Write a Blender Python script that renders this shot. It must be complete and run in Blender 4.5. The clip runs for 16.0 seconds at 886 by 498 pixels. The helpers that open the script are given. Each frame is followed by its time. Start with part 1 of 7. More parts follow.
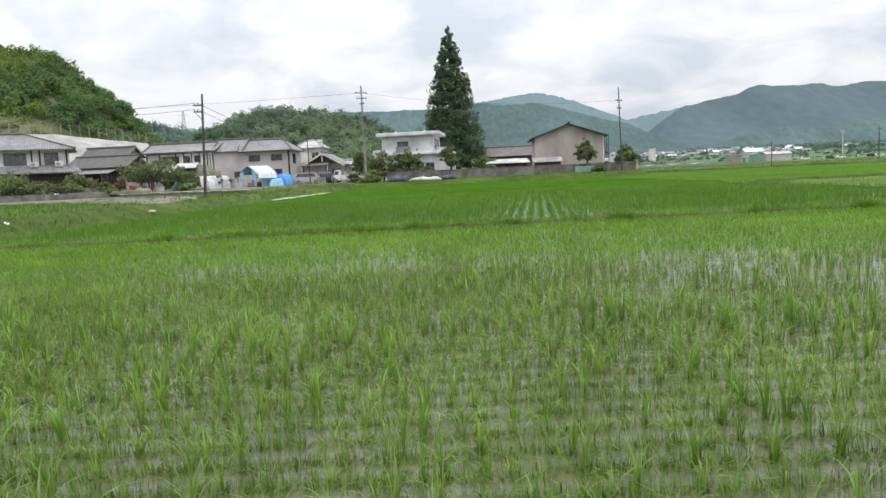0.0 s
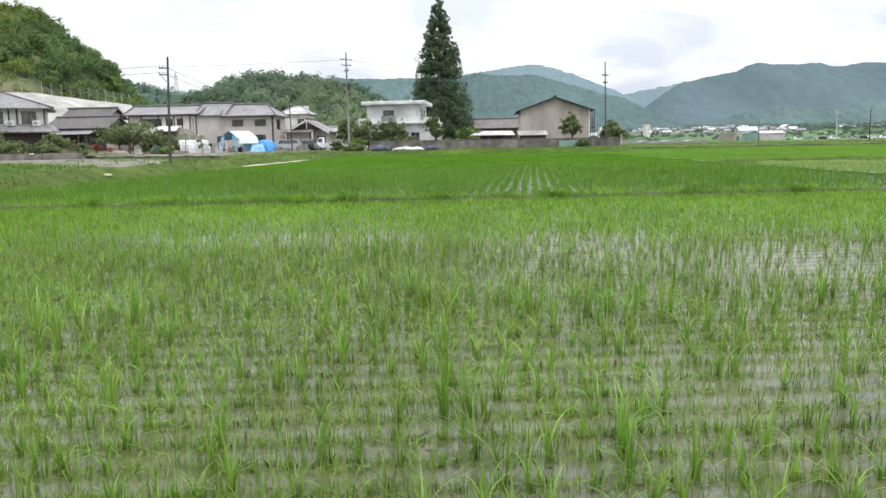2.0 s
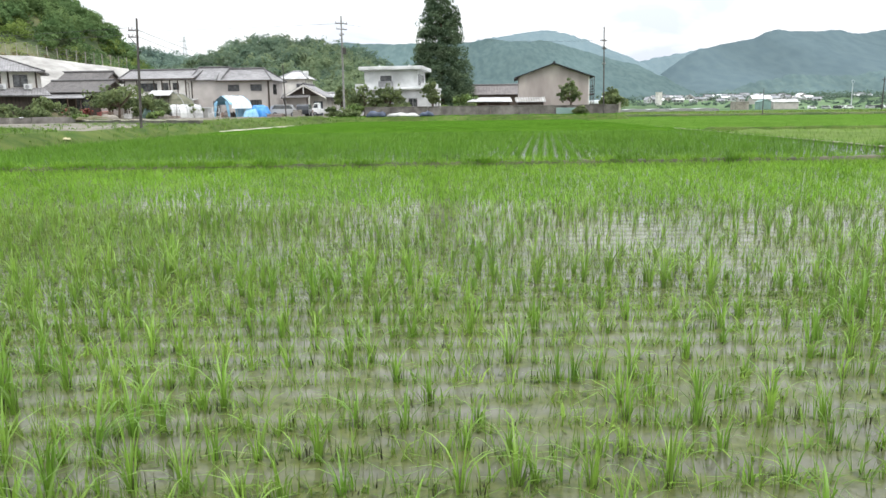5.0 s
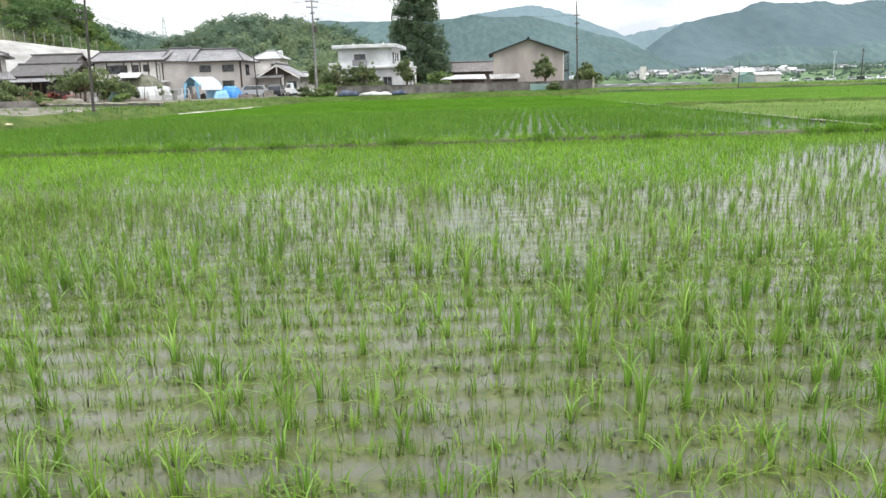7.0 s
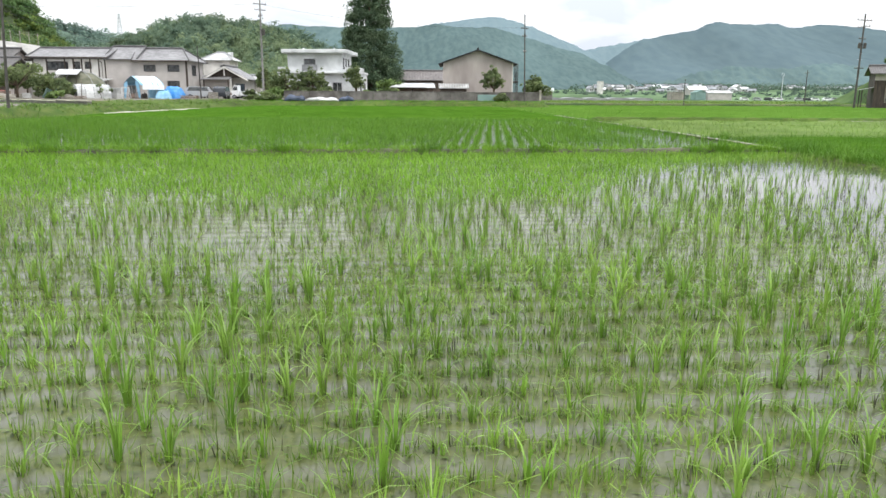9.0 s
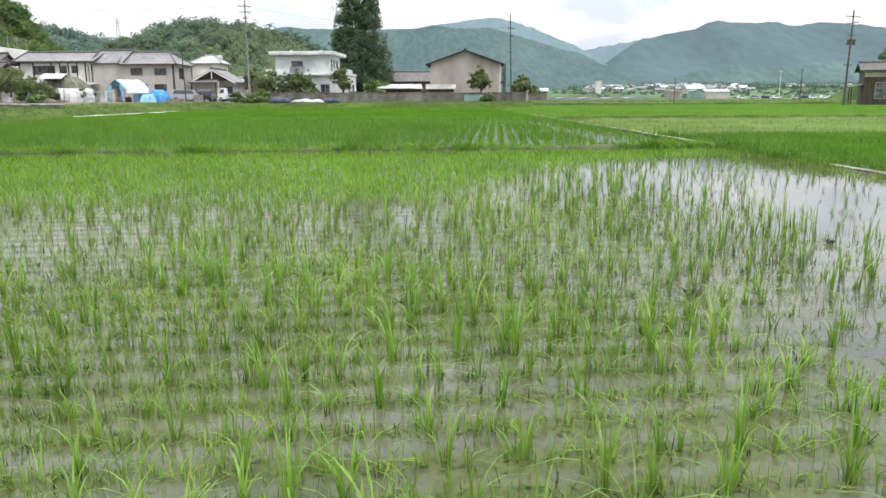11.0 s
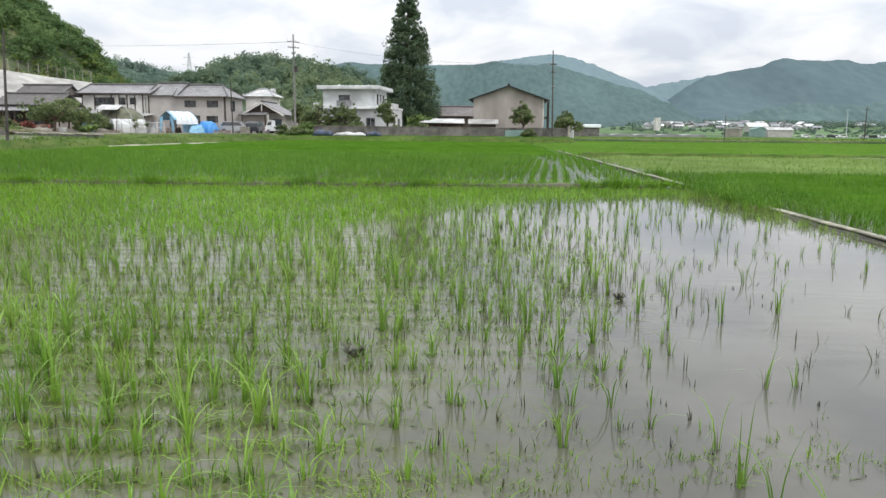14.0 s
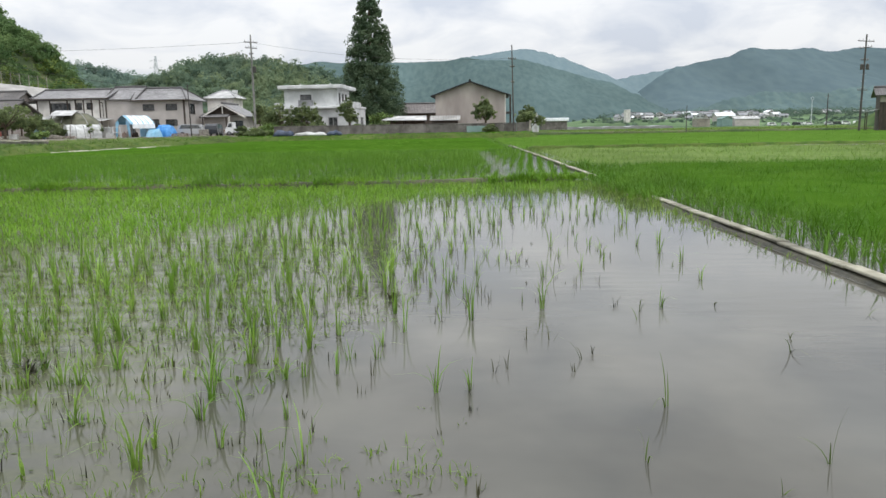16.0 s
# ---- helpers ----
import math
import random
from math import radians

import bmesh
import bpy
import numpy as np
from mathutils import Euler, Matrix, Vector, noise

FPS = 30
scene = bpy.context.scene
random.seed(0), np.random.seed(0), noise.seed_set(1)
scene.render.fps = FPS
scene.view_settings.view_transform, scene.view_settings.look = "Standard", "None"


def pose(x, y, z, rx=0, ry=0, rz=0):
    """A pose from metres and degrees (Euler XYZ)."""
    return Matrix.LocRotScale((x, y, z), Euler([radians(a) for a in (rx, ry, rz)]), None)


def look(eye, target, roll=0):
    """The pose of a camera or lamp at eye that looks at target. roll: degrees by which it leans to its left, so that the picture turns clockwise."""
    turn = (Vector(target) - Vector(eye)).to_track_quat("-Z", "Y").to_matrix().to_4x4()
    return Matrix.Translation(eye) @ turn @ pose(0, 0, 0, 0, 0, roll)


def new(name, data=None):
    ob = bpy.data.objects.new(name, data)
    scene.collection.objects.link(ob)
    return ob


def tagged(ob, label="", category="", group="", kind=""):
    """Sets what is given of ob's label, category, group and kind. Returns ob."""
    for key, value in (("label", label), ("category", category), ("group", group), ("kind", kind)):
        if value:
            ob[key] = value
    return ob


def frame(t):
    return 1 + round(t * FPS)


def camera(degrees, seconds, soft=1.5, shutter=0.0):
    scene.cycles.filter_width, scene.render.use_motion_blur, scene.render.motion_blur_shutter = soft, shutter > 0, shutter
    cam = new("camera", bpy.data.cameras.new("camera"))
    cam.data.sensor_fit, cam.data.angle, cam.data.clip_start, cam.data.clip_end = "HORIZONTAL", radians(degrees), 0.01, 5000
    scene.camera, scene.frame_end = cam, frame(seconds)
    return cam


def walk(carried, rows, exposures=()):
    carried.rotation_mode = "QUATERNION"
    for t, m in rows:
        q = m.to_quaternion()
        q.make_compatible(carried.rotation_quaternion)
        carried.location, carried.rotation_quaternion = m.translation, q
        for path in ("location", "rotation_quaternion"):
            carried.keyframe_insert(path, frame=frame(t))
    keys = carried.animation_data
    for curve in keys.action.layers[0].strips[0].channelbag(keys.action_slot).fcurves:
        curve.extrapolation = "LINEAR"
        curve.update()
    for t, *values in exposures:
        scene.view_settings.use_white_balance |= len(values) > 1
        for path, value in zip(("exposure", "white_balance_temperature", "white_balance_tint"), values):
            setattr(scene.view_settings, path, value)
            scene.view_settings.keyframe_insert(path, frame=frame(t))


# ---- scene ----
cam = camera(62.5, 16.0, soft=1.5)
PATH = [
    (0, (-12.07, -3.355, 1.296), (-12.162, -1.368, 1.094), -2.7),
    (0.5, (-11.67, -3.333, 1.291), (-11.694, -1.344, 1.084), -2.1),
    (1, (-11.319, -3.306, 1.308), (-11.374, -1.321, 1.075), -2.0),
    (1.5, (-10.949, -3.225, 1.328), (-11.007, -1.243, 1.061), -1.8),
    (2, (-10.526, -3.166, 1.329), (-10.602, -1.187, 1.046), -1.1),
    (2.5, (-10.135, -3.099, 1.308), (-10.185, -1.122, 1.008), -0.9),
    (3, (-9.753, -3.021, 1.311), (-9.82, -1.052, 0.966), -1.8),
    (5.5, (-8.078, -2.51, 1.246), (-8.19, -0.548, 0.876), -0.6),
    (6, (-7.654, -2.441, 1.246), (-7.735, -0.478, 0.871), -0.3),
    (6.5, (-7.286, -2.467, 1.278), (-7.326, -0.51, 0.866), -0.9),
    (7, (-6.878, -2.399, 1.27), (-6.956, -0.447, 0.842), -1.6),
    (7.5, (-6.454, -2.296, 1.257), (-6.545, -0.345, 0.827), -1.1),
    (8, (-6.039, -2.193, 1.25), (-6.126, -0.238, 0.835), -0.8),
    (8.5, (-5.592, -2.17, 1.257), (-5.687, -0.217, 0.84), -0.4),
    (9, (-5.111, -2.082, 1.272), (-5.077, -0.124, 0.864), 0.3),
    (11.5, (-2.935, -1.639, 1.181), (-2.919, 0.32, 0.779), -0.6),
    (12, (-2.558, -1.552, 1.183), (-2.603, 0.408, 0.79), -0.5),
    (12.5, (-2.19, -1.455, 1.186), (-2.293, 0.507, 0.811), 0.5),
    (13, (-1.809, -1.381, 1.184), (-1.935, 0.586, 0.847), 0.3),
    (13.5, (-1.419, -1.336, 1.196), (-1.561, 0.632, 0.87), -0.2),
    (14, (-1.019, -1.23, 1.212), (-1.146, 0.741, 0.897), 0.5),
    (14.5, (-0.631, -1.183, 1.207), (-0.69, 0.793, 0.902), 0.8),
    (15, (-0.264, -1.072, 1.207), (-0.282, 0.902, 0.888), 0.1),
    (15.5, (0.106, -0.996, 1.211), (0.056, 0.977, 0.887), -0.9),
    (16, (0.479, -0.929, 1.187), (0.413, 1.044, 0.864), -1.0),
]
walk(cam, [(t, look(eye, target, roll)) for t, eye, target, roll in PATH],
     exposures=[(0, -0.02), (1.5, 0.13), (3, 0.39), (5.5, 0.42), (7, 0.42), (9, 0.39), (11.5, 0.3), (12.5, 0.2), (14, 0.05), (16, -0.08)])

# ---------- world, sun ----------
world = bpy.data.worlds.new("overcast_sky")
scene.world = world
world.use_nodes = True
wt = world.node_tree
wt.nodes.clear()


def wn(kind, **values):
    n = wt.nodes.new(kind)
    for k, v in values.items():
        n.inputs[k].default_value = v
    return n


w_out, w_bg = wn("ShaderNodeOutputWorld"), wn("ShaderNodeBackground", Strength=1.0)
w_sky = wn("ShaderNodeTexSky")
w_sky.sky_type, w_sky.sun_disc = "NISHITA", False
w_sky.sun_elevation, w_sky.sun_rotation = radians(58), radians(150)
w_sky.air_density, w_sky.dust_density = 1.0, 3.0
w_dim = wn("ShaderNodeVectorMath")
w_dim.operation = "SCALE"
w_dim.inputs["Scale"].default_value = 0.1
wt.links.new(w_sky.outputs[0], w_dim.inputs[0])
w_co, w_sep = wn("ShaderNodeTexCoord"), wn("ShaderNodeSeparateXYZ")
wt.links.new(w_co.outputs["Generated"], w_sep.inputs[0])


def wmath(op, a, b):
    n = wt.nodes.new("ShaderNodeMath")
    n.operation = op
    for i, v in enumerate((a, b)):
        if isinstance(v, (int, float)):
            n.inputs[i].default_value = v
        else:
            wt.links.new(v, n.inputs[i])
    return n.outputs[0]


up = wmath("MAXIMUM", w_sep.outputs[2], 0.0)
lift = wmath("ADD", up, 0.34)
w_flat = wn("ShaderNodeCombineXYZ")
wt.links.new(wmath("DIVIDE", w_sep.outputs[0], lift), w_flat.inputs[0])
wt.links.new(wmath("DIVIDE", w_sep.outputs[1], lift), w_flat.inputs[1])
w_noise = wn("ShaderNodeTexNoise", Scale=3.0, Detail=5.0, Roughness=0.52, Distortion=0.4)
wt.links.new(w_flat.outputs[0], w_noise.inputs["Vector"])
w_ramp = wt.nodes.new("ShaderNodeValToRGB")
w_ramp.color_ramp.elements[0].position, w_ramp.color_ramp.elements[0].color = 0.36, (0.67, 0.72, 0.81, 1)
w_ramp.color_ramp.elements[1].position, w_ramp.color_ramp.elements[1].color = 0.58, (0.95, 0.965, 0.985, 1)
wt.links.new(w_noise.outputs[0], w_ramp.inputs[0])
w_bright = wt.nodes.new("ShaderNodeVectorMath")
w_bright.operation = "SCALE"
wt.links.new(w_ramp.outputs[0], w_bright.inputs[0])
wt.links.new(wmath("MULTIPLY_ADD", up, 1.58), w_bright.inputs["Scale"])
w_bright.inputs["Scale"].links[0].from_node.inputs[2].default_value = 0.90
w_mix = wt.nodes.new("ShaderNodeMix")
w_mix.data_type = "RGBA"
w_mix.inputs["Factor"].default_value = 0.92
wt.links.new(w_dim.outputs[0], w_mix.inputs[6])
wt.links.new(w_bright.outputs[0], w_mix.inputs[7])
wt.links.new(w_mix.outputs[2], w_bg.inputs[0])
wt.links.new(w_bg.outputs[0], w_out.inputs[0])

sun = new("sun", bpy.data.lights.new("sun", "SUN"))
sun.data.energy, sun.data.angle, sun.data.color = 1.1, radians(14), (1.0, 0.96, 0.9)
sun.matrix_world = look((0, 0, 50), (-18, 26, 0))


# ---------- materials ----------
def mk(name, a, b, scale=3.0, rough=0.8, bump=0.3, bump_scale=None, big=0.25, big_scale=0.15, metal=0.0, island=0.0,
       thin=0.0, spec=0.5, each=0.0, stretch=(1, 1, 1), dist=0.03):
    """A grained surface: two colours by fine noise, a broad stain over them, relief, and changes from piece to piece."""
    m = bpy.data.materials.new(name)
    m.use_nodes = True
    t = m.node_tree
    bs = t.nodes["Principled BSDF"]
    pos = t.nodes.new("ShaderNodeNewGeometry")
    mp = t.nodes.new("ShaderNodeMapping")
    mp.inputs["Scale"].default_value = stretch
    t.links.new(pos.outputs["Position"], mp.inputs[0])
    n1 = t.nodes.new("ShaderNodeTexNoise")
    n1.inputs["Scale"].default_value, n1.inputs["Detail"].default_value = scale, 4
    n2 = t.nodes.new("ShaderNodeTexNoise")
    n2.inputs["Scale"].default_value, n2.inputs["Detail"].default_value = big_scale, 3
    for n in (n1, n2):
        t.links.new(mp.outputs[0], n.inputs["Vector"])
    rp = t.nodes.new("ShaderNodeValToRGB")
    rp.color_ramp.elements[0].position, rp.color_ramp.elements[0].color = 0.35, (*a, 1)
    rp.color_ramp.elements[1].position, rp.color_ramp.elements[1].color = 0.65, (*b, 1)
    t.links.new(n1.outputs[0], rp.inputs[0])
    hs = t.nodes.new("ShaderNodeHueSaturation")
    t.links.new(rp.outputs[0], hs.inputs["Color"])
    mr = t.nodes.new("ShaderNodeMapRange")
    mr.inputs["From Min"].default_value, mr.inputs["From Max"].default_value = 0.3, 0.7
    mr.inputs["To Min"].default_value, mr.inputs["To Max"].default_value = 1 - big, 1 + big
    t.links.new(n2.outputs[0], mr.inputs[0])
    val = mr.outputs[0]
    for amount, node, out in ((island, pos, "Random Per Island"), (each, None, "Random")):
        if amount:
            node = node or t.nodes.new("ShaderNodeObjectInfo")
            k = t.nodes.new("ShaderNodeMapRange")
            k.inputs["To Min"].default_value, k.inputs["To Max"].default_value = 1 - amount, 1 + amount
            t.links.new(node.outputs[out], k.inputs[0])
            mu = t.nodes.new("ShaderNodeMath")
            mu.operation = "MULTIPLY"
            t.links.new(val, mu.inputs[0])
            t.links.new(k.outputs[0], mu.inputs[1])
            val = mu.outputs[0]
    t.links.new(val, hs.inputs["Value"])
    t.links.new(hs.outputs[0], bs.inputs["Base Color"])
    bs.inputs["Roughness"].default_value, bs.inputs["Metallic"].default_value = rough, metal
    bs.inputs["Specular IOR Level"].default_value = spec
    if bump:
        n3 = t.nodes.new("ShaderNodeTexNoise")
        n3.inputs["Scale"].default_value, n3.inputs["Detail"].default_value = bump_scale or scale * 3, 4
        t.links.new(mp.outputs[0], n3.inputs["Vector"])
        bp = t.nodes.new("ShaderNodeBump")
        bp.inputs["Strength"].default_value, bp.inputs["Distance"].default_value = bump, dist
        t.links.new(n3.outputs[0], bp.inputs["Height"])
        t.links.new(bp.outputs[0], bs.inputs["Normal"])
    if thin:
        tr = t.nodes.new("ShaderNodeBsdfTranslucent")
        t.links.new(hs.outputs[0], tr.inputs[0])
        mx = t.nodes.new("ShaderNodeMixShader")
        mx.inputs[0].default_value = thin
        out = t.nodes["Material Output"]
        t.links.new(bs.outputs[0], mx.inputs[1])
        t.links.new(tr.outputs[0], mx.inputs[2])
        t.links.new(mx.outputs[0], out.inputs[0])
    return m


def tile_mat(name, a, b, along=0):
    """Pantiles: courses and rolls as relief over the grain."""
    m = mk(name, a, b, scale=2.0, rough=0.55, bump=0, big=0.18, big_scale=0.4, island=0.08)
    t = m.node_tree
    bs = t.nodes["Principled BSDF"]
    co = t.nodes.new("ShaderNodeTexCoord")
    waves = []
    for axis, size in ((("X", "Y")[along], 3.6), ("Z", 7.0)):
        wv = t.nodes.new("ShaderNodeTexWave")
        wv.wave_type, wv.bands_direction = "BANDS", axis
        wv.inputs["Scale"].default_value = size / 3.14
        t.links.new(co.outputs["Object"], wv.inputs["Vector"])
        waves.append(wv)
    ad = t.nodes.new("ShaderNodeMath")
    ad.operation = "ADD"
    t.links.new(waves[0].outputs[1], ad.inputs[0])
    t.links.new(waves[1].outputs[1], ad.inputs[1])
    bp = t.nodes.new("ShaderNodeBump")
    bp.inputs["Strength"].default_value, bp.inputs["Distance"].default_value = 0.7, 0.05
    t.links.new(ad.outputs[0], bp.inputs["Height"])
    t.links.new(bp.outputs[0], bs.inputs["Normal"])
    return m


def glass_mat():
    # Pale patches in the pane colour stand for reflected sky and curtains.
    m = mk("window_glass", (0.035, 0.04, 0.045), (0.15, 0.155, 0.155), scale=2.2, rough=0.08, bump=0.05, big=0.1, spec=0.7)
    return m


def water_mat(name, ripple, bloom=False):
    """Muddy, shallow, almost still water: silt below, small ripples on top, and a soft bloom of algae along the rows."""
    m = mk(name, (0.076, 0.074, 0.062), (0.126, 0.122, 0.103), scale=0.9, rough=0.03, bump=0, big=0.25, big_scale=0.25, spec=0.5)
    t = m.node_tree
    bs = t.nodes["Principled BSDF"]
    bs.inputs["IOR"].default_value = 1.33
    g = t.nodes.new("ShaderNodeNewGeometry")
    mp = t.nodes.new("ShaderNodeMapping")
    mp.inputs["Scale"].default_value = (0.8, 3.2, 1)
    t.links.new(g.outputs["Position"], mp.inputs[0])
    n = t.nodes.new("ShaderNodeTexNoise")
    n.inputs["Scale"].default_value, n.inputs["Detail"].default_value = 2.2, 5
    t.links.new(mp.outputs[0], n.inputs["Vector"])
    bp = t.nodes.new("ShaderNodeBump")
    bp.inputs["Strength"].default_value, bp.inputs["Distance"].default_value = ripple, 0.02
    t.links.new(n.outputs[0], bp.inputs["Height"])
    t.links.new(bp.outputs[0], bs.inputs["Normal"])
    if not bloom:
        return m

    def calc(op, *args):
        q = t.nodes.new("ShaderNodeMath")
        q.operation = op
        for i, v in enumerate(args):
            if isinstance(v, (int, float)):
                q.inputs[i].default_value = v
            else:
                t.links.new(v, q.inputs[i])
        return q.outputs[0]

    def cloud(scale, detail, rough):
        q = t.nodes.new("ShaderNodeTexNoise")
        q.inputs["Scale"].default_value, q.inputs["Detail"].default_value, q.inputs["Roughness"].default_value = scale, detail, rough
        t.links.new(g.outputs["Position"], q.inputs["Vector"])
        return q.outputs[0]

    def reach(v, a0, a1):
        q = t.nodes.new("ShaderNodeMapRange")
        q.interpolation_type = "SMOOTHSTEP"
        q.inputs["From Min"].default_value, q.inputs["From Max"].default_value = a0, a1
        t.links.new(v, q.inputs[0])
        return q.outputs[0]

    xyz = t.nodes.new("ShaderNodeSeparateXYZ")
    t.links.new(g.outputs["Position"], xyz.inputs[0])
    turn = calc("MULTIPLY", calc("ADD", calc("MULTIPLY_ADD", xyz.outputs[0], -0.07, xyz.outputs[1]), 1.5), math.pi / 0.25)
    row = calc("POWER", calc("COSINE", turn), 2.0)
    amount = calc("ADD", calc("MULTIPLY", row, 0.19), calc("ADD", calc("MULTIPLY", cloud(0.8, 2, 0.5), 0.55), calc("MULTIPLY", cloud(4.5, 4, 0.65), 0.62)))
    shore = calc("SUBTRACT", 1.0, reach(xyz.outputs[0], -2.8, 0.2))
    patchy = calc("MULTIPLY", reach(amount, 0.48, 0.79), shore)
    factor = calc("ADD", calc("MULTIPLY", shore, 0.3), calc("MULTIPLY", patchy, 0.7))
    speck = t.nodes.new("ShaderNodeValToRGB")
    speck.color_ramp.elements[0].position, speck.color_ramp.elements[0].color = 0.35, (0.059, 0.075, 0.021, 1)
    speck.color_ramp.elements[1].position, speck.color_ramp.elements[1].color = 0.68, (0.122, 0.138, 0.044, 1)
    t.links.new(cloud(22.0, 4, 0.7), speck.inputs[0])
    mixed = t.nodes.new("ShaderNodeMix")
    mixed.data_type = "RGBA"
    t.links.new(factor, mixed.inputs["Factor"])
    t.links.new(bs.inputs["Base Color"].links[0].from_socket, mixed.inputs[6])
    t.links.new(speck.outputs[0], mixed.inputs[7])
    t.links.new(mixed.outputs[2], bs.inputs["Base Color"])
    t.links.new(calc("MULTIPLY_ADD", patchy, 0.24, 0.03), bs.inputs["Roughness"])
    t.links.new(calc("MULTIPLY_ADD", patchy, -0.25, 0.5), bs.inputs["Specular IOR Level"])
    return m


M_water = water_mat("paddy_water", 0.1, True)
M_water_far = water_mat("rippled_paddy_water", 0.6)
M_mud = mk("mud", (0.085, 0.085, 0.045), (0.16, 0.145, 0.085), 3, 0.9, 0.5)
# Darker copy of the mud for the thin line between the paddies.
M_mud_dark = mk("dark_mud", (0.045, 0.045, 0.022), (0.10, 0.092, 0.05), 3, 0.7, 0.6)
M_cream = mk("cream_plastic", (0.55, 0.49, 0.28), (0.68, 0.62, 0.40), 4.0, 0.5, 0.2)
# Dark tone for wet silt, and for painted shade below the edging.
M_silt_shade = mk("wet_algae_silt_shade", (0.018, 0.018, 0.008), (0.05, 0.045, 0.022), 5, 0.55, 0.5, big=0.3, big_scale=1.5)
M_ground = mk("meadow_ground", (0.045, 0.085, 0.016), (0.095, 0.125, 0.032), 1.6, 0.95, 0.6, big=0.4, big_scale=0.12, spec=0.1)
M_yard = mk("yard_earth", (0.095, 0.083, 0.06), (0.18, 0.16, 0.125), 1.2, 0.95, 0.4)
M_lane = mk("lane_gravel", (0.12, 0.11, 0.085), (0.20, 0.185, 0.15), 0.9, 0.95, 0.4, big=0.3, big_scale=0.2)
M_rice_near = mk("young_rice", (0.132, 0.262, 0.03), (0.235, 0.375, 0.06), 2.2, 0.36, 0, big=0.2, big_scale=0.5, island=0.25, thin=0.4)
M_rice_dense = mk("dense_rice", (0.128, 0.275, 0.018), (0.19, 0.355, 0.032), 1.2, 0.55, 0, big=0.14, big_scale=0.3, island=0.13, thin=0.4, spec=0.2)
M_rice_dark = mk("grown_rice", (0.09, 0.21, 0.018), (0.132, 0.268, 0.03), 1.0, 0.6, 0, big=0.12, big_scale=0.12, island=0.08, thin=0.4, spec=0.2)
M_rice_deep = mk("deep_green_rice", (0.07, 0.17, 0.013), (0.106, 0.222, 0.022), 1.0, 0.55, 0, big=0.12, big_scale=0.12, island=0.09, thin=0.4, spec=0.2)
M_rice_pale = mk("pale_rice", (0.13, 0.225, 0.04), (0.20, 0.30, 0.065), 1.0, 0.55, 0, big=0.15, big_scale=0.12, island=0.2, thin=0.35, spec=0.2)
M_rice_mid = mk("valley_rice", (0.098, 0.2, 0.026), (0.142, 0.26, 0.042), 0.4, 0.6, 0, big=0.15, big_scale=0.07, island=0.05, thin=0.3, spec=0.2)
# Rice greens darkened in colour, as flat sheets catch more light than blades.
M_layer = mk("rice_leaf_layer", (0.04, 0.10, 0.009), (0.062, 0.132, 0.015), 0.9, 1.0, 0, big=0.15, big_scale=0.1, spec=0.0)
M_layer_pale = mk("pale_rice_leaf_layer", (0.10, 0.155, 0.045), (0.15, 0.205, 0.07), 0.8, 1.0, 0, big=0.2, big_scale=0.12, spec=0.0)
M_layer_mid = mk("bright_rice_leaf_layer", (0.062, 0.132, 0.018), (0.09, 0.17, 0.028), 0.6, 1.0, 0, big=0.15, big_scale=0.07, spec=0.0)
M_float = mk("floating_weed", (0.036, 0.062, 0.013), (0.095, 0.135, 0.03), 2.0, 0.75, 0, big=0.35, big_scale=0.5, island=0.3, spec=0.25)
M_weed = mk("pond_weed", (0.115, 0.215, 0.022), (0.21, 0.32, 0.045), 3.0, 0.7, 0, big=0.3, big_scale=0.6, island=0.3, thin=0.4)
M_stub = mk("dead_stems", (0.03, 0.034, 0.014), (0.085, 0.085, 0.038), 3.0, 0.8, 0, island=0.3)
M_grass = mk("bank_grass", (0.075, 0.155, 0.022), (0.15, 0.235, 0.042), 1.5, 0.7, 0, big=0.3, big_scale=0.3, island=0.25, thin=0.4)
M_conc = mk("old_concrete", (0.20, 0.182, 0.15), (0.35, 0.325, 0.28), 4.0, 0.9, 0.4, big=0.3, big_scale=0.7, each=0.1)
M_cap = mk("pale_tan_concrete", (0.34, 0.315, 0.245), (0.48, 0.45, 0.37), 3.0, 0.9, 0.4, big=0.25, big_scale=0.5, each=0.12)
M_shot = mk("sprayed_concrete", (0.33, 0.32, 0.30), (0.455, 0.445, 0.42), 0.6, 0.95, 0.8, big=0.25, big_scale=0.12, dist=0.15, stretch=(1, 1, 2.5))
M_kerb = mk("mossy_concrete", (0.20, 0.19, 0.14), (0.37, 0.352, 0.28), 5.0, 0.9, 0.4, big=0.35, big_scale=0.9, each=0.12)
M_lattice = mk("pale_steel", (0.42, 0.45, 0.47), (0.52, 0.55, 0.57), 1.0, 0.7, 0)
M_block = mk("weathered_blocks", (0.10, 0.092, 0.083), (0.19, 0.178, 0.165), 1.3, 0.95, 0.5, big=0.3, big_scale=0.4, each=0.14)
M_white = mk("white_render", (0.52, 0.53, 0.53), (0.67, 0.68, 0.68), 0.8, 0.8, 0.15, big=0.14, big_scale=0.5)
M_plaster = mk("white_plaster", (0.53, 0.51, 0.475), (0.67, 0.65, 0.61), 0.8, 0.85, 0.2, big=0.12, big_scale=0.4)
M_beige = mk("beige_render", (0.395, 0.368, 0.345), (0.48, 0.447, 0.424), 0.7, 0.9, 0.2, big=0.1, big_scale=0.25)
M_brown = mk("taupe_render", (0.335, 0.295, 0.27), (0.425, 0.38, 0.35), 0.6, 0.9, 0.25, big=0.14, big_scale=0.3, stretch=(1, 1, 0.4))
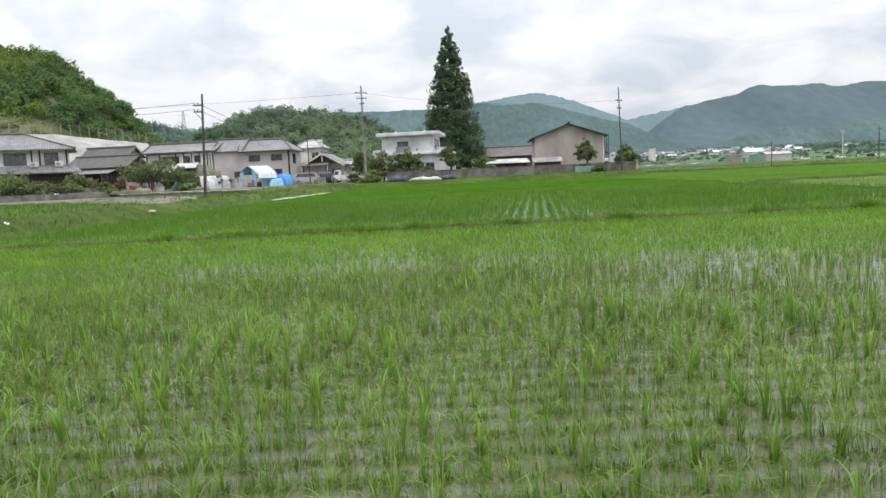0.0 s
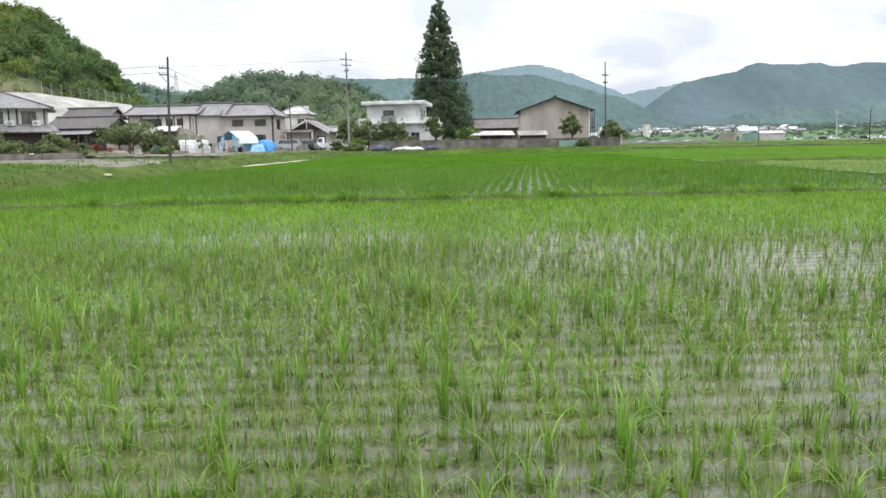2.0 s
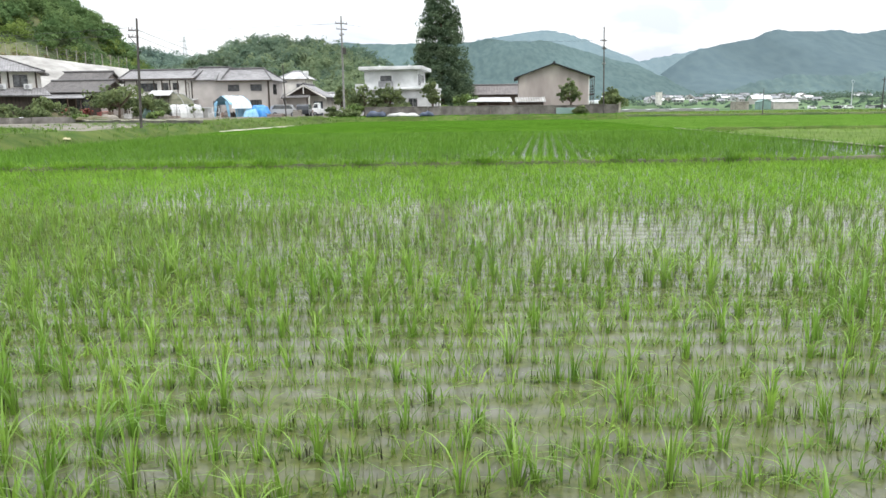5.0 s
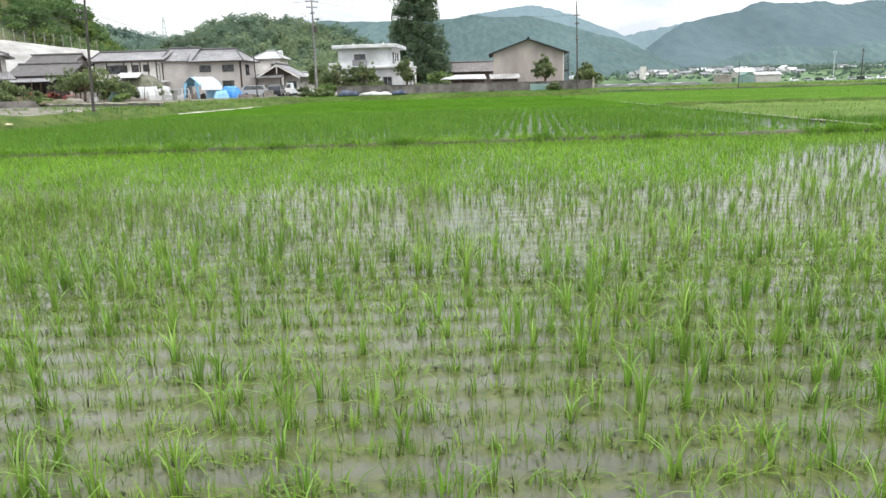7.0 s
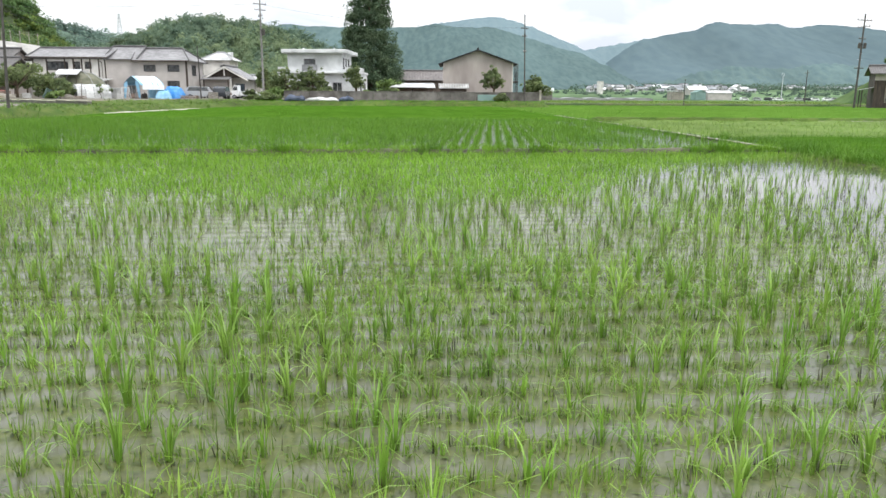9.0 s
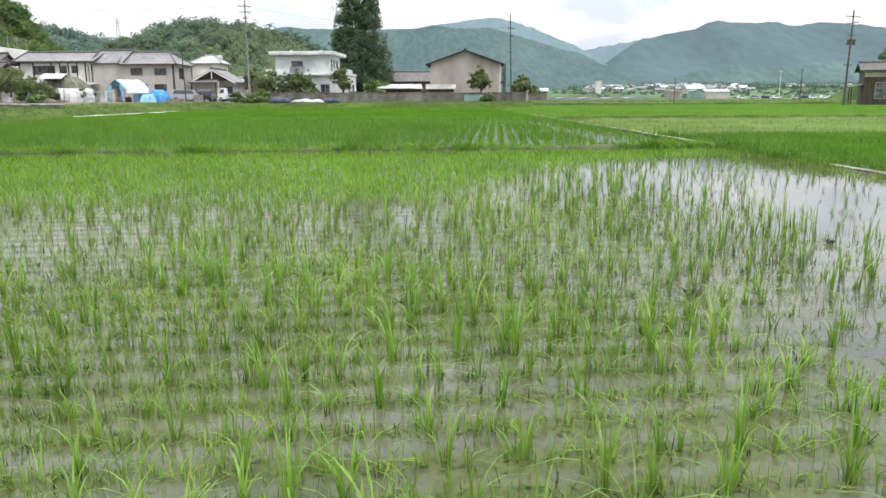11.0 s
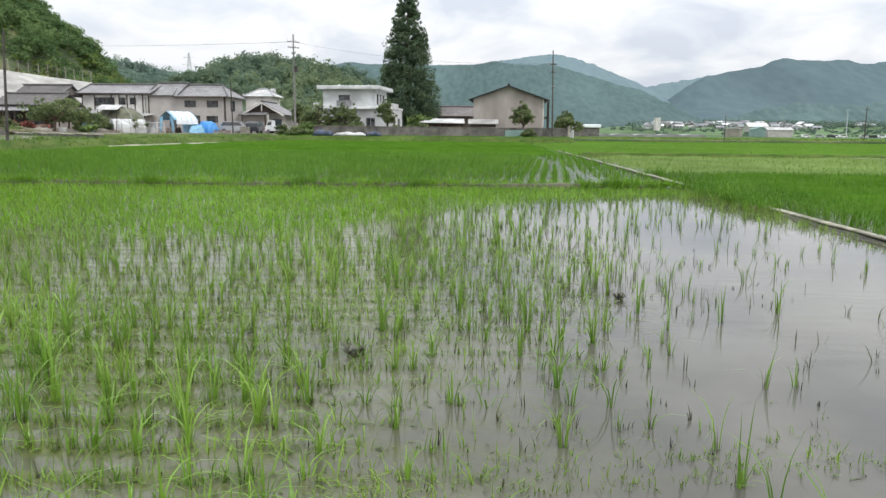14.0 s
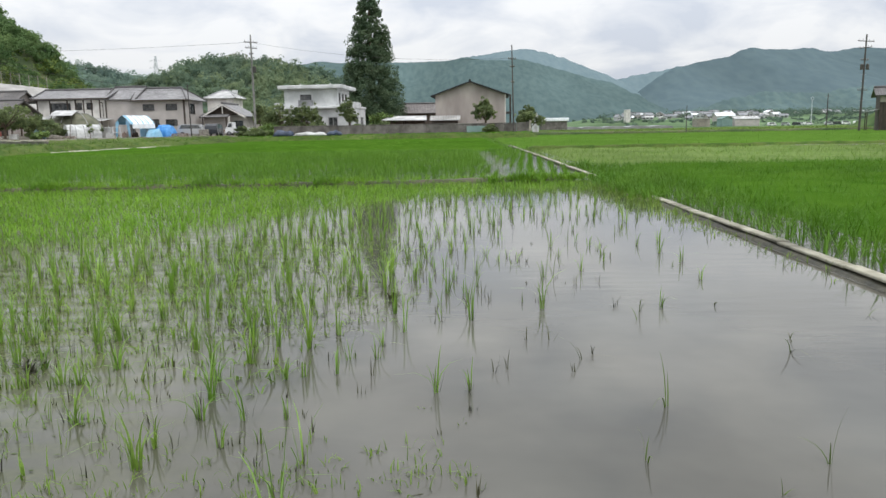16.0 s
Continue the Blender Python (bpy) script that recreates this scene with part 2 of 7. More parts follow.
M_timber = mk("dark_timber", (0.035, 0.026, 0.02), (0.075, 0.055, 0.042), 5.0, 0.75, 0.4, stretch=(1, 1, 0.2), each=0.15)
M_tile = tile_mat("grey_roof_tiles", (0.175, 0.17, 0.172), (0.27, 0.265, 0.267))
M_tile_brown = tile_mat("brown_roof_tiles", (0.125, 0.112, 0.107), (0.19, 0.17, 0.162))
M_tile_dark = tile_mat("dark_worn_roof_tiles", (0.068, 0.062, 0.058), (0.12, 0.11, 0.103))
M_ridge = mk("ridge_tiles", (0.06, 0.058, 0.058), (0.12, 0.115, 0.115), 3, 0.6, 0.4)
M_slate = mk("dark_sheet_roof", (0.018, 0.019, 0.022), (0.035, 0.036, 0.04), 2.0, 0.6, 0.2, spec=0.3)
M_tin = mk("pale_tin_sheet", (0.38, 0.38, 0.37), (0.54, 0.54, 0.53), 1.0, 0.5, 0.2, big=0.25, big_scale=0.5, metal=0.15)
M_rust = mk("rusty_tin_sheet", (0.17, 0.12, 0.095), (0.29, 0.22, 0.18), 1.4, 0.8, 0.3)
M_glass = glass_mat()
M_alu = mk("aluminium_frame", (0.35, 0.35, 0.36), (0.5, 0.5, 0.5), 6, 0.4, 0.1, metal=0.7)
M_dkframe = mk("dark_window_frame", (0.03, 0.028, 0.026), (0.06, 0.055, 0.05), 6, 0.5, 0.1)
M_sheet = mk("clear_plastic_sheet", (0.48, 0.49, 0.48), (0.70, 0.71, 0.70), 1.8, 0.35, 0.5, big=0.2, big_scale=0.9, dist=0.06, thin=0.2)
M_blue = mk("blue_tarpaulin", (0.045, 0.22, 0.56), (0.09, 0.33, 0.70), 2.5, 0.5, 0.7, big=0.2, big_scale=0.9, dist=0.08)
M_sky_tarp = mk("light_blue_tarpaulin", (0.17, 0.38, 0.54), (0.28, 0.50, 0.66), 2.0, 0.5, 0.5, dist=0.06)
M_white_tarp = mk("white_tarpaulin", (0.70, 0.74, 0.78), (0.84, 0.87, 0.90), 2.0, 0.5, 0.5, dist=0.06)
M_net = mk("olive_shade_net", (0.10, 0.105, 0.07), (0.17, 0.17, 0.12), 1.2, 0.9, 0.5, dist=0.08)
M_pole = mk("concrete_pole", (0.20, 0.195, 0.185), (0.30, 0.29, 0.28), 2.0, 0.85, 0.2)
M_dark = mk("dark_pole", (0.045, 0.04, 0.037), (0.09, 0.082, 0.075), 2.0, 0.8, 0.2)
M_steel = mk("galvanised_steel", (0.25, 0.255, 0.26), (0.38, 0.38, 0.39), 3, 0.5, 0.1, metal=0.5)
M_black = mk("black_rubber", (0.015, 0.015, 0.016), (0.03, 0.03, 0.032), 5, 0.6, 0.1)
M_car_dark = mk("dark_car_paint", (0.03, 0.034, 0.04), (0.04, 0.045, 0.052), 1, 0.25, 0, big=0.05)
M_car_silver = mk("silver_car_paint", (0.45, 0.46, 0.47), (0.5, 0.51, 0.52), 1, 0.3, 0, metal=0.4, big=0.05)
M_car_white = mk("white_car_paint", (0.74, 0.75, 0.75), (0.8, 0.8, 0.8), 1, 0.3, 0, big=0.05)
M_flower = mk("red_blossom_leaves", (0.09, 0.09, 0.035), (0.38, 0.09, 0.09), 5.0, 0.7, 0, island=0.4, thin=0.3)
M_navy = mk("dark_blue_tarpaulin", (0.03, 0.045, 0.08), (0.07, 0.09, 0.14), 2.0, 0.55, 0.7, big=0.25, big_scale=0.9, dist=0.08)
M_red = mk("red_paint", (0.30, 0.07, 0.06), (0.42, 0.11, 0.09), 2, 0.5, 0.2)
M_teal = mk("teal_sheet_metal", (0.16, 0.25, 0.23), (0.2, 0.30, 0.275), 0.8, 0.7, 0.2)
M_bark = mk("bark", (0.07, 0.05, 0.035), (0.15, 0.11, 0.08), 3, 0.95, 0.8, stretch=(1, 1, 0.3))
M_cedar = mk("conifer_needles", (0.082, 0.13, 0.078), (0.148, 0.202, 0.115), 0.5, 0.8, 0, big=0.25, big_scale=0.3, island=0.22, thin=0.45, spec=0.15)
M_leaf = mk("garden_leaves", (0.125, 0.17, 0.08), (0.235, 0.285, 0.125), 1.0, 0.7, 0, big=0.25, big_scale=0.5, island=0.25, thin=0.55, spec=0.2)
M_leaf_lt = mk("light_garden_leaves", (0.10, 0.17, 0.04), (0.18, 0.26, 0.07), 1.0, 0.6, 0, big=0.2, big_scale=0.5, island=0.3, thin=0.3)
M_wood_near = mk("hill_foliage", (0.14, 0.212, 0.06), (0.25, 0.325, 0.10), 0.12, 0.9, 0, big=0.3, big_scale=0.05, island=0.12, thin=0.5, spec=0.1)
M_wood_dark = mk("dark_hill_foliage", (0.10, 0.175, 0.07), (0.185, 0.265, 0.105), 0.15, 0.9, 0, big=0.25, big_scale=0.06, island=0.14, thin=0.5, spec=0.1)
# Foliage of the hill behind the houses, lightened by painted haze.
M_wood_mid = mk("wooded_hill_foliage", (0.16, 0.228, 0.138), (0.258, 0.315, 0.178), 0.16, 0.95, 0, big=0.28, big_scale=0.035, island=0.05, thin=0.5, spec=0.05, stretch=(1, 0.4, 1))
M_wood_olive = mk("olive_hill_foliage", (0.14, 0.205, 0.055), (0.24, 0.30, 0.09), 0.15, 0.9, 0, big=0.25, big_scale=0.06, island=0.14, thin=0.5, spec=0.1)
M_dry = mk("dry_brush", (0.17, 0.15, 0.08), (0.29, 0.25, 0.14), 0.4, 0.95, 0, big=0.25, big_scale=0.1, island=0.2, thin=0.4, spec=0.1)
# Bluer, paler foliage copy that paints haze on the hill's far shoulder.
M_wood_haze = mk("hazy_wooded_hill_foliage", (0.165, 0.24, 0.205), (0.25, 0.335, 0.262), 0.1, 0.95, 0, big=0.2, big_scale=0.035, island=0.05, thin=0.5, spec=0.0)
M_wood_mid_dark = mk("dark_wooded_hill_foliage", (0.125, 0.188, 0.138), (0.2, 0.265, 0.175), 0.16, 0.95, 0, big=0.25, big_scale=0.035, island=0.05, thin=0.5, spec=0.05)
M_soil = mk("bare_slope", (0.05, 0.08, 0.026), (0.105, 0.11, 0.048), 0.15, 0.95, 0.8, dist=0.3)
# Mountain colours paled and blued: distance haze painted into the base colour.
M_far1 = mk("hazed_woods", (0.079, 0.119, 0.12), (0.103, 0.148, 0.144), 0.2, 1.0, 0, big=0.16, big_scale=0.012, spec=0.0, stretch=(1, 0.25, 0.5))
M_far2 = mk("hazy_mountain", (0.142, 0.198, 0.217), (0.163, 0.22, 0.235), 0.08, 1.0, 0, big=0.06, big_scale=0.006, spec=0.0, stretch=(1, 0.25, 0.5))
M_far3 = mk("haze_blue_mountain", (0.094, 0.133, 0.147), (0.109, 0.152, 0.162), 0.07, 1.0, 0, big=0.11, big_scale=0.005, spec=0.0, stretch=(1, 0.2, 0.5))
# Village walls and roofs greyed, so their colour carries the distance haze.
M_haze_wall = mk("hazed_village_wall", (0.40, 0.41, 0.41), (0.50, 0.51, 0.51), 0.5, 0.9, 0, each=0.12)
M_haze_roof = mk("hazed_village_roof", (0.20, 0.21, 0.225), (0.29, 0.30, 0.31), 0.5, 0.9, 0, each=0.15)
# Valley trees and plain: haze is painted into these blue-green base colours.
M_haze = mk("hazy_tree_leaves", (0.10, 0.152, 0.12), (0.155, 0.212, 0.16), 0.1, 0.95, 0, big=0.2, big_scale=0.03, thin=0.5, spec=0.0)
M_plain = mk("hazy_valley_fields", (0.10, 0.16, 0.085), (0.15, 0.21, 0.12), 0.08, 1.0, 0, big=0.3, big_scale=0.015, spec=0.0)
# Foothill woods with the same haze painted into their colour.
M_far4 = mk("pale_hazed_woods", (0.093, 0.138, 0.142), (0.118, 0.168, 0.16), 0.14, 1.0, 0, big=0.15, big_scale=0.012, spec=0.0, stretch=(1, 0.25, 0.5))


# ---------- building blocks ----------
def finish(name, bm, material, smooth=False):
    me = bpy.data.meshes.new(name)
    bmesh.ops.recalc_face_normals(bm, faces=bm.faces)
    bm.to_mesh(me)
    bm.free()
    if material:
        me.materials.append(material)
    if smooth:
        me.polygons.foreach_set("use_smooth", [True] * len(me.polygons))
    return me


def part(name, bm, material, parent, label="", smooth=False):
    ob = new(name, finish(name, bm, material, smooth))
    ob.parent = parent
    if label:
        ob["label"] = label
    return ob


def thing(name, m, label, category, group="", kind=""):
    ob = new(name)
    ob.empty_display_size = 0.3
    ob.matrix_world = m
    return tagged(ob, label, category, group, kind)


def solid(name, bm, material, label, category, group="", kind="", smooth=False, m=None):
    ob = new(name, finish(name, bm, material, smooth))
    if m is not None:
        ob.matrix_world = m
    return tagged(ob, label, category, group, kind)


def box(bm, x0, x1, y0, y1, z0, z1, bevel=0.0):
    vs = [bm.verts.new((x, y, z)) for z in (z0, z1) for x, y in ((x0, y0), (x1, y0), (x1, y1), (x0, y1))]
    fs = [bm.faces.new([vs[i] for i in f]) for f in ((3, 2, 1, 0), (4, 5, 6, 7), (0, 1, 5, 4), (1, 2, 6, 5), (2, 3, 7, 6), (3, 0, 4, 7))]
    if bevel:
        es = list({e for f in fs for e in f.edges})
        bmesh.ops.bevel(bm, geom=es, offset=bevel, segments=1, affect="EDGES")
    return bm


def bx(*a, bevel=0.0):
    return box(bmesh.new(), *a, bevel=bevel)


def tube(bm, p0, p1, r0, r1=None, n=8):
    p0, p1, r1 = Vector(p0), Vector(p1), r0 if r1 is None else r1
    d = (p1 - p0).normalized()
    a = d.orthogonal().normalized()
    b = d.cross(a)
    rings = [[bm.verts.new(p + (a * math.cos(k * math.tau / n) + b * math.sin(k * math.tau / n)) * r) for k in range(n)] for p, r in ((p0, r0), (p1, r1))]
    for k in range(n):
        bm.faces.new((rings[0][k], rings[0][(k + 1) % n], rings[1][(k + 1) % n], rings[1][k]))
    bm.faces.new(rings[0][::-1])
    bm.faces.new(rings[1])
    return bm


def path_tube(bm, pts, r, n=6):
    """One continuous bent tube through the points."""
    pts = [Vector(p) for p in pts]
    a, rings = None, []
    for i, p in enumerate(pts):
        d = (pts[min(i + 1, len(pts) - 1)] - p).normalized() + (p - pts[max(i - 1, 0)]).normalized()
        d = d.normalized() if d.length > 1e-6 else Vector((0, 0, 1))
        a = d.orthogonal() if a is None else a - d * a.dot(d)
        a = a.normalized() if a.length > 1e-6 else d.orthogonal().normalized()
        b = d.cross(a)
        rings.append([bm.verts.new(p + (a * math.cos(k * math.tau / n) + b * math.sin(k * math.tau / n)) * r) for k in range(n)])
    for u, v in zip(rings, rings[1:]):
        for k in range(n):
            bm.faces.new((u[k], u[(k + 1) % n], v[(k + 1) % n], v[k]))
    bm.faces.new(rings[0][::-1])
    bm.faces.new(rings[-1])
    return bm


def prism(bm, profile, y0, y1, axis="y"):
    """A closed profile of (u, z), drawn out from y0 to y1 (or along x)."""
    put = (lambda u, v, z: (u, v, z)) if axis == "y" else (lambda u, v, z: (v, u, z))
    a = [bm.verts.new(put(u, y0, z)) for u, z in profile]
    b = [bm.verts.new(put(u, y1, z)) for u, z in profile]
    n = len(a)
    for k in range(n):
        bm.faces.new((a[k], a[(k + 1) % n], b[(k + 1) % n], b[k]))
    bm.faces.new(a[::-1])
    bm.faces.new(b)
    return bm


def mesh_np(name, verts, faces, material):
    verts, faces = np.asarray(verts, np.float32), np.asarray(faces, np.int32)
    k = faces.shape[1]
    me = bpy.data.meshes.new(name)
    me.vertices.add(len(verts))
    me.vertices.foreach_set("co", verts.ravel())
    me.loops.add(faces.size)
    me.loops.foreach_set("vertex_index", faces.ravel())
    me.polygons.add(len(faces))
    me.polygons.foreach_set("loop_start", np.arange(0, faces.size, k, dtype=np.int32))
    me.polygons.foreach_set("loop_total", np.full(len(faces), k, np.int32))
    me.materials.append(material)
    me.update(calc_edges=True)
    return me


rng = np.random.default_rng(7)


def blades(base, length, width, yaw, lean, bend, segs=3):
    """Tapered, bent leaf strips, one a row of base."""
    n = len(base)
    s = np.linspace(0, 1, segs + 1)
    side = np.stack([-np.sin(yaw), np.cos(yaw), 0 * yaw], -1)
    ahead = np.stack([np.cos(yaw), np.sin(yaw), 0 * yaw], -1)
    verts = np.empty((n, segs + 1, 2, 3), np.float32)
    for i, q in enumerate(s):
        out = (lean * q + bend * q ** 3) * length
        rise = length * (q - 0.45 * bend * q ** 4 - 0.15 * lean * q)
        c = base + ahead * out[:, None] + np.array([0, 0, 1.0]) * rise[:, None]
        w = width * (0.75 + 0.9 * q - 1.6 * q * q) * 0.5 if i < segs else width * 0.03
        verts[:, i, 0] = c - side * np.asarray(w)[:, None]
        verts[:, i, 1] = c + side * np.asarray(w)[:, None]
    first = (np.arange(n) * (segs + 1) * 2)[:, None, None]
    j = (np.arange(segs) * 2)[None, :, None]
    faces = first + j + np.array([0, 1, 3, 2])[None, None, :]
    return verts.reshape(-1, 3), faces.reshape(-1, 4)


def tufts(name, centres, per, length, width, spread, material, lean=0.25, bend=0.45, segs=3):
    """Many tufts of leaves as one mesh; length may hold one value a tuft."""
    n = len(centres)
    c = np.repeat(centres, per, 0)
    k = len(c)
    yaw = rng.uniform(0, math.tau, k)
    base = c + np.stack([np.cos(yaw), np.sin(yaw), 0 * yaw], -1) * rng.uniform(0, spread, k)[:, None]
    size = np.repeat(np.broadcast_to(length, n), per) * rng.uniform(0.6, 1.1, k)
    v, f = blades(base, size, width * rng.uniform(0.7, 1.2, k), yaw + rng.normal(0, 0.5, k), np.abs(rng.normal(lean * 0.6, lean, k)), np.abs(rng.normal(bend * 0.5, bend, k)), segs)
    return mesh_np(name, v, f, material)


def leaves(centres, sizes, per, leaf, squash=1.0, ruffle=0.42):
    """Small leaf quads strewn round each clump centre."""
    c = np.repeat(centres, per, 0)
    k = len(c)
    d = rng.normal(size=(k, 3))
    d /= np.linalg.norm(d, axis=1)[:, None]
    c = c + d * (np.repeat(sizes, per) * rng.uniform(0.45, 1.0, k) ** 0.6)[:, None] * np.array([1, 1, squash])
    face = d + np.array([0, 0, 0.35]) + rng.normal(0, ruffle, (k, 3))
    face /= np.linalg.norm(face, axis=1)[:, None]
    a = np.cross(face, rng.normal(size=(k, 3)))
    a /= np.linalg.norm(a, axis=1)[:, None]
    b = np.cross(face, a)
    size = (leaf * rng.uniform(0.6, 1.3, k))[:, None]
    v = np.stack([c - a * size, c - b * size * 0.6, c + a * size, c + b * size * 0.6], 1)
    return v.reshape(-1, 3), np.arange(4 * k).reshape(-1, 4)


def wall(parent, material, p0, p1, z0, z1, th, openings=(), frame_mat=None, label="", bars=(1, 0), proud=0.04):
    """An upright wall from p0 to p1 with real openings (u0, u1, v0, v1), each with its window."""
    p0, p1 = Vector((*p0, 0)), Vector((*p1, 0))
    run = (p1 - p0).normalized()
    inw = Vector((-run.y, run.x, 0))
    length = (p1 - p0).length
    us = sorted({0, length, *(u for o in openings for u in o[:2])})
    zs = sorted({z0, z1, *(v for o in openings for v in o[2:4])})
    bm = bmesh.new()

    def slab(bm, u0, u1, d0, d1, v0, v1):
        vs = [bm.verts.new(p0 + run * u + inw * d + Vector((0, 0, z))) for z in (v0, v1) for u, d in ((u0, d0), (u1, d0), (u1, d1), (u0, d1))]
        for f in ((3, 2, 1, 0), (4, 5, 6, 7), (0, 1, 5, 4), (1, 2, 6, 5), (2, 3, 7, 6), (3, 0, 4, 7)):
            bm.faces.new([vs[i] for i in f])

    nu, nz = len(us) - 1, len(zs) - 1
    full = {(i, j) for i in range(nu) for j in range(nz)
            if not any(o[0] <= us[i] and us[i + 1] <= o[1] and o[2] <= zs[j] and zs[j + 1] <= o[3] for o in openings)}
    made = {}

    def corner(i, j, d):
        if (i, j, d) not in made:
            made[i, j, d] = bm.verts.new(p0 + run * us[i] + inw * (th * d) + Vector((0, 0, zs[j])))
        return made[i, j, d]

    for i, j in sorted(full):
        for d in (0, 1):
            bm.faces.new([corner(i + p, j + q, d) for p, q in ((0, 0), (1, 0), (1, 1), (0, 1))])
        for di, dj, e0, e1 in ((-1, 0, (0, 0), (0, 1)), (1, 0, (1, 0), (1, 1)), (0, -1, (0, 0), (1, 0)), (0, 1, (0, 1), (1, 1))):
            if (i + di, j + dj) not in full:
                bm.faces.new([corner(i + p, j + q, d) for (p, q), d in ((e0, 0), (e1, 0), (e1, 1), (e0, 1))])
    part("wall", bm, material, parent, label)
    for u0, u1, v0, v1 in openings:
        f = bmesh.new()
        e = 0.07
        slab(f, u0 - e, u1 + e, -proud, th * 0.7, v1, v1 + e)
        slab(f, u0 - e, u1 + e, -proud - 0.03, th * 0.7, v0 - e, v0)
        slab(f, u0 - e, u0, -proud, th * 0.7, v0, v1)
        slab(f, u1, u1 + e, -proud, th * 0.7, v0, v1)
        for k in range(bars[0]):
            u = u0 + (u1 - u0) * (k + 1) / (bars[0] + 1)
            slab(f, u - 0.035, u + 0.035, 0.02, 0.1, v0, v1)
        for k in range(bars[1]):
            v = v0 + (v1 - v0) * (k + 1) / (bars[1] + 1)
            slab(f, u0, u1, 0.03, 0.08, v - 0.025, v + 0.025)
        w = part("window", f, frame_mat or M_alu, parent)
        g = bmesh.new()
        slab(g, u0 + 0.002, u1 - 0.002, 0.11, 0.125, v0 + 0.002, v1 - 0.002)
        part("pane", g, M_glass, w)


def slab_roof(parent, quads, th, material, name="roof", label=""):
    """Sloping roof planes, each a slab of that thickness, joined into one roof."""
    bm = bmesh.new()
    for q in quads:
        q = [Vector(p) for p in q]
        nrm = (q[1] - q[0]).cross(q[2] - q[0]).normalized()
        if nrm.z < 0:
            nrm = -nrm
        top = [bm.verts.new(p) for p in q]
        low = [bm.verts.new(p - nrm * th) for p in q]
        n = len(q)
        bm.faces.new(top)
        bm.faces.new(low[::-1])
        for k in range(n):
            bm.faces.new((top[k], top[(k + 1) % n], low[(k + 1) % n], low[k]))
    return part(name, bm, material, parent, label)


def gable(parent, x0, x1, y0, y1, ze, zr, material, along="x", over=0.5, th=0.14, cap=M_ridge, gable_wall=None):
    """A gable roof over the rectangle, with its ridge along x or y."""
    X0, X1, Y0, Y1 = x0 - over, x1 + over, y0 - over, y1 + over
    if along == "x":
        ym, drop = (y0 + y1) / 2, (zr - ze) * over / ((y1 - y0) / 2)
        quads = [[(X0, Y0, ze - drop), (X1, Y0, ze - drop), (X1, ym, zr), (X0, ym, zr)], [(X1, Y1, ze - drop), (X0, Y1, ze - drop), (X0, ym, zr), (X1, ym, zr)]]
        ends = [((X0 + 0.02, ym, zr + 0.06), (X1 - 0.02, ym, zr + 0.06))]
    else:
        xm, drop = (x0 + x1) / 2, (zr - ze) * over / ((x1 - x0) / 2)
        quads = [[(X0, Y1, ze - drop), (X0, Y0, ze - drop), (xm, Y0, zr), (xm, Y1, zr)], [(X1, Y0, ze - drop), (X1, Y1, ze - drop), (xm, Y1, zr), (xm, Y0, zr)]]
        ends = [((xm, Y0 + 0.02, zr + 0.06), (xm, Y1 - 0.02, zr + 0.06))]
    roof = slab_roof(parent, quads, th, material)
    for a, b in ends:
        part("ridge_cap", tube(bmesh.new(), a, b, 0.16, 0.16, 8), cap, roof)
    if gable_wall:
        for e in (0, 1):
            bm = bmesh.new()
            if along == "x":
                x = (x0, x1 - 0.15)[e]
                prism(bm, [(y0, ze - 0.1), (y1, ze - 0.1), ((y0 + y1) / 2, zr - 0.16)], x, x + 0.15, axis="x")
            else:
                y = (y0, y1 - 0.15)[e]
                prism(bm, [(x0, ze - 0.1), (x1, ze - 0.1), ((x0 + x1) / 2, zr - 0.16)], y, y + 0.15)
            part("gable_wall", bm, gable_wall, parent)
    return roof


def hip(parent, x0, x1, y0, y1, ze, zr, material, over=0.6, inset=None, th=0.14, cap=M_ridge, ridge=None):
    X0, X1, Y0, Y1 = x0 - over, x1 + over, y0 - over, y1 + over
    ym = (Y0 + Y1) / 2
    i = inset if inset is not None else (Y1 - Y0) / 2
    a, b = ridge or (X0 + i, X1 - i)
    quads = [[(X0, Y0, ze), (X1, Y0, ze), (b, ym, zr), (a, ym, zr)], [(X1, Y1, ze), (X0, Y1, ze), (a, ym, zr), (b, ym, zr)],
             [(X0, Y1, ze), (X0, Y0, ze), (a, ym, zr)], [(X1, Y0, ze), (X1, Y1, ze), (b, ym, zr)]]
    roof = slab_roof(parent, quads, th, material)
    part("ridge_cap", tube(bmesh.new(), (a, ym, zr + 0.06), (b, ym, zr + 0.06), 0.17, 0.17, 8), cap, roof)
    for p, q in (((X0, Y0, ze), (a, ym, zr)), ((X1, Y0, ze), (b, ym, zr)), ((X1, Y1, ze), (b, ym, zr)), ((X0, Y1, ze), (a, ym, zr))):
        part("hip_cap", tube(bmesh.new(), Vector(p) + Vector((0, 0, 0.03)), Vector(q) + Vector((0, 0, 0.03)), 0.11, 0.11, 6), cap, roof)
    return roof


# ---------- ground, water, fields ----------
def ease(v, a, b):
    q = np.clip((v - a) / (b - a), 0, 1)
    return q * q * (3 - 2 * q)


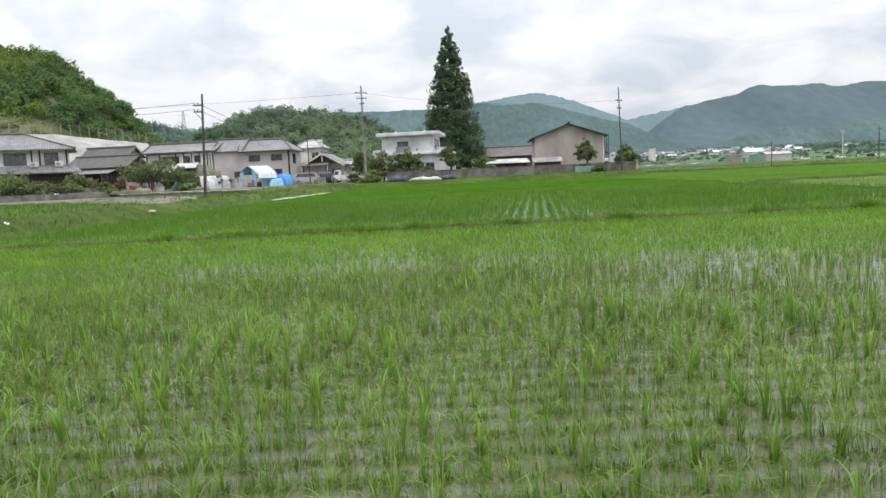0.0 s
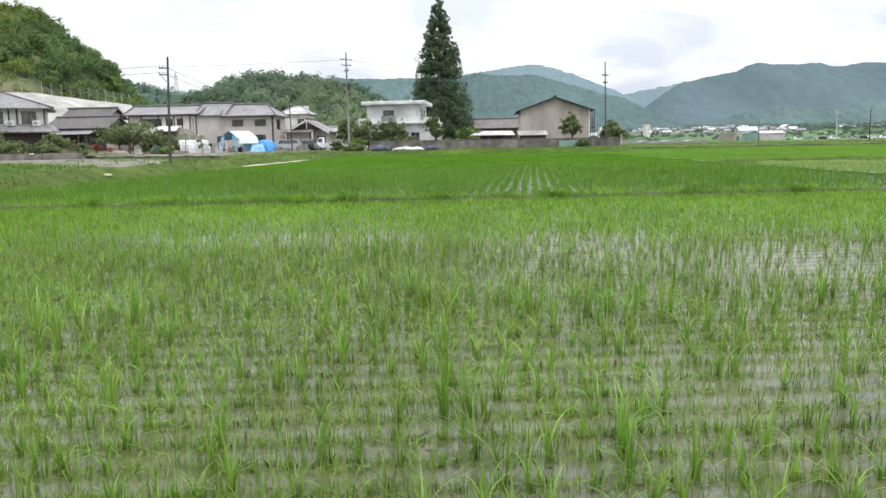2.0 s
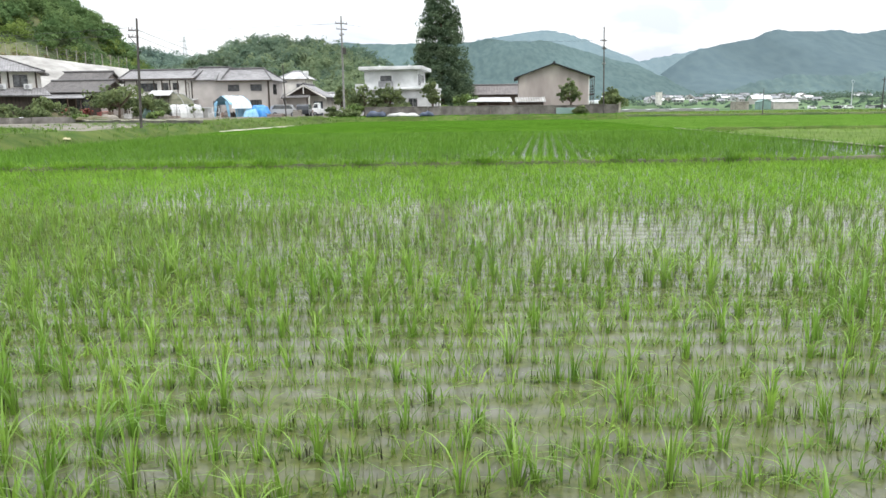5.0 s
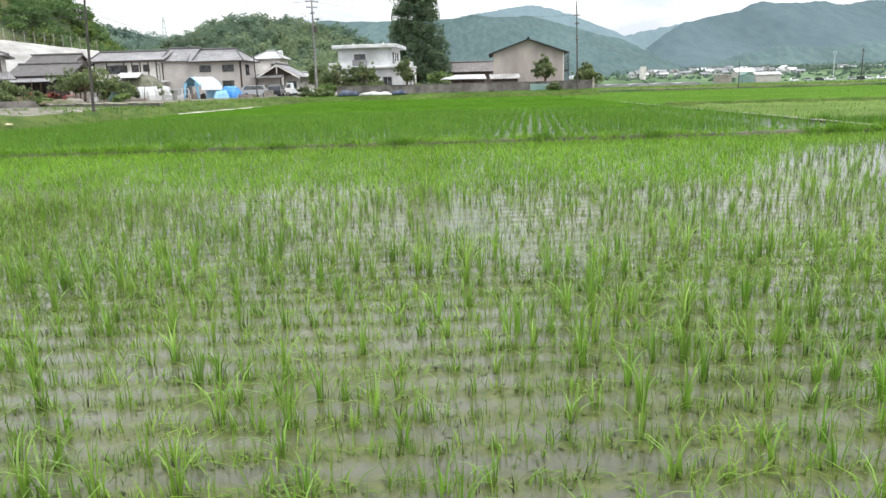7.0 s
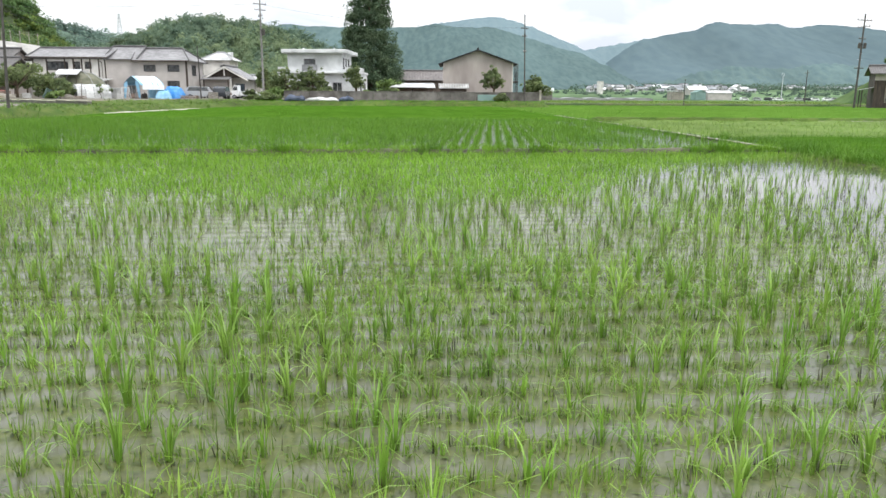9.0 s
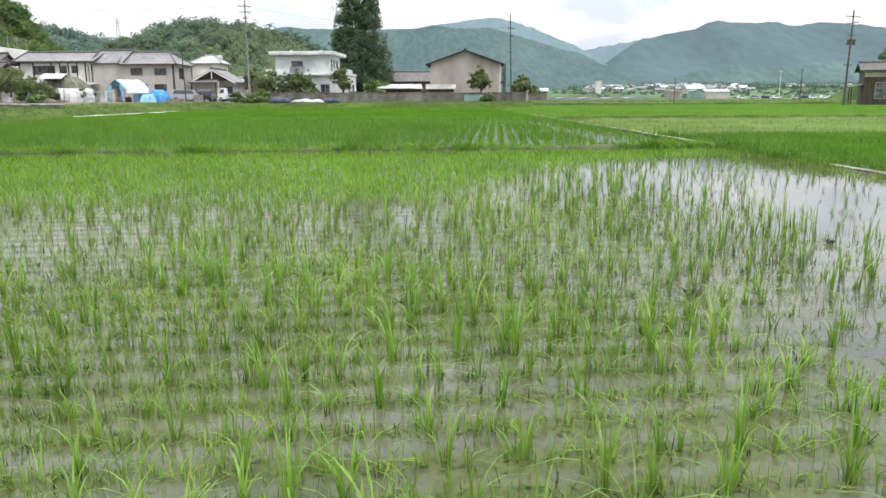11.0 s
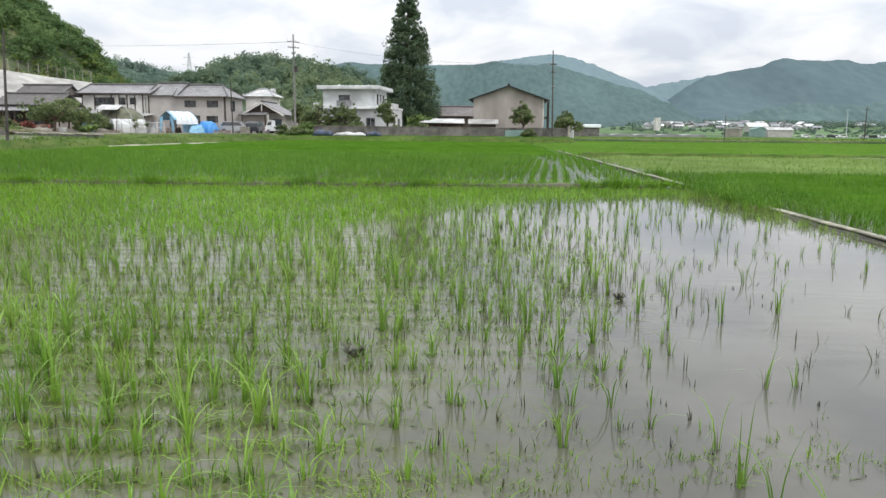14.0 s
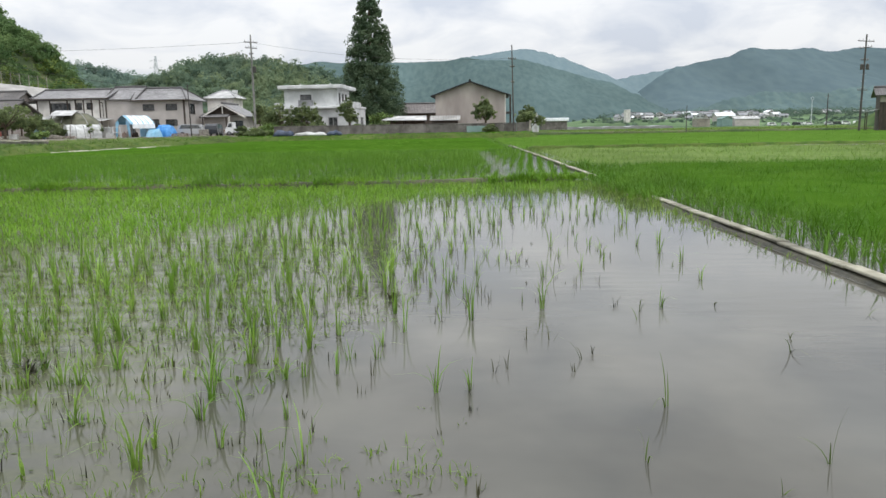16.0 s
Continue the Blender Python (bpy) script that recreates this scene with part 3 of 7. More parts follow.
def ground_height(x, y):
    x, y = np.asarray(x, float), np.asarray(y, float)
    z = np.full(np.broadcast(x, y).shape, -0.09)
    z = np.maximum(z, -0.09 + 0.69 * ease(-x, 25.2, 27.0))
    z = np.maximum(z, -0.09 + 0.99 * ease(x + y, 20, 21.5) * ease(-x, 26.5, 28.0))
    z = z + 0.42 * ease(-x, 42, 52) * ease(x + y, 19, 24)
    z = z + 3.6 * ease(y, 385, 470) * ease(x, 40, 75) + 5.0 * ease(y, 480, 620) * ease(x, 60, 120)
    z = np.maximum(z, -0.09 + 0.84 * ease(y, 83.5, 86.5) * ease(-x, -9.5, -8.0))
    z = np.maximum(z, -0.09 + 0.3 * ease(y, 112.5, 114.5))
    z = np.maximum(z, -0.09 + 0.85 * ease(y, 118, 140) * ease(-x, -40, 0))
    z = np.maximum(z, -0.09 + 0.36 * ease(-(y - 0.194 * x), -0.1, 0.5))
    return z


def spaced(*runs):
    return np.unique(np.concatenate([np.arange(a, b, s) for a, b, s in runs]).round(3))


def build_ground():
    xs = spaced((-3000, -400, 260), (-400, -90, 20), (-90, -50, 2), (-50, 12, 0.75), (12, 60, 2), (60, 700, 20), (700, 3001, 260))
    ys = spaced((-600, -60, 60), (-60, -8, 4), (-8, 3, 0.25), (3, 20, 1.5), (20, 90, 0.75), (90, 145, 2), (145, 800, 25), (800, 3001, 250))
    X, Y = np.meshgrid(xs, ys)
    Z = ground_height(X, Y) + np.where((Y > 150) | (np.abs(X) > 100), 0, 0.02) * np.sin(X * 1.7) * np.cos(Y * 1.3)
    v = np.stack([X, Y, Z], -1).reshape(-1, 3)
    n = len(xs)
    i = (np.arange(len(ys) - 1)[:, None] * n + np.arange(n - 1)[None]).ravel()
    f = np.stack([i, i + 1, i + n + 1, i + n], -1)
    me = mesh_np("ground", v, f, M_ground)
    me.materials.append(M_yard)
    me.materials.append(M_lane)
    me.materials.append(M_plain)
    c = v[f].mean(1)
    x, y = c[:, 0], c[:, 1]
    yard = ((x + y > 22) & (x < -28) & (x > -90) & (y < 125)) | ((x > -28) & (x < 8.2) & (y > 87.5) & (y < 130))
    lane = (x < -26.6 - 0.25 * np.maximum(y - 30, 0)) & (x > -75) & (x + y > 3) & (x + y <= 19) & (y > 26)
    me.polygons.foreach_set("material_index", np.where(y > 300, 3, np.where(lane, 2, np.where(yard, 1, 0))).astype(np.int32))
    me.polygons.foreach_set("use_smooth", [True] * len(me.polygons))
    return tagged(new("ground", me), "grassy valley ground with earth yards and low banks", "ground", kind="structure")


build_ground()


def bank_y(x):
    """The low bank between the first two paddies runs a little askew."""
    return 15.1 + 0.07 * np.asarray(x, float)


def sheet(name, x0, x1, y0, y1, z, material, label, step=4.0, near=0.0, far=0.0):
    xs, ys = np.append(np.arange(x0, x1, step), x1), np.append(np.arange(y0, y1, step), y1)
    X, Y = np.meshgrid(xs, ys)
    Y = Y + X * (near + (far - near) * (Y - y0) / (y1 - y0))
    n = len(xs)
    i = (np.arange(len(ys) - 1)[:, None] * n + np.arange(n - 1)[None]).ravel()
    v = np.stack([X, Y, np.full(X.shape, z)], -1).reshape(-1, 3)
    return tagged(new(name, mesh_np(name, v, np.stack([i, i + 1, i + n + 1, i + n], -1), material)), label, "water", kind="structure")


sheet("water_1", -27, 3.5, -6, 15.05, 0.0, M_water, "shallow muddy paddy water mirroring a cloudy sky", far=0.07)
sheet("water_2", -26, 3.4, 15.2, 84.5, 0.03, M_water_far, "flooded rice paddy water between the rows", near=0.07)
sheet("water_3", 3.5, 60, -6, 38.5, 0.03, M_water_far, "flooded rice paddy water between dense rows")


def noise2(x, y, s):
    return np.array([noise.noise(Vector((a * s, b * s, 3.1))) for a, b in zip(x, y)])


def lattice(x0, x1, y0, y1, dx, dy, jx, jy, tilt=0.0):
    xs, ys = np.arange(x0, x1, dx), np.arange(y0, y1, dy)
    X, Y = np.meshgrid(xs, ys)
    Y = Y + tilt * X
    X = X + rng.normal(0, jx, X.shape)
    Y = Y + rng.normal(0, jy, Y.shape)
    return X.ravel(), Y.ravel()


# edge of the open water, and where the crop closes up
OPEN_Y, OPEN_X = [0, 1.3, 2.3, 3.2, 4.3, 5.7, 7.2, 8.6, 10.2, 11.6, 12.7, 14], [-0.9, -0.7, -0.45, -0.1, 0.2, 0.15, 0.0, -0.7, -0.5, 0.6, 2.3, 3.1]
DENSE_X, DENSE_Y = [-28, -16, -12, -9.4, -7, -5, -3.3, -2.6, -1.7, -0.67, 1.6, 4], [5.6, 5.6, 6.6, 7.0, 6.5, 6.5, 6.8, 8.2, 9.6, 11.3, 12.6, 13.4]
ROW = 0.25
DEBRIS = [(-1.75, 2.58, 0.07), (-0.05, 4.15, 0.06)]


def rice_hills(name, centres, count, tall, width, material, label, segs=3):
    """Bundles of upright blades, the outer ones arching over at their tips."""
    c, h = np.repeat(centres, count, 0), np.repeat(tall, count)
    k = len(c)
    yaw = rng.uniform(0, math.tau, k)
    base = c + np.stack([np.cos(yaw), np.sin(yaw), 0 * yaw], -1) * (rng.random(k) ** 0.7 * 0.02)[:, None]
    arch = np.where(rng.random(k) < 0.5, rng.uniform(0.3, 1.05, k), rng.uniform(0.02, 0.25, k))
    v, f = blades(base, h * rng.uniform(0.6, 1.12, k), width * rng.uniform(0.65, 1.2, k), yaw + rng.normal(0, 0.5, k), rng.uniform(0.0, 0.14, k), arch, segs)
    return tagged(new(name, mesh_np(name, v, f, material)), label, "rice", kind="stuff")


def near_paddy():
    def inside(x, y, reach=0.0):
        return (y > 0.194 * x + 0.05) & (y > -0.95 * x - 17.5) & (x < np.interp(y, OPEN_Y, OPEN_X) + reach)

    def shore(x, y):  # weeds thin out towards the open water
        return 0.2 + 0.8 * ease(np.interp(y, OPEN_Y, OPEN_X) - x, -0.2, 1.1)

    def green(x, y):  # the crop closes up towards the lane, and in one overgrown patch
        return np.clip((-7 - x) / 6, 0, 1) + 0.8 * ease(x, -7.2, -5) * (1 - ease(x, -2.6, -1.3)) * (1 - ease(y, 2.6, 4.2))

    def bare(x, y):  # open strip of water before the closed stand
        d = np.interp(x, DENSE_X, DENSE_Y) - y
        return ease(d, -0.1, 0.3) * (1 - ease(d, 1.3, 3.6)) * ease(x, -13, -8)

    x, y = lattice(-26.8, 3.1, -1.5, 14.9, 0.155, ROW, 0.04, 0.026, 0.07)
    keep = y < bank_y(x) - 0.2
    x, y = x[keep], y[keep]
    keep = y > 0.194 * x + 0.05
    x, y = x[keep], y[keep]
    past = x - np.interp(y, OPEN_Y, OPEN_X)
    dense = y - np.interp(x, DENSE_X, DENSE_Y)
    patch = noise2(x, y, 0.55)
    chance = np.where(dense > 0, 1.0, np.clip(0.62 + 0.5 * patch + 0.3 * green(x, y), 0.2, 1))
    chance = np.where(past > -0.2, 0.55 * np.exp(-np.maximum(past, 0) / (0.42 + 0.8 * ease(y, 4, 7))), chance)
    chance = np.where((past > 0.1) & (y > 8.5) & (x < 2.9), np.maximum(chance, 0.3), chance)
    take = rng.random(len(x)) < chance
    x, y, past, dense, patch = x[take], y[take], past[take], dense[take], patch[take]
    a = ~((dense > 0) & (past < 0))
    n = int(a.sum())
    c = np.stack([x[a], y[a], np.full(n, -0.02)], -1)
    few = past[a] > 0
    lot = rng.random(n)
    vigour = np.where(lot < 0.3, rng.uniform(0.85, 1.15, n), np.where(lot < 0.72, rng.uniform(0.6, 0.85, n), rng.uniform(0.35, 0.6, n))) * (1 + 0.25 * patch[a])
    tall = np.where(few, 0.25, 0.285) * np.where(few, np.maximum(vigour, 0.55), vigour)
    tall = tall * (1 + 0.18 * ease(x[a], -4.5, -2.5))
    count = np.where(few, 3 + 3 * vigour, 4 + 9 * vigour ** 1.5).astype(int)
    close = c[:, 1] < 3.2
    for q, nm, lb, segs in ((~few & close, "rice_plants", "rows of young green rice standing in shallow water", 5), (~few & ~close, "rice_plants_beyond", "rows of young rice deeper in the paddy", 3)):
        rice_hills(nm, c[q], count[q] if segs > 3 else np.maximum(3, (0.7 * count[q]).astype(int)), tall[q], 0.0098, M_rice_near, lb, segs)
    rice_hills("sparse_rice", c[few], count[few], tall[few], 0.0085, M_rice_near, "thin scattered rice shoots in open paddy water", 4)
    # brown wet sheaths at the foot of each plant
    k = rng.random(n) < 0.85
    tagged(new("rice_stems", tufts("rice_stems", c[k], 5, 0.33 * tall[k] + 0.03, 0.0075, 0.02, M_stub, 0.08, 0.1, 1)), "muddy brown stems at the foot of the rice", "stalks", kind="stuff")
    # the closed, bright part of the crop
    xd, yd = lattice(-26.8, 3.0, 5.0, 15.2, 0.105, 0.12, 0.04, 0.04)
    dd = yd - np.interp(xd, DENSE_X, DENSE_Y) + 0.45 * noise2(xd, yd, 0.8)
    slow = ease(-xd, 9, 13)
    k = (dd > 0) & (yd < bank_y(xd) - 0.15) & (rng.random(len(xd)) < np.clip(0.3 - 0.15 * slow + dd * (0.7 - 0.45 * slow), 0, 1))
    c = np.stack([xd[k], yd[k], np.full(k.sum(), -0.02)], -1)
    tagged(new("dense_rice", tufts("dense_rice", c, 4, 0.17 * rng.uniform(0.8, 1.15, len(c)), 0.013, 0.06, M_rice_dense, 0.4, 0.45, 2)), "closed bright green stand of young rice", "rice", kind="stuff")
    # smaller seedlings and tillers along the rows
    xt, yt = lattice(-26.8, 0.6, -1.5, 10.0, 0.075, ROW, 0.04, 0.04, 0.07)
    k = inside(xt, yt, 0.1) & (rng.random(len(xt)) < np.clip((0.36 + 0.5 * noise2(xt, yt, 0.8) + 0.5 * green(xt, yt)) * (1 - 0.5 * bare(xt, yt)) * (0.3 + 0.7 * shore(xt, yt)) * (1 - 0.45 * ease(xt, -4.5, -2.5)), 0.03, 0.95))
    c = np.stack([xt[k], yt[k], np.full(k.sum(), -0.02)], -1)
    tagged(new("rice_seedlings", tufts("rice_seedlings", c, 3, 0.14 * rng.uniform(0.5, 1.3, len(c)), 0.007, 0.015, M_rice_near, 0.08, 0.4, 2)), "small rice seedlings between the taller plants", "rice", kind="stuff")
    # fine upright weed shoots, thickest along the rows
    n = 170000
    xt, yt = rng.uniform(-23.0, 0.4, n), -1.5 + 8.5 * rng.random(n) ** 1.3
    yt = np.where(rng.random(n) < 0.7, np.round((yt + 1.5 - 0.07 * xt) / ROW) * ROW - 1.5 + 0.07 * xt + rng.normal(0, 0.04, n), yt)
    f1 = noise2(xt[::6], yt[::6], 0.9).repeat(6)[:n]
    order = np.floor(xt * 5).astype(int) * 131 + np.round((yt + 1.5) / ROW).astype(int) * 17
    clump = np.modf(np.abs(np.sin(order * 12.9898)) * 43.7585)[0]
    k = inside(xt, yt, -0.05) & (rng.random(n) < np.clip((0.15 + 0.7 * clump ** 2 + 0.6 * f1 + 0.5 * green(xt, yt)) * (1 - 0.7 * bare(xt, yt)) * shore(xt, yt) * (1 - 0.5 * ease(xt, -4.5, -2.5)), 0.01, 1))
    n = int(k.sum())
    v, f = blades(np.stack([xt[k], yt[k], np.full(n, -0.005)], -1), rng.uniform(0.04, 0.125, n), rng.uniform(0.005, 0.009, n), rng.uniform(0, math.tau, n), np.abs(rng.normal(0.06, 0.14, n)), np.abs(rng.normal(0.1, 0.2, n)), 1)
    tagged(new("fine_weeds", mesh_np("fine_weeds", v, f, M_weed)), "fine thin weed shoots between the rice rows", "weed", kind="stuff")
    # low weed mats along the rows
    xw, yw = lattice(-26.8, 0.3, -1.5, 7.4, 0.05, ROW, 0.02, 0.026, 0.07)
    m = noise2(xw, yw, 0.7) + 0.5 * noise2(xw, yw, 2.6)
    k = inside(xw, yw) & (rng.random(len(xw)) < np.clip((0.58 + 0.9 * m + 0.5 * green(xw, yw)) * (1 - 0.6 * bare(xw, yw)) * shore(xw, yw), 0, 0.97))
    c = np.stack([xw[k], yw[k], np.full(k.sum(), -0.005)], -1)
    tagged(new("pond_weed", tufts("pond_weed", c, 4, 0.085 * rng.uniform(0.5, 1.5, len(c)), 0.0095, 0.045, M_weed, 0.45, 0.8, 2)), "yellowish green weed lying on the water between rice rows", "weed", kind="stuff")
    # flat scraps of weed and straw on the water
    xf, yf = lattice(-24, 0.9, -1.5, 6.5, 0.034, 0.0625, 0.025, 0.03)
    m = noise2(xf, yf, 0.5) + 0.6 * noise2(xf, yf, 2.0)
    k = inside(xf, yf, -0.15) & (rng.random(len(xf)) < np.clip((0.62 + 0.8 * m + 0.4 * green(xf, yf)) * (1 - 0.75 * bare(xf, yf)) * shore(xf, yf) * (0.4 + 1.1 * np.cos(math.pi * (yf + 1.5 - 0.07 * xf) / ROW) ** 2), 0.01, 0.97))
    n = int(k.sum())
    c = np.stack([xf[k], yf[k], rng.uniform(0.002, 0.012, n)], -1)
    a = rng.uniform(0, math.pi, n)
    a = np.where(rng.random(n) < 0.6, rng.normal(0, 0.35, n), a)
    e1 = np.stack([np.cos(a), np.sin(a), 0 * a], -1) * rng.uniform(0.009, 0.026, n)[:, None]
    e2 = np.stack([-np.sin(a), np.cos(a), 0 * a], -1) * rng.uniform(0.0025, 0.006, n)[:, None]
    v = np.stack([c - e1, c - e2 * 1.2, c + e1, c + e2], 1).reshape(-1, 3)
    tagged(new("floating_weed", mesh_np("floating_weed", v, np.arange(4 * n).reshape(-1, 4), M_float)), "scraps of weed and straw floating on the paddy water", "weed", kind="stuff")
    # dark stalks standing just above the water, along the rows
    xs, ys = lattice(-26.8, 2.2, -1.5, 8.5, 0.085, ROW, 0.03, 0.03, 0.07)
    m = noise2(xs, ys, 1.1)
    k = inside(xs, ys, 1.5) & (rng.random(len(xs)) < np.clip(0.4 + 0.5 * m, 0.05, 0.85) * (1 - 0.75 * ease(xs - np.interp(ys, OPEN_Y, OPEN_X), -0.2, 0.6)))
    c = np.stack([xs[k], ys[k], np.full(k.sum(), -0.01)], -1)
    tagged(new("dead_stalks", tufts("dead_stalks", c, 3, 0.07 * rng.uniform(0.5, 1.6, len(c)), 0.0064, 0.025, M_stub, 0.12, 0.2, 2)), "short brown stalks poking out of muddy water", "stalks", kind="stuff")
    # thin yellowish plants along the foot of the edging and the corner
    n = 900
    y = 4.5 + 10.3 * rng.random(n) ** 0.8
    x = 3.42 - np.abs(rng.normal(0, 0.14 + 0.35 * ease(y, 6, 12), n))
    k = rng.random(n) < np.clip(0.22 + 0.6 * ease(y, 6.5, 11) + 0.6 * noise2(x, y, 1.3), 0.02, 1)
    c = np.stack([x[k], y[k], np.full(k.sum(), -0.01)], -1)
    tagged(new("edging_weeds", tufts("edging_weeds", c, 3, (0.07 + 0.08 * ease(c[:, 1], 7, 11)) * rng.uniform(0.5, 1.6, len(c)), 0.009, 0.04, M_weed, 0.2, 0.5, 2)), "thin yellowish weeds at the foot of the edging", "weed", kind="stuff")
    # sprouts and scraps of weed in the shallows by the bank
    n = 420
    x = rng.uniform(-1.6, 0.5, n)
    y = 0.194 * x + 1.25 + np.abs(rng.normal(0, 0.22, n))
    k = rng.random(n) < np.clip(0.55 + 0.9 * noise2(x, y, 3.0), 0.05, 1)
    c = np.stack([x[k], y[k], np.full(k.sum(), -0.008)], -1)
    tagged(new("shallow_sprouts", tufts("shallow_sprouts", c, 3, 0.05 * rng.uniform(0.5, 1.5, len(c)), 0.0055, 0.03, M_weed, 0.25, 0.5, 2)), "short weed sprouts in the shallows by the bank", "weed", kind="stuff")


near_paddy()


def debris(x, y, size, seed):
    """A matted clump of dead leaves and mud caught on the stems."""
    rs = np.random.default_rng(seed)
    d = thing("debris_clump", pose(x, y, 0), "dark clump of rotten leaves in the water", "debris", "debris clumps in the paddy")
    n = 26
    c = np.stack([rs.normal(0, size * 0.4, n), rs.normal(0, size * 0.3, n), np.abs(rs.normal(0, size * 0.25, n))], -1)
    v, f = blades(c, rs.uniform(0.5, 1.2, n) * size, rs.uniform(0.12, 0.25, n) * size, rs.uniform(0, math.tau, n), rs.uniform(0.3, 1.2, n), rs.uniform(0.2, 0.9, n), 3)
    ob = new("rotten_leaves", mesh_np("rotten_leaves", v, f, M_silt_shade))
    ob.parent = d
    bm = bmesh.new()
    bmesh.ops.create_icosphere(bm, subdivisions=2, radius=size * 0.4)
    for q in bm.verts:
        q.co = Vector((q.co.x * 1.3, q.co.y, q.co.z * 0.6)) * (1 + 0.5 * noise.noise(q.co * 40 + Vector((seed, 0, 0))))
    part("mud", bm, M_silt_shade, d)


for i, (x, y, size) in enumerate(DEBRIS):
    debris(x, y, size, i + 40)


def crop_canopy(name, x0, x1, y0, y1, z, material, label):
    """The closed leaf layer of a far crop: an uneven, darkened surface filling the gaps under the standing blades."""
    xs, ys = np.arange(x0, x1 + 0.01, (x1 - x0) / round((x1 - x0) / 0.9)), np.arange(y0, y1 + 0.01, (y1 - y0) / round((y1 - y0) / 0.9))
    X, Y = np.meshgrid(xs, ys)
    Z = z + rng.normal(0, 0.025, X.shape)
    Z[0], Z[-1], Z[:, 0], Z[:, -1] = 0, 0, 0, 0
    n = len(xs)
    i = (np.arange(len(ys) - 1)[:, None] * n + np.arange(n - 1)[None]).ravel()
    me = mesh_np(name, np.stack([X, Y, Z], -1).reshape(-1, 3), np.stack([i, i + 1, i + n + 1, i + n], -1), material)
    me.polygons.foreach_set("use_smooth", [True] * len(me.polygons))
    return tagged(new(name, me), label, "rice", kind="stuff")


def far_paddies():
    # second paddy: rows run away from the viewer
    x, y = lattice(-28.5, 3.15, 13.6, 38, 0.3, 0.165, 0.026, 0.05)
    x = x + 0.085 * (y - 14) + 0.012 * np.sin(y * 0.9 + np.round(x / 0.3) * 1.7)
    gap = np.abs(x - np.interp(y, [14, 17.5, 25, 36], [1.9, 1.6, 1.5, 1.3])) < 0.35
    wide = 0.8 * noise2(x, y, 1.7) + 0.6 * noise2(x, y, 0.22) + rng.normal(0, 0.12, len(x)) - 0.25 * ease(y, 16, 18) * (1 - ease(y, 24, 30))
    k = (x > -25.3) & (x < 3.15) & (y > bank_y(x) + 0.22) & (rng.random(len(x)) < np.clip(0.97 - 0.9 * gap - 0.2 * (x > 1.9) * (y < 24), 0.03, 1))
    x, y, wide = x[k], y[k], wide[k] > -0.22
    low = 0.45 + 0.55 * ease(y - bank_y(x), 0.2, 3.0)
    c = np.stack([x, y, np.full(len(x), 0.0)], -1)
    size = 0.29 * low * rng.uniform(0.75, 1.15, len(x))
    tagged(new("rice_rows", tufts("rice_rows", c[~wide], 6, size[~wide], 0.015, 0.035, M_rice_dark, 0.1, 0.22, 2)), "dark green rice rows with water between, beyond the bank", "rice", kind="stuff")
    tagged(new("spreading_rice_rows", tufts("spreading_rice_rows", c[wide], 7, size[wide], 0.017, 0.08, M_rice_dark, 0.3, 0.35, 2)), "bushy dark green rice rows beyond the bank", "rice", kind="stuff")
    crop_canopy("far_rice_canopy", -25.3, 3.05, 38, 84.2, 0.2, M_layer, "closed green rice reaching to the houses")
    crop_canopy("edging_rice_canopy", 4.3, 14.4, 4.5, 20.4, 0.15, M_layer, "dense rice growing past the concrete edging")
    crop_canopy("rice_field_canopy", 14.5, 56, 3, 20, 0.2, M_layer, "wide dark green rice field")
    crop_canopy("pale_rice_canopy", 3.9, 44, 21, 37.8, 0.1, M_layer_pale, "thin pale green rice between two paddies")
    crop_canopy("bright_rice_canopy", 3.4, 95, 39.6, 111.3, 0.12, M_layer_mid, "bright green rice field reaching to a dark bank")
    x, y = lattice(-25.3, 3.05, 38, 84.2, 0.34, 0.6, 0.04, 0.15)
    c = np.stack([x, y, np.full(len(x), 0.0)], -1)
    tagged(new("far_rice", tufts("far_rice", c, 6, 0.3 * rng.uniform(0.85, 1.1, len(x)), 0.05, 0.2, M_rice_dark, 0.5, 0.4, 1)), "closed green rice reaching to the houses", "rice", kind="stuff")
    # paddy past the concrete edging
    x, y = lattice(3.75, 14.5, 1.5, 20.5, 0.26, 0.17, 0.05, 0.04)
    c = np.stack([x, y, np.full(len(x), 0.0)], -1)
    tagged(new("rice_beside_edging", tufts("rice_beside_edging", c, 9, 0.3 * rng.uniform(0.85, 1.08, len(x)), 0.016, 0.17, M_rice_deep, 0.32, 0.4, 2)), "dense rice growing past the concrete edging", "rice", kind="stuff")
    x, y = lattice(3.62, 44, 20.5, 38, 0.32, 0.36, 0.05, 0.06)
    c = np.stack([x, y, np.full(len(x), 0.0)], -1)
    tagged(new("pale_rice", tufts("pale_rice", c, 4, 0.27 * rng.uniform(0.8, 1.15, len(x)), 0.018, 0.1, M_rice_pale, 0.3, 0.4, 2)), "thin pale green rice with water between", "rice", kind="stuff")
    x, y = lattice(14.5, 56, 3, 20.5, 0.5, 0.5, 0.2, 0.2)
    c = np.stack([x, y, np.full(len(x), 0.0)], -1)
    tagged(new("rice_field", tufts("rice_field", c, 6, 0.34 * rng.uniform(0.85, 1.1, len(x)), 0.05, 0.28, M_rice_deep, 0.45, 0.4, 1)), "wide dark green rice field", "rice", kind="stuff")
    x, y = lattice(3.4, 95, 39.3, 111.5, 0.76, 0.8, 0.4, 0.4)
    c = np.stack([x, y, np.full(len(x), -0.08)], -1)
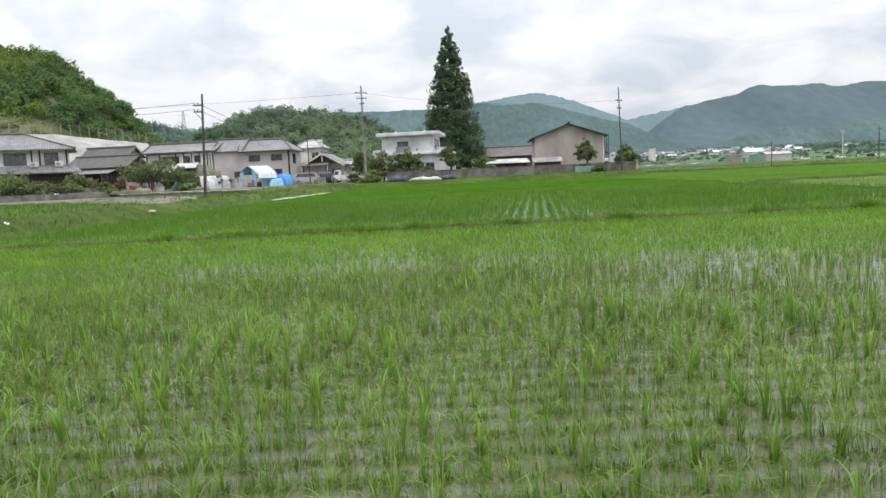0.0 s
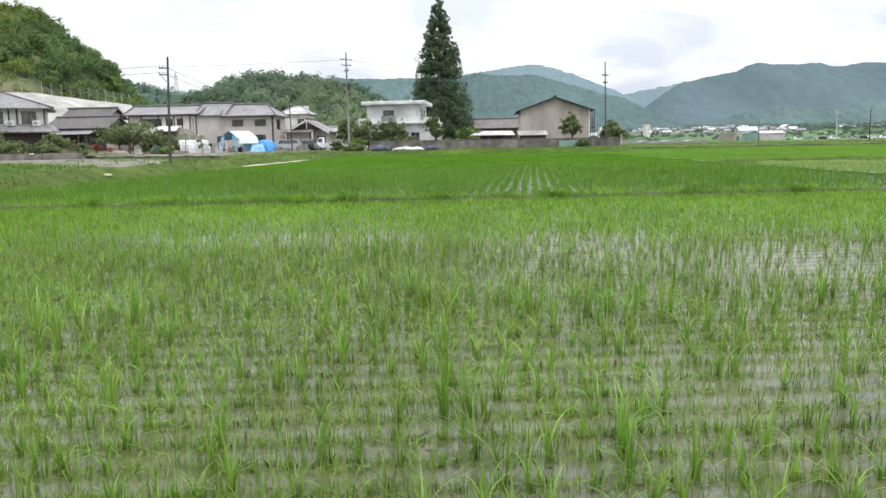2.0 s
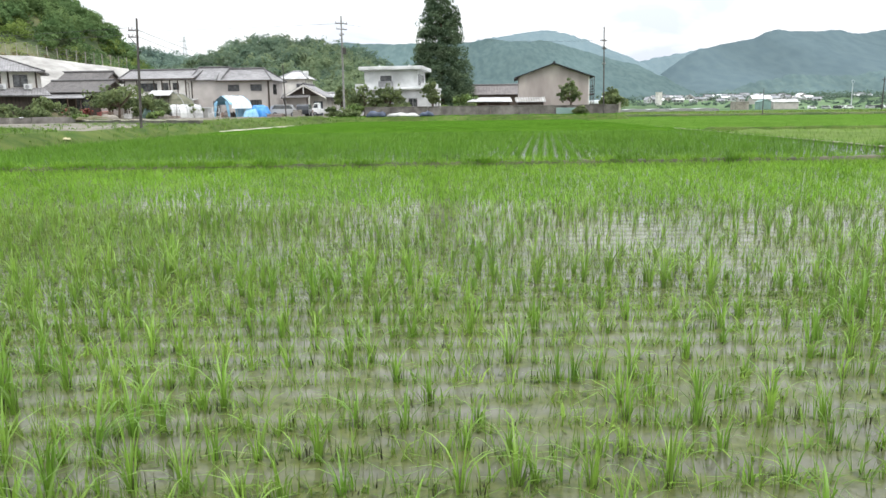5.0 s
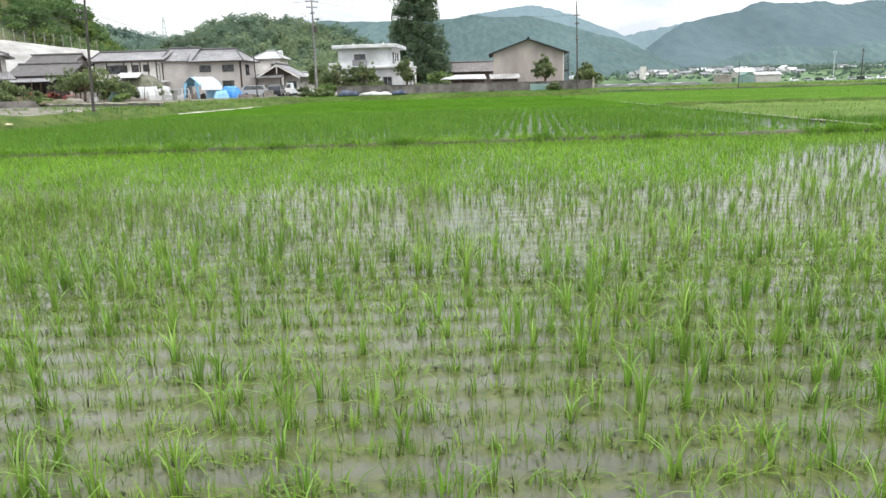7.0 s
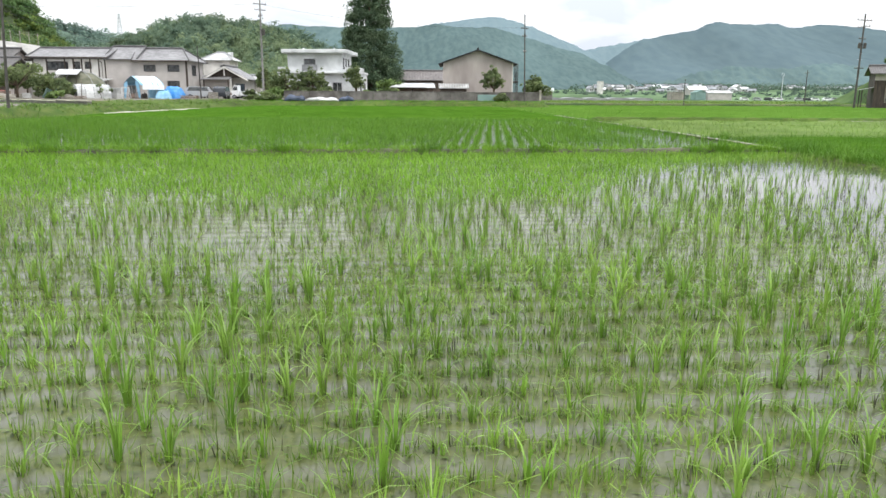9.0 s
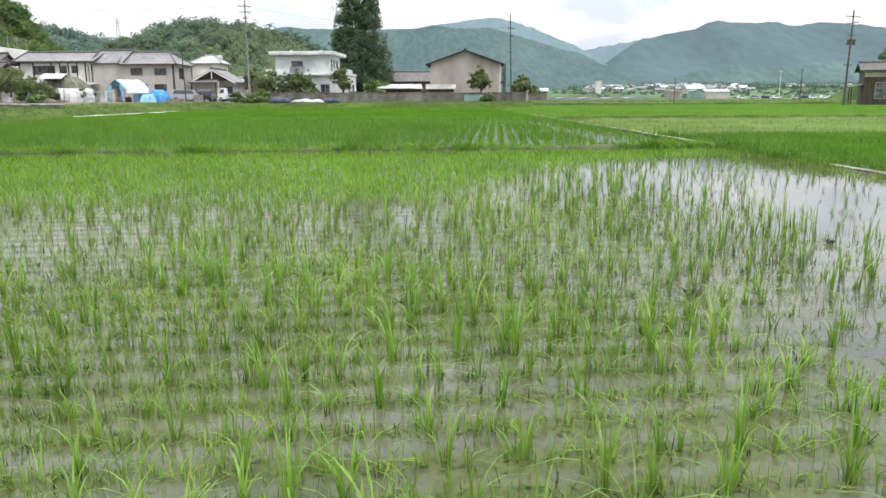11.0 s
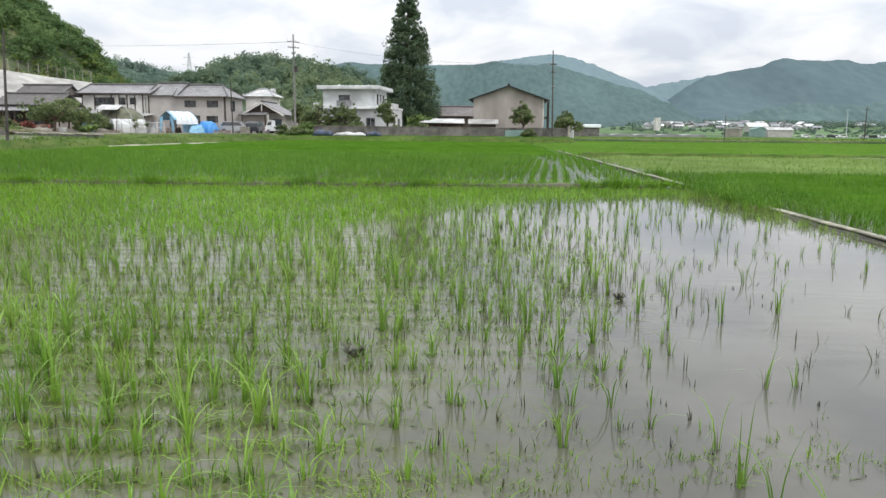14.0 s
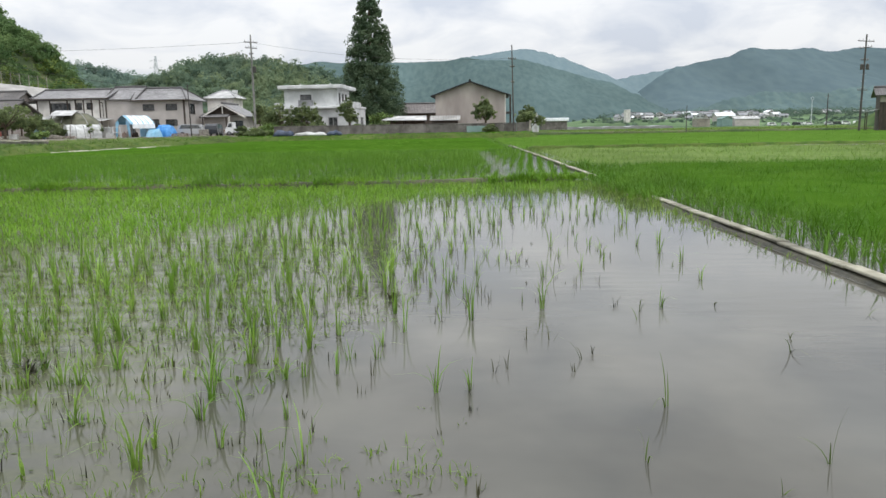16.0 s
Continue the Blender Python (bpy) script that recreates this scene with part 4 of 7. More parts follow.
    tagged(new("bright_rice_field", tufts("bright_rice_field", c, 3, 0.36 * rng.uniform(0.85, 1.1, len(x)), 0.11, 0.5, M_rice_mid, 0.6, 0.4, 1)), "bright green rice field reaching to a dark bank", "rice", kind="stuff")
    x, y = lattice(9, 170, 116, 250, 2.4, 2.6, 0.9, 0.9)
    c = np.stack([x, y, np.full(len(x), 0.1)], -1)
    tagged(new("valley_rice_fields", tufts("valley_rice_fields", c, 4, 0.55 * rng.uniform(0.8, 1.15, len(x)), 0.3, 0.9, M_rice_pale, 0.4, 0.4, 1)), "pale green rice fields far down the valley", "rice", kind="stuff")


far_paddies()


def ridge_of_earth(name, p0, p1, width, height, material, label, z0=-0.06, seed=0.0):
    p0, p1 = Vector((*p0, 0)), Vector((*p1, 0))
    run = (p1 - p0)
    n = max(2, int(run.length / 0.25))
    side = Vector((-run.y, run.x, 0)).normalized()
    prof = [(-0.5, 0), (-0.36, 0.7), (-0.15, 1.0), (0.15, 1.0), (0.36, 0.7), (0.5, 0)]
    v = []
    for i in range(n + 1):
        p = p0 + run * (i / n)
        end = min(1.0, 0.1 + min(i, n - i) * 0.35)
        for u, h in prof:
            w = noise.noise(Vector((p.x * 1.3 + u * 4, p.y * 1.3, seed)))
            q = p + side * (u * width * (1 + 0.2 * w))
            v.append((q.x, q.y, z0 + (height - z0) * h * end * (1 + 0.22 * w) if h else z0))
    k = len(prof)
    f = [(i * k + j, i * k + j + 1, (i + 1) * k + j + 1, (i + 1) * k + j) for i in range(n) for j in range(k - 1)]
    me = mesh_np(name, v, f, material)
    me.polygons.foreach_set("use_smooth", [True] * len(me.polygons))
    return tagged(new(name, me), label, "bank", kind="structure")


ridge_of_earth("bank_1", (-27, 13.21), (3.25, 15.33), 0.32, 0.105, M_mud_dark, "low muddy bank between two paddies")
ridge_of_earth("bank_4", (3.5, 10.5), (3.45, 15.8), 0.5, 0.045, M_mud, "muddy gap in the edging with grass")
# Dark strip put in for the edging's wet and shaded side.
ridge_of_earth("bank_5", (3.475, -1.4), (3.475, 11.1), 0.12, 0.022, M_silt_shade, "dark strip for the wet, shaded foot of the edging", seed=2.0)
ridge_of_earth("bank_2", (3.4, 38.9), (95, 38.9), 0.8, 0.22, M_ground, "low grassy bank across the fields")
# Dark colour here stands for the shaded edge above the water.
ridge_of_earth("bank_3", (8, 112.6), (120, 112.6), 1.2, 0.42, M_soil, "earth bank along the far fields, coloured dark for its shaded edge")


def bank_grass():
    n = 4200
    x = rng.uniform(-27, 3.1, n)
    y = bank_y(x) + rng.normal(0, 0.17, n)
    k = rng.random(n) < np.clip(0.5 + 0.9 * noise2(x, y, 0.9), 0.08, 1)
    c = np.stack([x[k], y[k], np.full(k.sum(), 0.08)], -1)
    tagged(new("bank_weeds", tufts("bank_weeds", c, 5, 0.17 * rng.uniform(0.5, 1.6, len(c)), 0.013, 0.1, M_rice_dense, 0.45, 0.5, 2)), "weeds and grass on the muddy bank", "grass", kind="stuff")
    # taller clumps at the field corner and along the edging
    spots = [(3.5, 11.7, 0.24), (3.5, 12.6, 0.3), (3.6, 13.6, 0.36), (3.5, 14.4, 0.34), (3.6, 15.0, 0.3), (1.7, 15.1, 0.36), (2.1, 15.3, 0.32), (3.7, 13.1, 0.4), (3.9, 14.0, 0.36), (4.2, 14.6, 0.38), (3.5, 12.0, 0.26), (3.6, 11.3, 0.26), (3.7, 20.4, 0.3), (3.35, 11.0, 0.2), (3.35, 12.3, 0.22), (3.3, 13.3, 0.24), (3.3, 14.2, 0.24), (3.4, 15.3, 0.26), (2.7, 15.35, 0.24), (1.0, 15.1, 0.24),
             (-13.5, 14.2, 0.4), (-5.2, 14.75, 0.38), (-19.5, 13.75, 0.45), (-8.6, 14.5, 0.33), (-2.6, 14.95, 0.33)]
    c = np.concatenate([np.stack([rng.normal(a, 0.16, 34), rng.normal(b, 0.16, 34), np.full(34, 0.03), np.full(34, h)], -1) for a, b, h in spots])
    tagged(new("tall_grass", tufts("tall_grass", c[:, :3], 5, c[:, 3] * rng.uniform(0.6, 1.2, len(c)), 0.014, 0.06, M_rice_dark, 0.3, 0.5, 3)), "tall grass clumps at the paddy corners", "grass", kind="stuff")
    # verge beside the lane and the yards
    n = 7000
    x = rng.uniform(-42, -24.6, n)
    y = rng.uniform(12, 86, n)
    k = ((x > -28) | (x + y < 20)) & ~((x < -26.3 - 0.25 * np.maximum(y - 30, 0)) & (x + y > 2.6) & (x + y < 19.5) & (y > 26) & (rng.random(n) > np.where(x + y < 11.4, 0.07, 0.2)))
    m = rng.random(n) < np.clip(0.75 + 0.6 * noise2(x, y, 0.3), 0.1, 1)
    k &= m
    c = np.stack([x[k], y[k], ground_height(x[k], y[k]) - 0.02], -1)
    tagged(new("verge_grass", tufts("verge_grass", c, 7, 0.22 * rng.uniform(0.5, 1.5, len(c)), 0.035, 0.24, M_grass, 0.4, 0.5, 2)), "rough grass verge beside the lane", "grass", kind="stuff")
    n = 3500
    x, y = rng.uniform(-27, 8.3, n), rng.uniform(83.6, 88.6, n)
    c = np.stack([x, y, ground_height(x, y) - 0.02], -1)
    tagged(new("wall_foot_grass", tufts("wall_foot_grass", c, 2, 0.2 * rng.uniform(0.4, 1.3, len(c)), 0.06, 0.3, M_rice_dark, 0.4, 0.5, 2)), "grass strip below the yard wall", "grass", kind="stuff")
    n = 1500
    x, y = rng.uniform(8, 120, n), rng.normal(112, 0.5, n)
    c = np.stack([x, y, np.full(n, 0.15)], -1)
    # Dark foliage colour continues the painted shade of the far bank.
    tagged(new("far_bank_grass", tufts("far_bank_grass", c, 3, 0.35 * rng.uniform(0.4, 1.4, len(c)), 0.06, 0.3, M_wood_dark, 0.4, 0.5, 2)), "grass on the far bank, coloured dark for its shaded edge", "grass", kind="stuff")


bank_grass()


def kerb(name, y0, y1, z, step, label):
    """Concrete planks laid on a footing that stands back a little, coloured dark for its wet, shaded side."""
    top = thing(name, pose(3.545 if y0 < 5 else 3.42, 0, 0), label, "edging", kind="structure")
    n = int((y1 - y0) / step)
    me = finish("kerb_stone", bx(-0.06, 0.06, -step / 2 + 0.008, step / 2 - 0.008, z - 0.026, z, bevel=0.006), M_kerb)
    # The footing's dark colour paints the shade under the planks.
    foot = finish("kerb_footing", bx(-0.034, 0.034, -step / 2, step / 2, -0.12, z - 0.02, bevel=0.008), M_silt_shade)
    for i in range(n):
        y = y0 + step * (i + 0.5)
        ob = new("kerb_stone", me)
        ob.parent = top
        ob.matrix_local = pose(random.uniform(-0.012, 0.012), y, random.uniform(-0.008, 0.008), random.uniform(-0.3, 0.3), random.uniform(-2, 2), random.uniform(-0.4, 0.4))
        ob = new("kerb_footing", foot)
        ob.parent = top
        ob.matrix_local = pose(0, y, 0)
    return top


kerb("edging_1", -1.4, 11.25, 0.06, 1.26, "worn grey concrete edging along the paddy")
kerb("edging_2", 15.3, 48.95, 0.1, 1.2, "pale concrete edging between far paddies")


# ---------- hills and mountains ----------
def hill_near_height(x, y):
    x, y = np.asarray(x, float), np.asarray(y, float)
    x = np.where(y > 158, (x + 10) * 161 / (y + 3) - 10, x)
    crest = np.interp(x, [-190, -140, -114, -103.5, -98.5, -94.5, -89.5, -84.5, -79.5, -74, -69], [37, 34, 30, 28, 23.5, 21.5, 17.5, 10.5, 6.5, 4, 1.0])
    rise = ease(y, 98, 158)
    foot = np.interp(x, [-190, -84, -76, -69], [9.4, 9.2, 6.0, 0])
    return np.where(y < 98, foot * ease(y, 93, 98), np.maximum(foot * (1 - ease(y, 150, 200)), foot + (crest - foot) * rise)) * (1 - 0.6 * ease(y, 170, 230))


def crowns(x, y, size):
    """Rounded tops of close trees: 1 over a tree's middle, 0 between the trees."""
    return np.array([1 - min(1.0, noise.voronoi(Vector((a / size, b / size, 0.5)))[0][0] * 1.25) ** 2 for a, b in zip(x.ravel(), y.ravel())]).reshape(x.shape)


def terrain(name, xs, ys, height, material, label, rough=0.0, rs=0.05, trees=0.0, crown=8.0):
    X, Y = np.meshgrid(xs, ys)
    Z = height(X, Y)
    if trees:
        Z = Z + trees * (crowns(X, Y, crown) + 0.35 * crowns(X, Y, crown * 0.4) - 0.55) * ease(Z, 0.5, 4)
    if rough:
        Z = Z + rough * np.array([noise.fractal(Vector((a * rs, b * rs, 1.7)), 0.9, 2.1, 4) for a, b in zip(X.ravel(), Y.ravel())]).reshape(X.shape) * ease(Z, 0, 8)
    n = len(xs)
    i = (np.arange(len(ys) - 1)[:, None] * n + np.arange(n - 1)[None]).ravel()
    me = mesh_np(name, np.stack([X, Y, Z], -1).reshape(-1, 3), np.stack([i, i + 1, i + n + 1, i + n], -1), material)
    me.polygons.foreach_set("use_smooth", [True] * len(me.polygons))
    return tagged(new(name, me), label, "hill", kind="structure")


terrain("hill_1", np.arange(-190, -58, 2.0), np.arange(92, 262, 2.0), hill_near_height, M_soil, "steep hillside with brown bare soil and bushes", 0.8, 0.09, 0.9, 4.5)


def woods(name, x, y, z, size, per, leaf, material, label, squash=0.8):
    v, f = leaves(np.stack([x, y, z], -1), size, per, leaf, squash)
    return tagged(new(name, mesh_np(name, v, f, material)), label, "woods", kind="stuff")


def tree_mass(name, x, y, z, size, lobes, per, leaf, material, label, squash=0.9):
    """Close-standing crowns, each a dome of leafy lobes with dark gaps between."""
    k = len(x) * lobes
    c, r = np.repeat(np.stack([x, y, z], -1), lobes, 0), np.repeat(size, lobes)
    d = rng.normal(size=(k, 3))
    d[:, 2] = np.abs(d[:, 2]) * 1.1 - 0.25
    d /= np.linalg.norm(d, axis=1)[:, None]
    c = c + d * (r * rng.uniform(0.45, 0.85, k))[:, None] * np.array([1, 1, squash])
    v, f = leaves(c, r * rng.uniform(0.26, 0.4, k), per, leaf, 0.75, 0.2)
    return tagged(new(name, mesh_np(name, v, f, material)), label, "woods", kind="stuff")


def near_woods():
    n = 620
    x, y = rng.uniform(-124, -72, n), rng.uniform(104, 172, n)
    h = hill_near_height(x, y)
    rise = ease(y, 98, 158)
    lot = noise2(x, y, 0.06) + rng.normal(0, 0.1, n)
    wooded = (rng.random(n) < np.clip(1.9 * rise - 0.6 + 0.5 * lot, 0.0, 1)) & (h > 6)
    dark = wooded & (lot + 0.8 * ease(x, -106, -97) * (1 - ease(x, -91, -85)) * ease(rise, 0.45, 0.7) > 0.26)
    pale = wooded & ~dark & (lot - 0.8 * ease(x, -97, -89) < -0.03)
    mid = wooded & ~dark & ~pale
    s = rng.uniform(1.7, 3.4, n)
    tree_mass("hill_trees", x[dark], y[dark], h[dark] + s[dark] * 0.4, s[dark] * 1.2, 15, 24, 0.3, M_wood_dark, "dark broadleaf trees on the hillside", 1.0)
    tree_mass("hill_bushes", x[mid], y[mid], h[mid] + s[mid] * 0.2, s[mid], 13, 24, 0.28, M_wood_near, "green trees and bushes covering the hillside", 0.85)
    tree_mass("hill_bamboo", x[pale], y[pale], h[pale] + s[pale] * 0.2, s[pale] * 0.95, 13, 24, 0.25, M_wood_olive, "light yellowish bamboo and vines on the hillside", 1.1)
    # low cover that closes the gaps, and dry brush on the lower slope
    n = 2700
    x, y = rng.uniform(-124, -68, n), 98.5 + 66.5 * rng.random(n) ** 1.5
    h = hill_near_height(x, y)
    s = rng.uniform(0.6, 1.5, n)
    brown = noise2(x, y, 0.09) + 0.22 - 1.0 * ease(y, 116, 142)
    dry = (h > 5) & (brown > 0.0) & (rng.random(n) < 0.8)
    k = (h > 5) & ~dry & (rng.random(n) < 0.8)
    tree_mass("slope_scrub", x[k], y[k], h[k] + s[k] * 0.1, s[k], 5, 10, 0.22, M_wood_olive, "low olive scrub on the steep slope", 0.7)
    tree_mass("dry_scrub", x[dry], y[dry], h[dry] + s[dry] * 0.1, s[dry], 5, 10, 0.2, M_dry, "brownish dry brush on the steep slope", 0.7)
    # feathery crest
    n = 120
    x, y = rng.uniform(-124, -84, n), rng.uniform(153, 166, n)
    h = hill_near_height(x, y)
    s = rng.uniform(1.6, 2.8, n)
    k = x < -103
    tree_mass("crest_bamboo", x[k], y[k], h[k] + s[k] * 0.6, s[k], 16, 28, 0.24, M_wood_olive, "feathery bamboo tops along the hill crest", 1.5)
    tree_mass("crest_trees", x[~k], y[~k], h[~k] + s[~k] * 0.3, s[~k] * 1.15, 16, 28, 0.28, M_wood_dark, "dark tree tops along the hill crest", 1.0)


near_woods()


def ridge_height(pts, y, front, back):
    px, pz = np.array(pts, float).T

    def height(X, Y):
        crest = np.interp(X, px, pz)
        t = np.clip((y - Y) / front, 0, 1)
        b = np.clip((Y - y) / back, 0, 1)
        shape = np.where(Y <= y, (1 - t) ** 1.25, 1 - b * 0.8)
        fold = 1 + 0.22 * np.sin(X * 0.035 * 260 / y + 2.0 * np.sin(X * 0.013 * 260 / y)) * np.sin(np.pi * t)
        spur = 1 + 0.10 * np.sin(X * 0.09 * 260 / y + 1.7 * np.sin(X * 0.05 * 260 / y)) * np.sin(np.pi * np.minimum(t * 1.3, 1))
        return crest * shape * fold * spur - 1.5 * (t >= 1)
    return height


MID = [(-330, 30), (-200, 28), (-150, 24), (-135, 22.5), (-115, 18), (-97, 18.5), (-91, 22), (-81, 23.5), (-63, 21.3), (-54, 20), (-49, 18), (-44, 15.5), (-40, 12), (-34, 7), (-26, 3), (-16, 0), (4, 0)]
mid_height = ridge_height(MID, 262, 120, 80)
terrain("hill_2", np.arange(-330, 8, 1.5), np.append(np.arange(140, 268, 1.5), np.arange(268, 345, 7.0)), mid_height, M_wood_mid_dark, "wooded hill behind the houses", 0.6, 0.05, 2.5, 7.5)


def mid_woods():
    n = 1200
    x, y = rng.uniform(-158, 2, n), 264 - 100 * rng.random(n) ** 1.4
    h = mid_height(x, y)
    lot = noise2(x, y, 0.03) + rng.normal(0, 0.2, n)
    s = rng.uniform(2.0, 4.0, n)
    far = x < -101 + rng.normal(0, 2, n)
    k = (h > 1.0) & far
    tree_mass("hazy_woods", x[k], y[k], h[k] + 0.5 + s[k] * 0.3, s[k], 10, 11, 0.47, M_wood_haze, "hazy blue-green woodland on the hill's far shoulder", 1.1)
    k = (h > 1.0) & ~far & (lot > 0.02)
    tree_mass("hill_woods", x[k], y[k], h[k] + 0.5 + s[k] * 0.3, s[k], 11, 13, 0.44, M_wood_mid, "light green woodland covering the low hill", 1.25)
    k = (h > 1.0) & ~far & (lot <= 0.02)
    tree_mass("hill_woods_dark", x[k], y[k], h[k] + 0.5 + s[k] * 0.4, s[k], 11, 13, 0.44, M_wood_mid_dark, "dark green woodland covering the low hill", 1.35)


mid_woods()
FAR1 = [(-420, 60), (-260, 76), (-146, 84), (-110, 83), (-42, 81), (5, 87), (52, 81), (80, 75), (99, 70), (123, 65.5), (147, 61), (161, 58), (176, 54), (188, 48), (199, 38), (210, 26), (221, 12), (232, 0), (260, 0)]
FAR2 = [(-400, 120), (-120, 150), (10, 171), (60, 176), (91, 181), (125, 183), (152, 189), (175, 184), (205, 176), (239, 166), (300, 140), (361, 113), (430, 84), (520, 50), (640, 10)]
FAR3 = [(250, 0), (330, 28), (375, 62), (405, 85), (431, 103), (456, 120), (477, 131), (540, 142), (590, 152), (620, 166), (640, 171), (660, 167), (690, 164), (740, 166), (776, 168), (800, 161), (830, 158), (875, 165), (935, 161), (990, 150), (1100, 138), (1300, 120), (1700, 90)]
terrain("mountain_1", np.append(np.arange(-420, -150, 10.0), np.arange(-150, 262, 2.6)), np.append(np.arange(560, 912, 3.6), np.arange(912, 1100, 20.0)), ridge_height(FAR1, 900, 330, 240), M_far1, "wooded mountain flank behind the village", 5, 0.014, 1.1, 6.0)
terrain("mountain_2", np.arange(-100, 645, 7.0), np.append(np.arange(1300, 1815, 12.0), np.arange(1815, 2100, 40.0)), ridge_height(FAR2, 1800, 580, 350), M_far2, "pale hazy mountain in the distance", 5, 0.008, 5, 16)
terrain("mountain_3", np.append(np.arange(250, 1150, 5.5), np.arange(1150, 1705, 30.0)), np.append(np.arange(950, 1715, 8.0), np.arange(1715, 1960, 40.0)), ridge_height(FAR3, 1700, 740, 300), M_far3, "long mountain range in the distance, tinted blue by painted haze", 6, 0.008, 1.6, 12)
FAR5 = [(250, 40), (330, 95), (394, 119), (412, 124), (453, 130), (503, 140), (543, 149), (600, 156), (700, 120), (800, 60)]
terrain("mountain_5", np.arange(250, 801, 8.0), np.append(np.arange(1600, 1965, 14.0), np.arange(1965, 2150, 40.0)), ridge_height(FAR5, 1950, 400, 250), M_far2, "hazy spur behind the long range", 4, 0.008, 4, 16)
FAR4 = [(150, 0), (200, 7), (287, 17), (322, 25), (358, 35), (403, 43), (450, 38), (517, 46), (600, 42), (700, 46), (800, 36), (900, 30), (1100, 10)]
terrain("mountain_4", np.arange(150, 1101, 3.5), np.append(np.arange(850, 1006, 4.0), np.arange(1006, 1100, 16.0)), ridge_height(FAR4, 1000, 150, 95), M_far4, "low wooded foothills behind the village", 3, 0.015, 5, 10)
RIGHT = [(66, 0), (85, 0.0), (86.5, 1.6), (88, 4.5), (90, 8.0), (93, 11.5), (101, 17), (115, 24), (150, 31), (220, 36)]
right_height = ridge_height(RIGHT, 150, 34, 20)
terrain("hill_3", np.arange(66, 222, 2.0), np.arange(112, 172, 4.0), right_height, M_wood_dark, "green hillside beyond the wooden shed", 0.6, 0.08)


def right_woods():
    n = 280
    x, y = rng.uniform(85, 122, n), rng.uniform(118, 154, n)
    h = right_height(x, y)
    s = rng.uniform(1.3, 2.6, n)
    lot = noise2(x, y, 0.08) + rng.normal(0, 0.12, n)
    foot = np.arange(n) < 80
    x, y = np.where(foot, rng.uniform(84.5, 92, n), x), np.where(foot, rng.uniform(117, 150, n), y)
    h, s = right_height(x, y), np.where(foot, 0.6 * s, s)
    for k, material, nm, lb in (((h > -0.2) & (lot > 0), M_wood_mid, "slope_trees", "green trees on the hillside beyond the shed"), ((h > -0.2) & (lot <= 0), M_wood_dark, "slope_trees_dark", "dark trees on the hillside beyond the shed")):
        tree_mass(nm, x[k], y[k], h[k] + s[k] * 0.3, s[k], 8, 16, 0.3, material, lb, 1.1)


right_woods()


def valley_trees():
    """Dark tree belts at the foot of the mountains and among the far houses."""
    n = 900
    x = rng.uniform(120, 560, n)
    y = rng.uniform(800, 945, n)
    s = rng.uniform(3.5, 8, n)
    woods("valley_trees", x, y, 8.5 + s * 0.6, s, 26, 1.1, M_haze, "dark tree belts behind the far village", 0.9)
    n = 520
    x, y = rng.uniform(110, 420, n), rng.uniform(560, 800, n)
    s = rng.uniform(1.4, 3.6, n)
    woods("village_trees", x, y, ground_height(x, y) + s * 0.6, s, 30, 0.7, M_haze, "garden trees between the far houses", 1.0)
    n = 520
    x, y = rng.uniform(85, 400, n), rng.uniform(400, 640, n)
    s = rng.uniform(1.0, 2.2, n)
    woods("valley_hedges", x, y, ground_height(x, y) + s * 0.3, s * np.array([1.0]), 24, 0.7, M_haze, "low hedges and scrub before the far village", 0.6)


valley_trees()


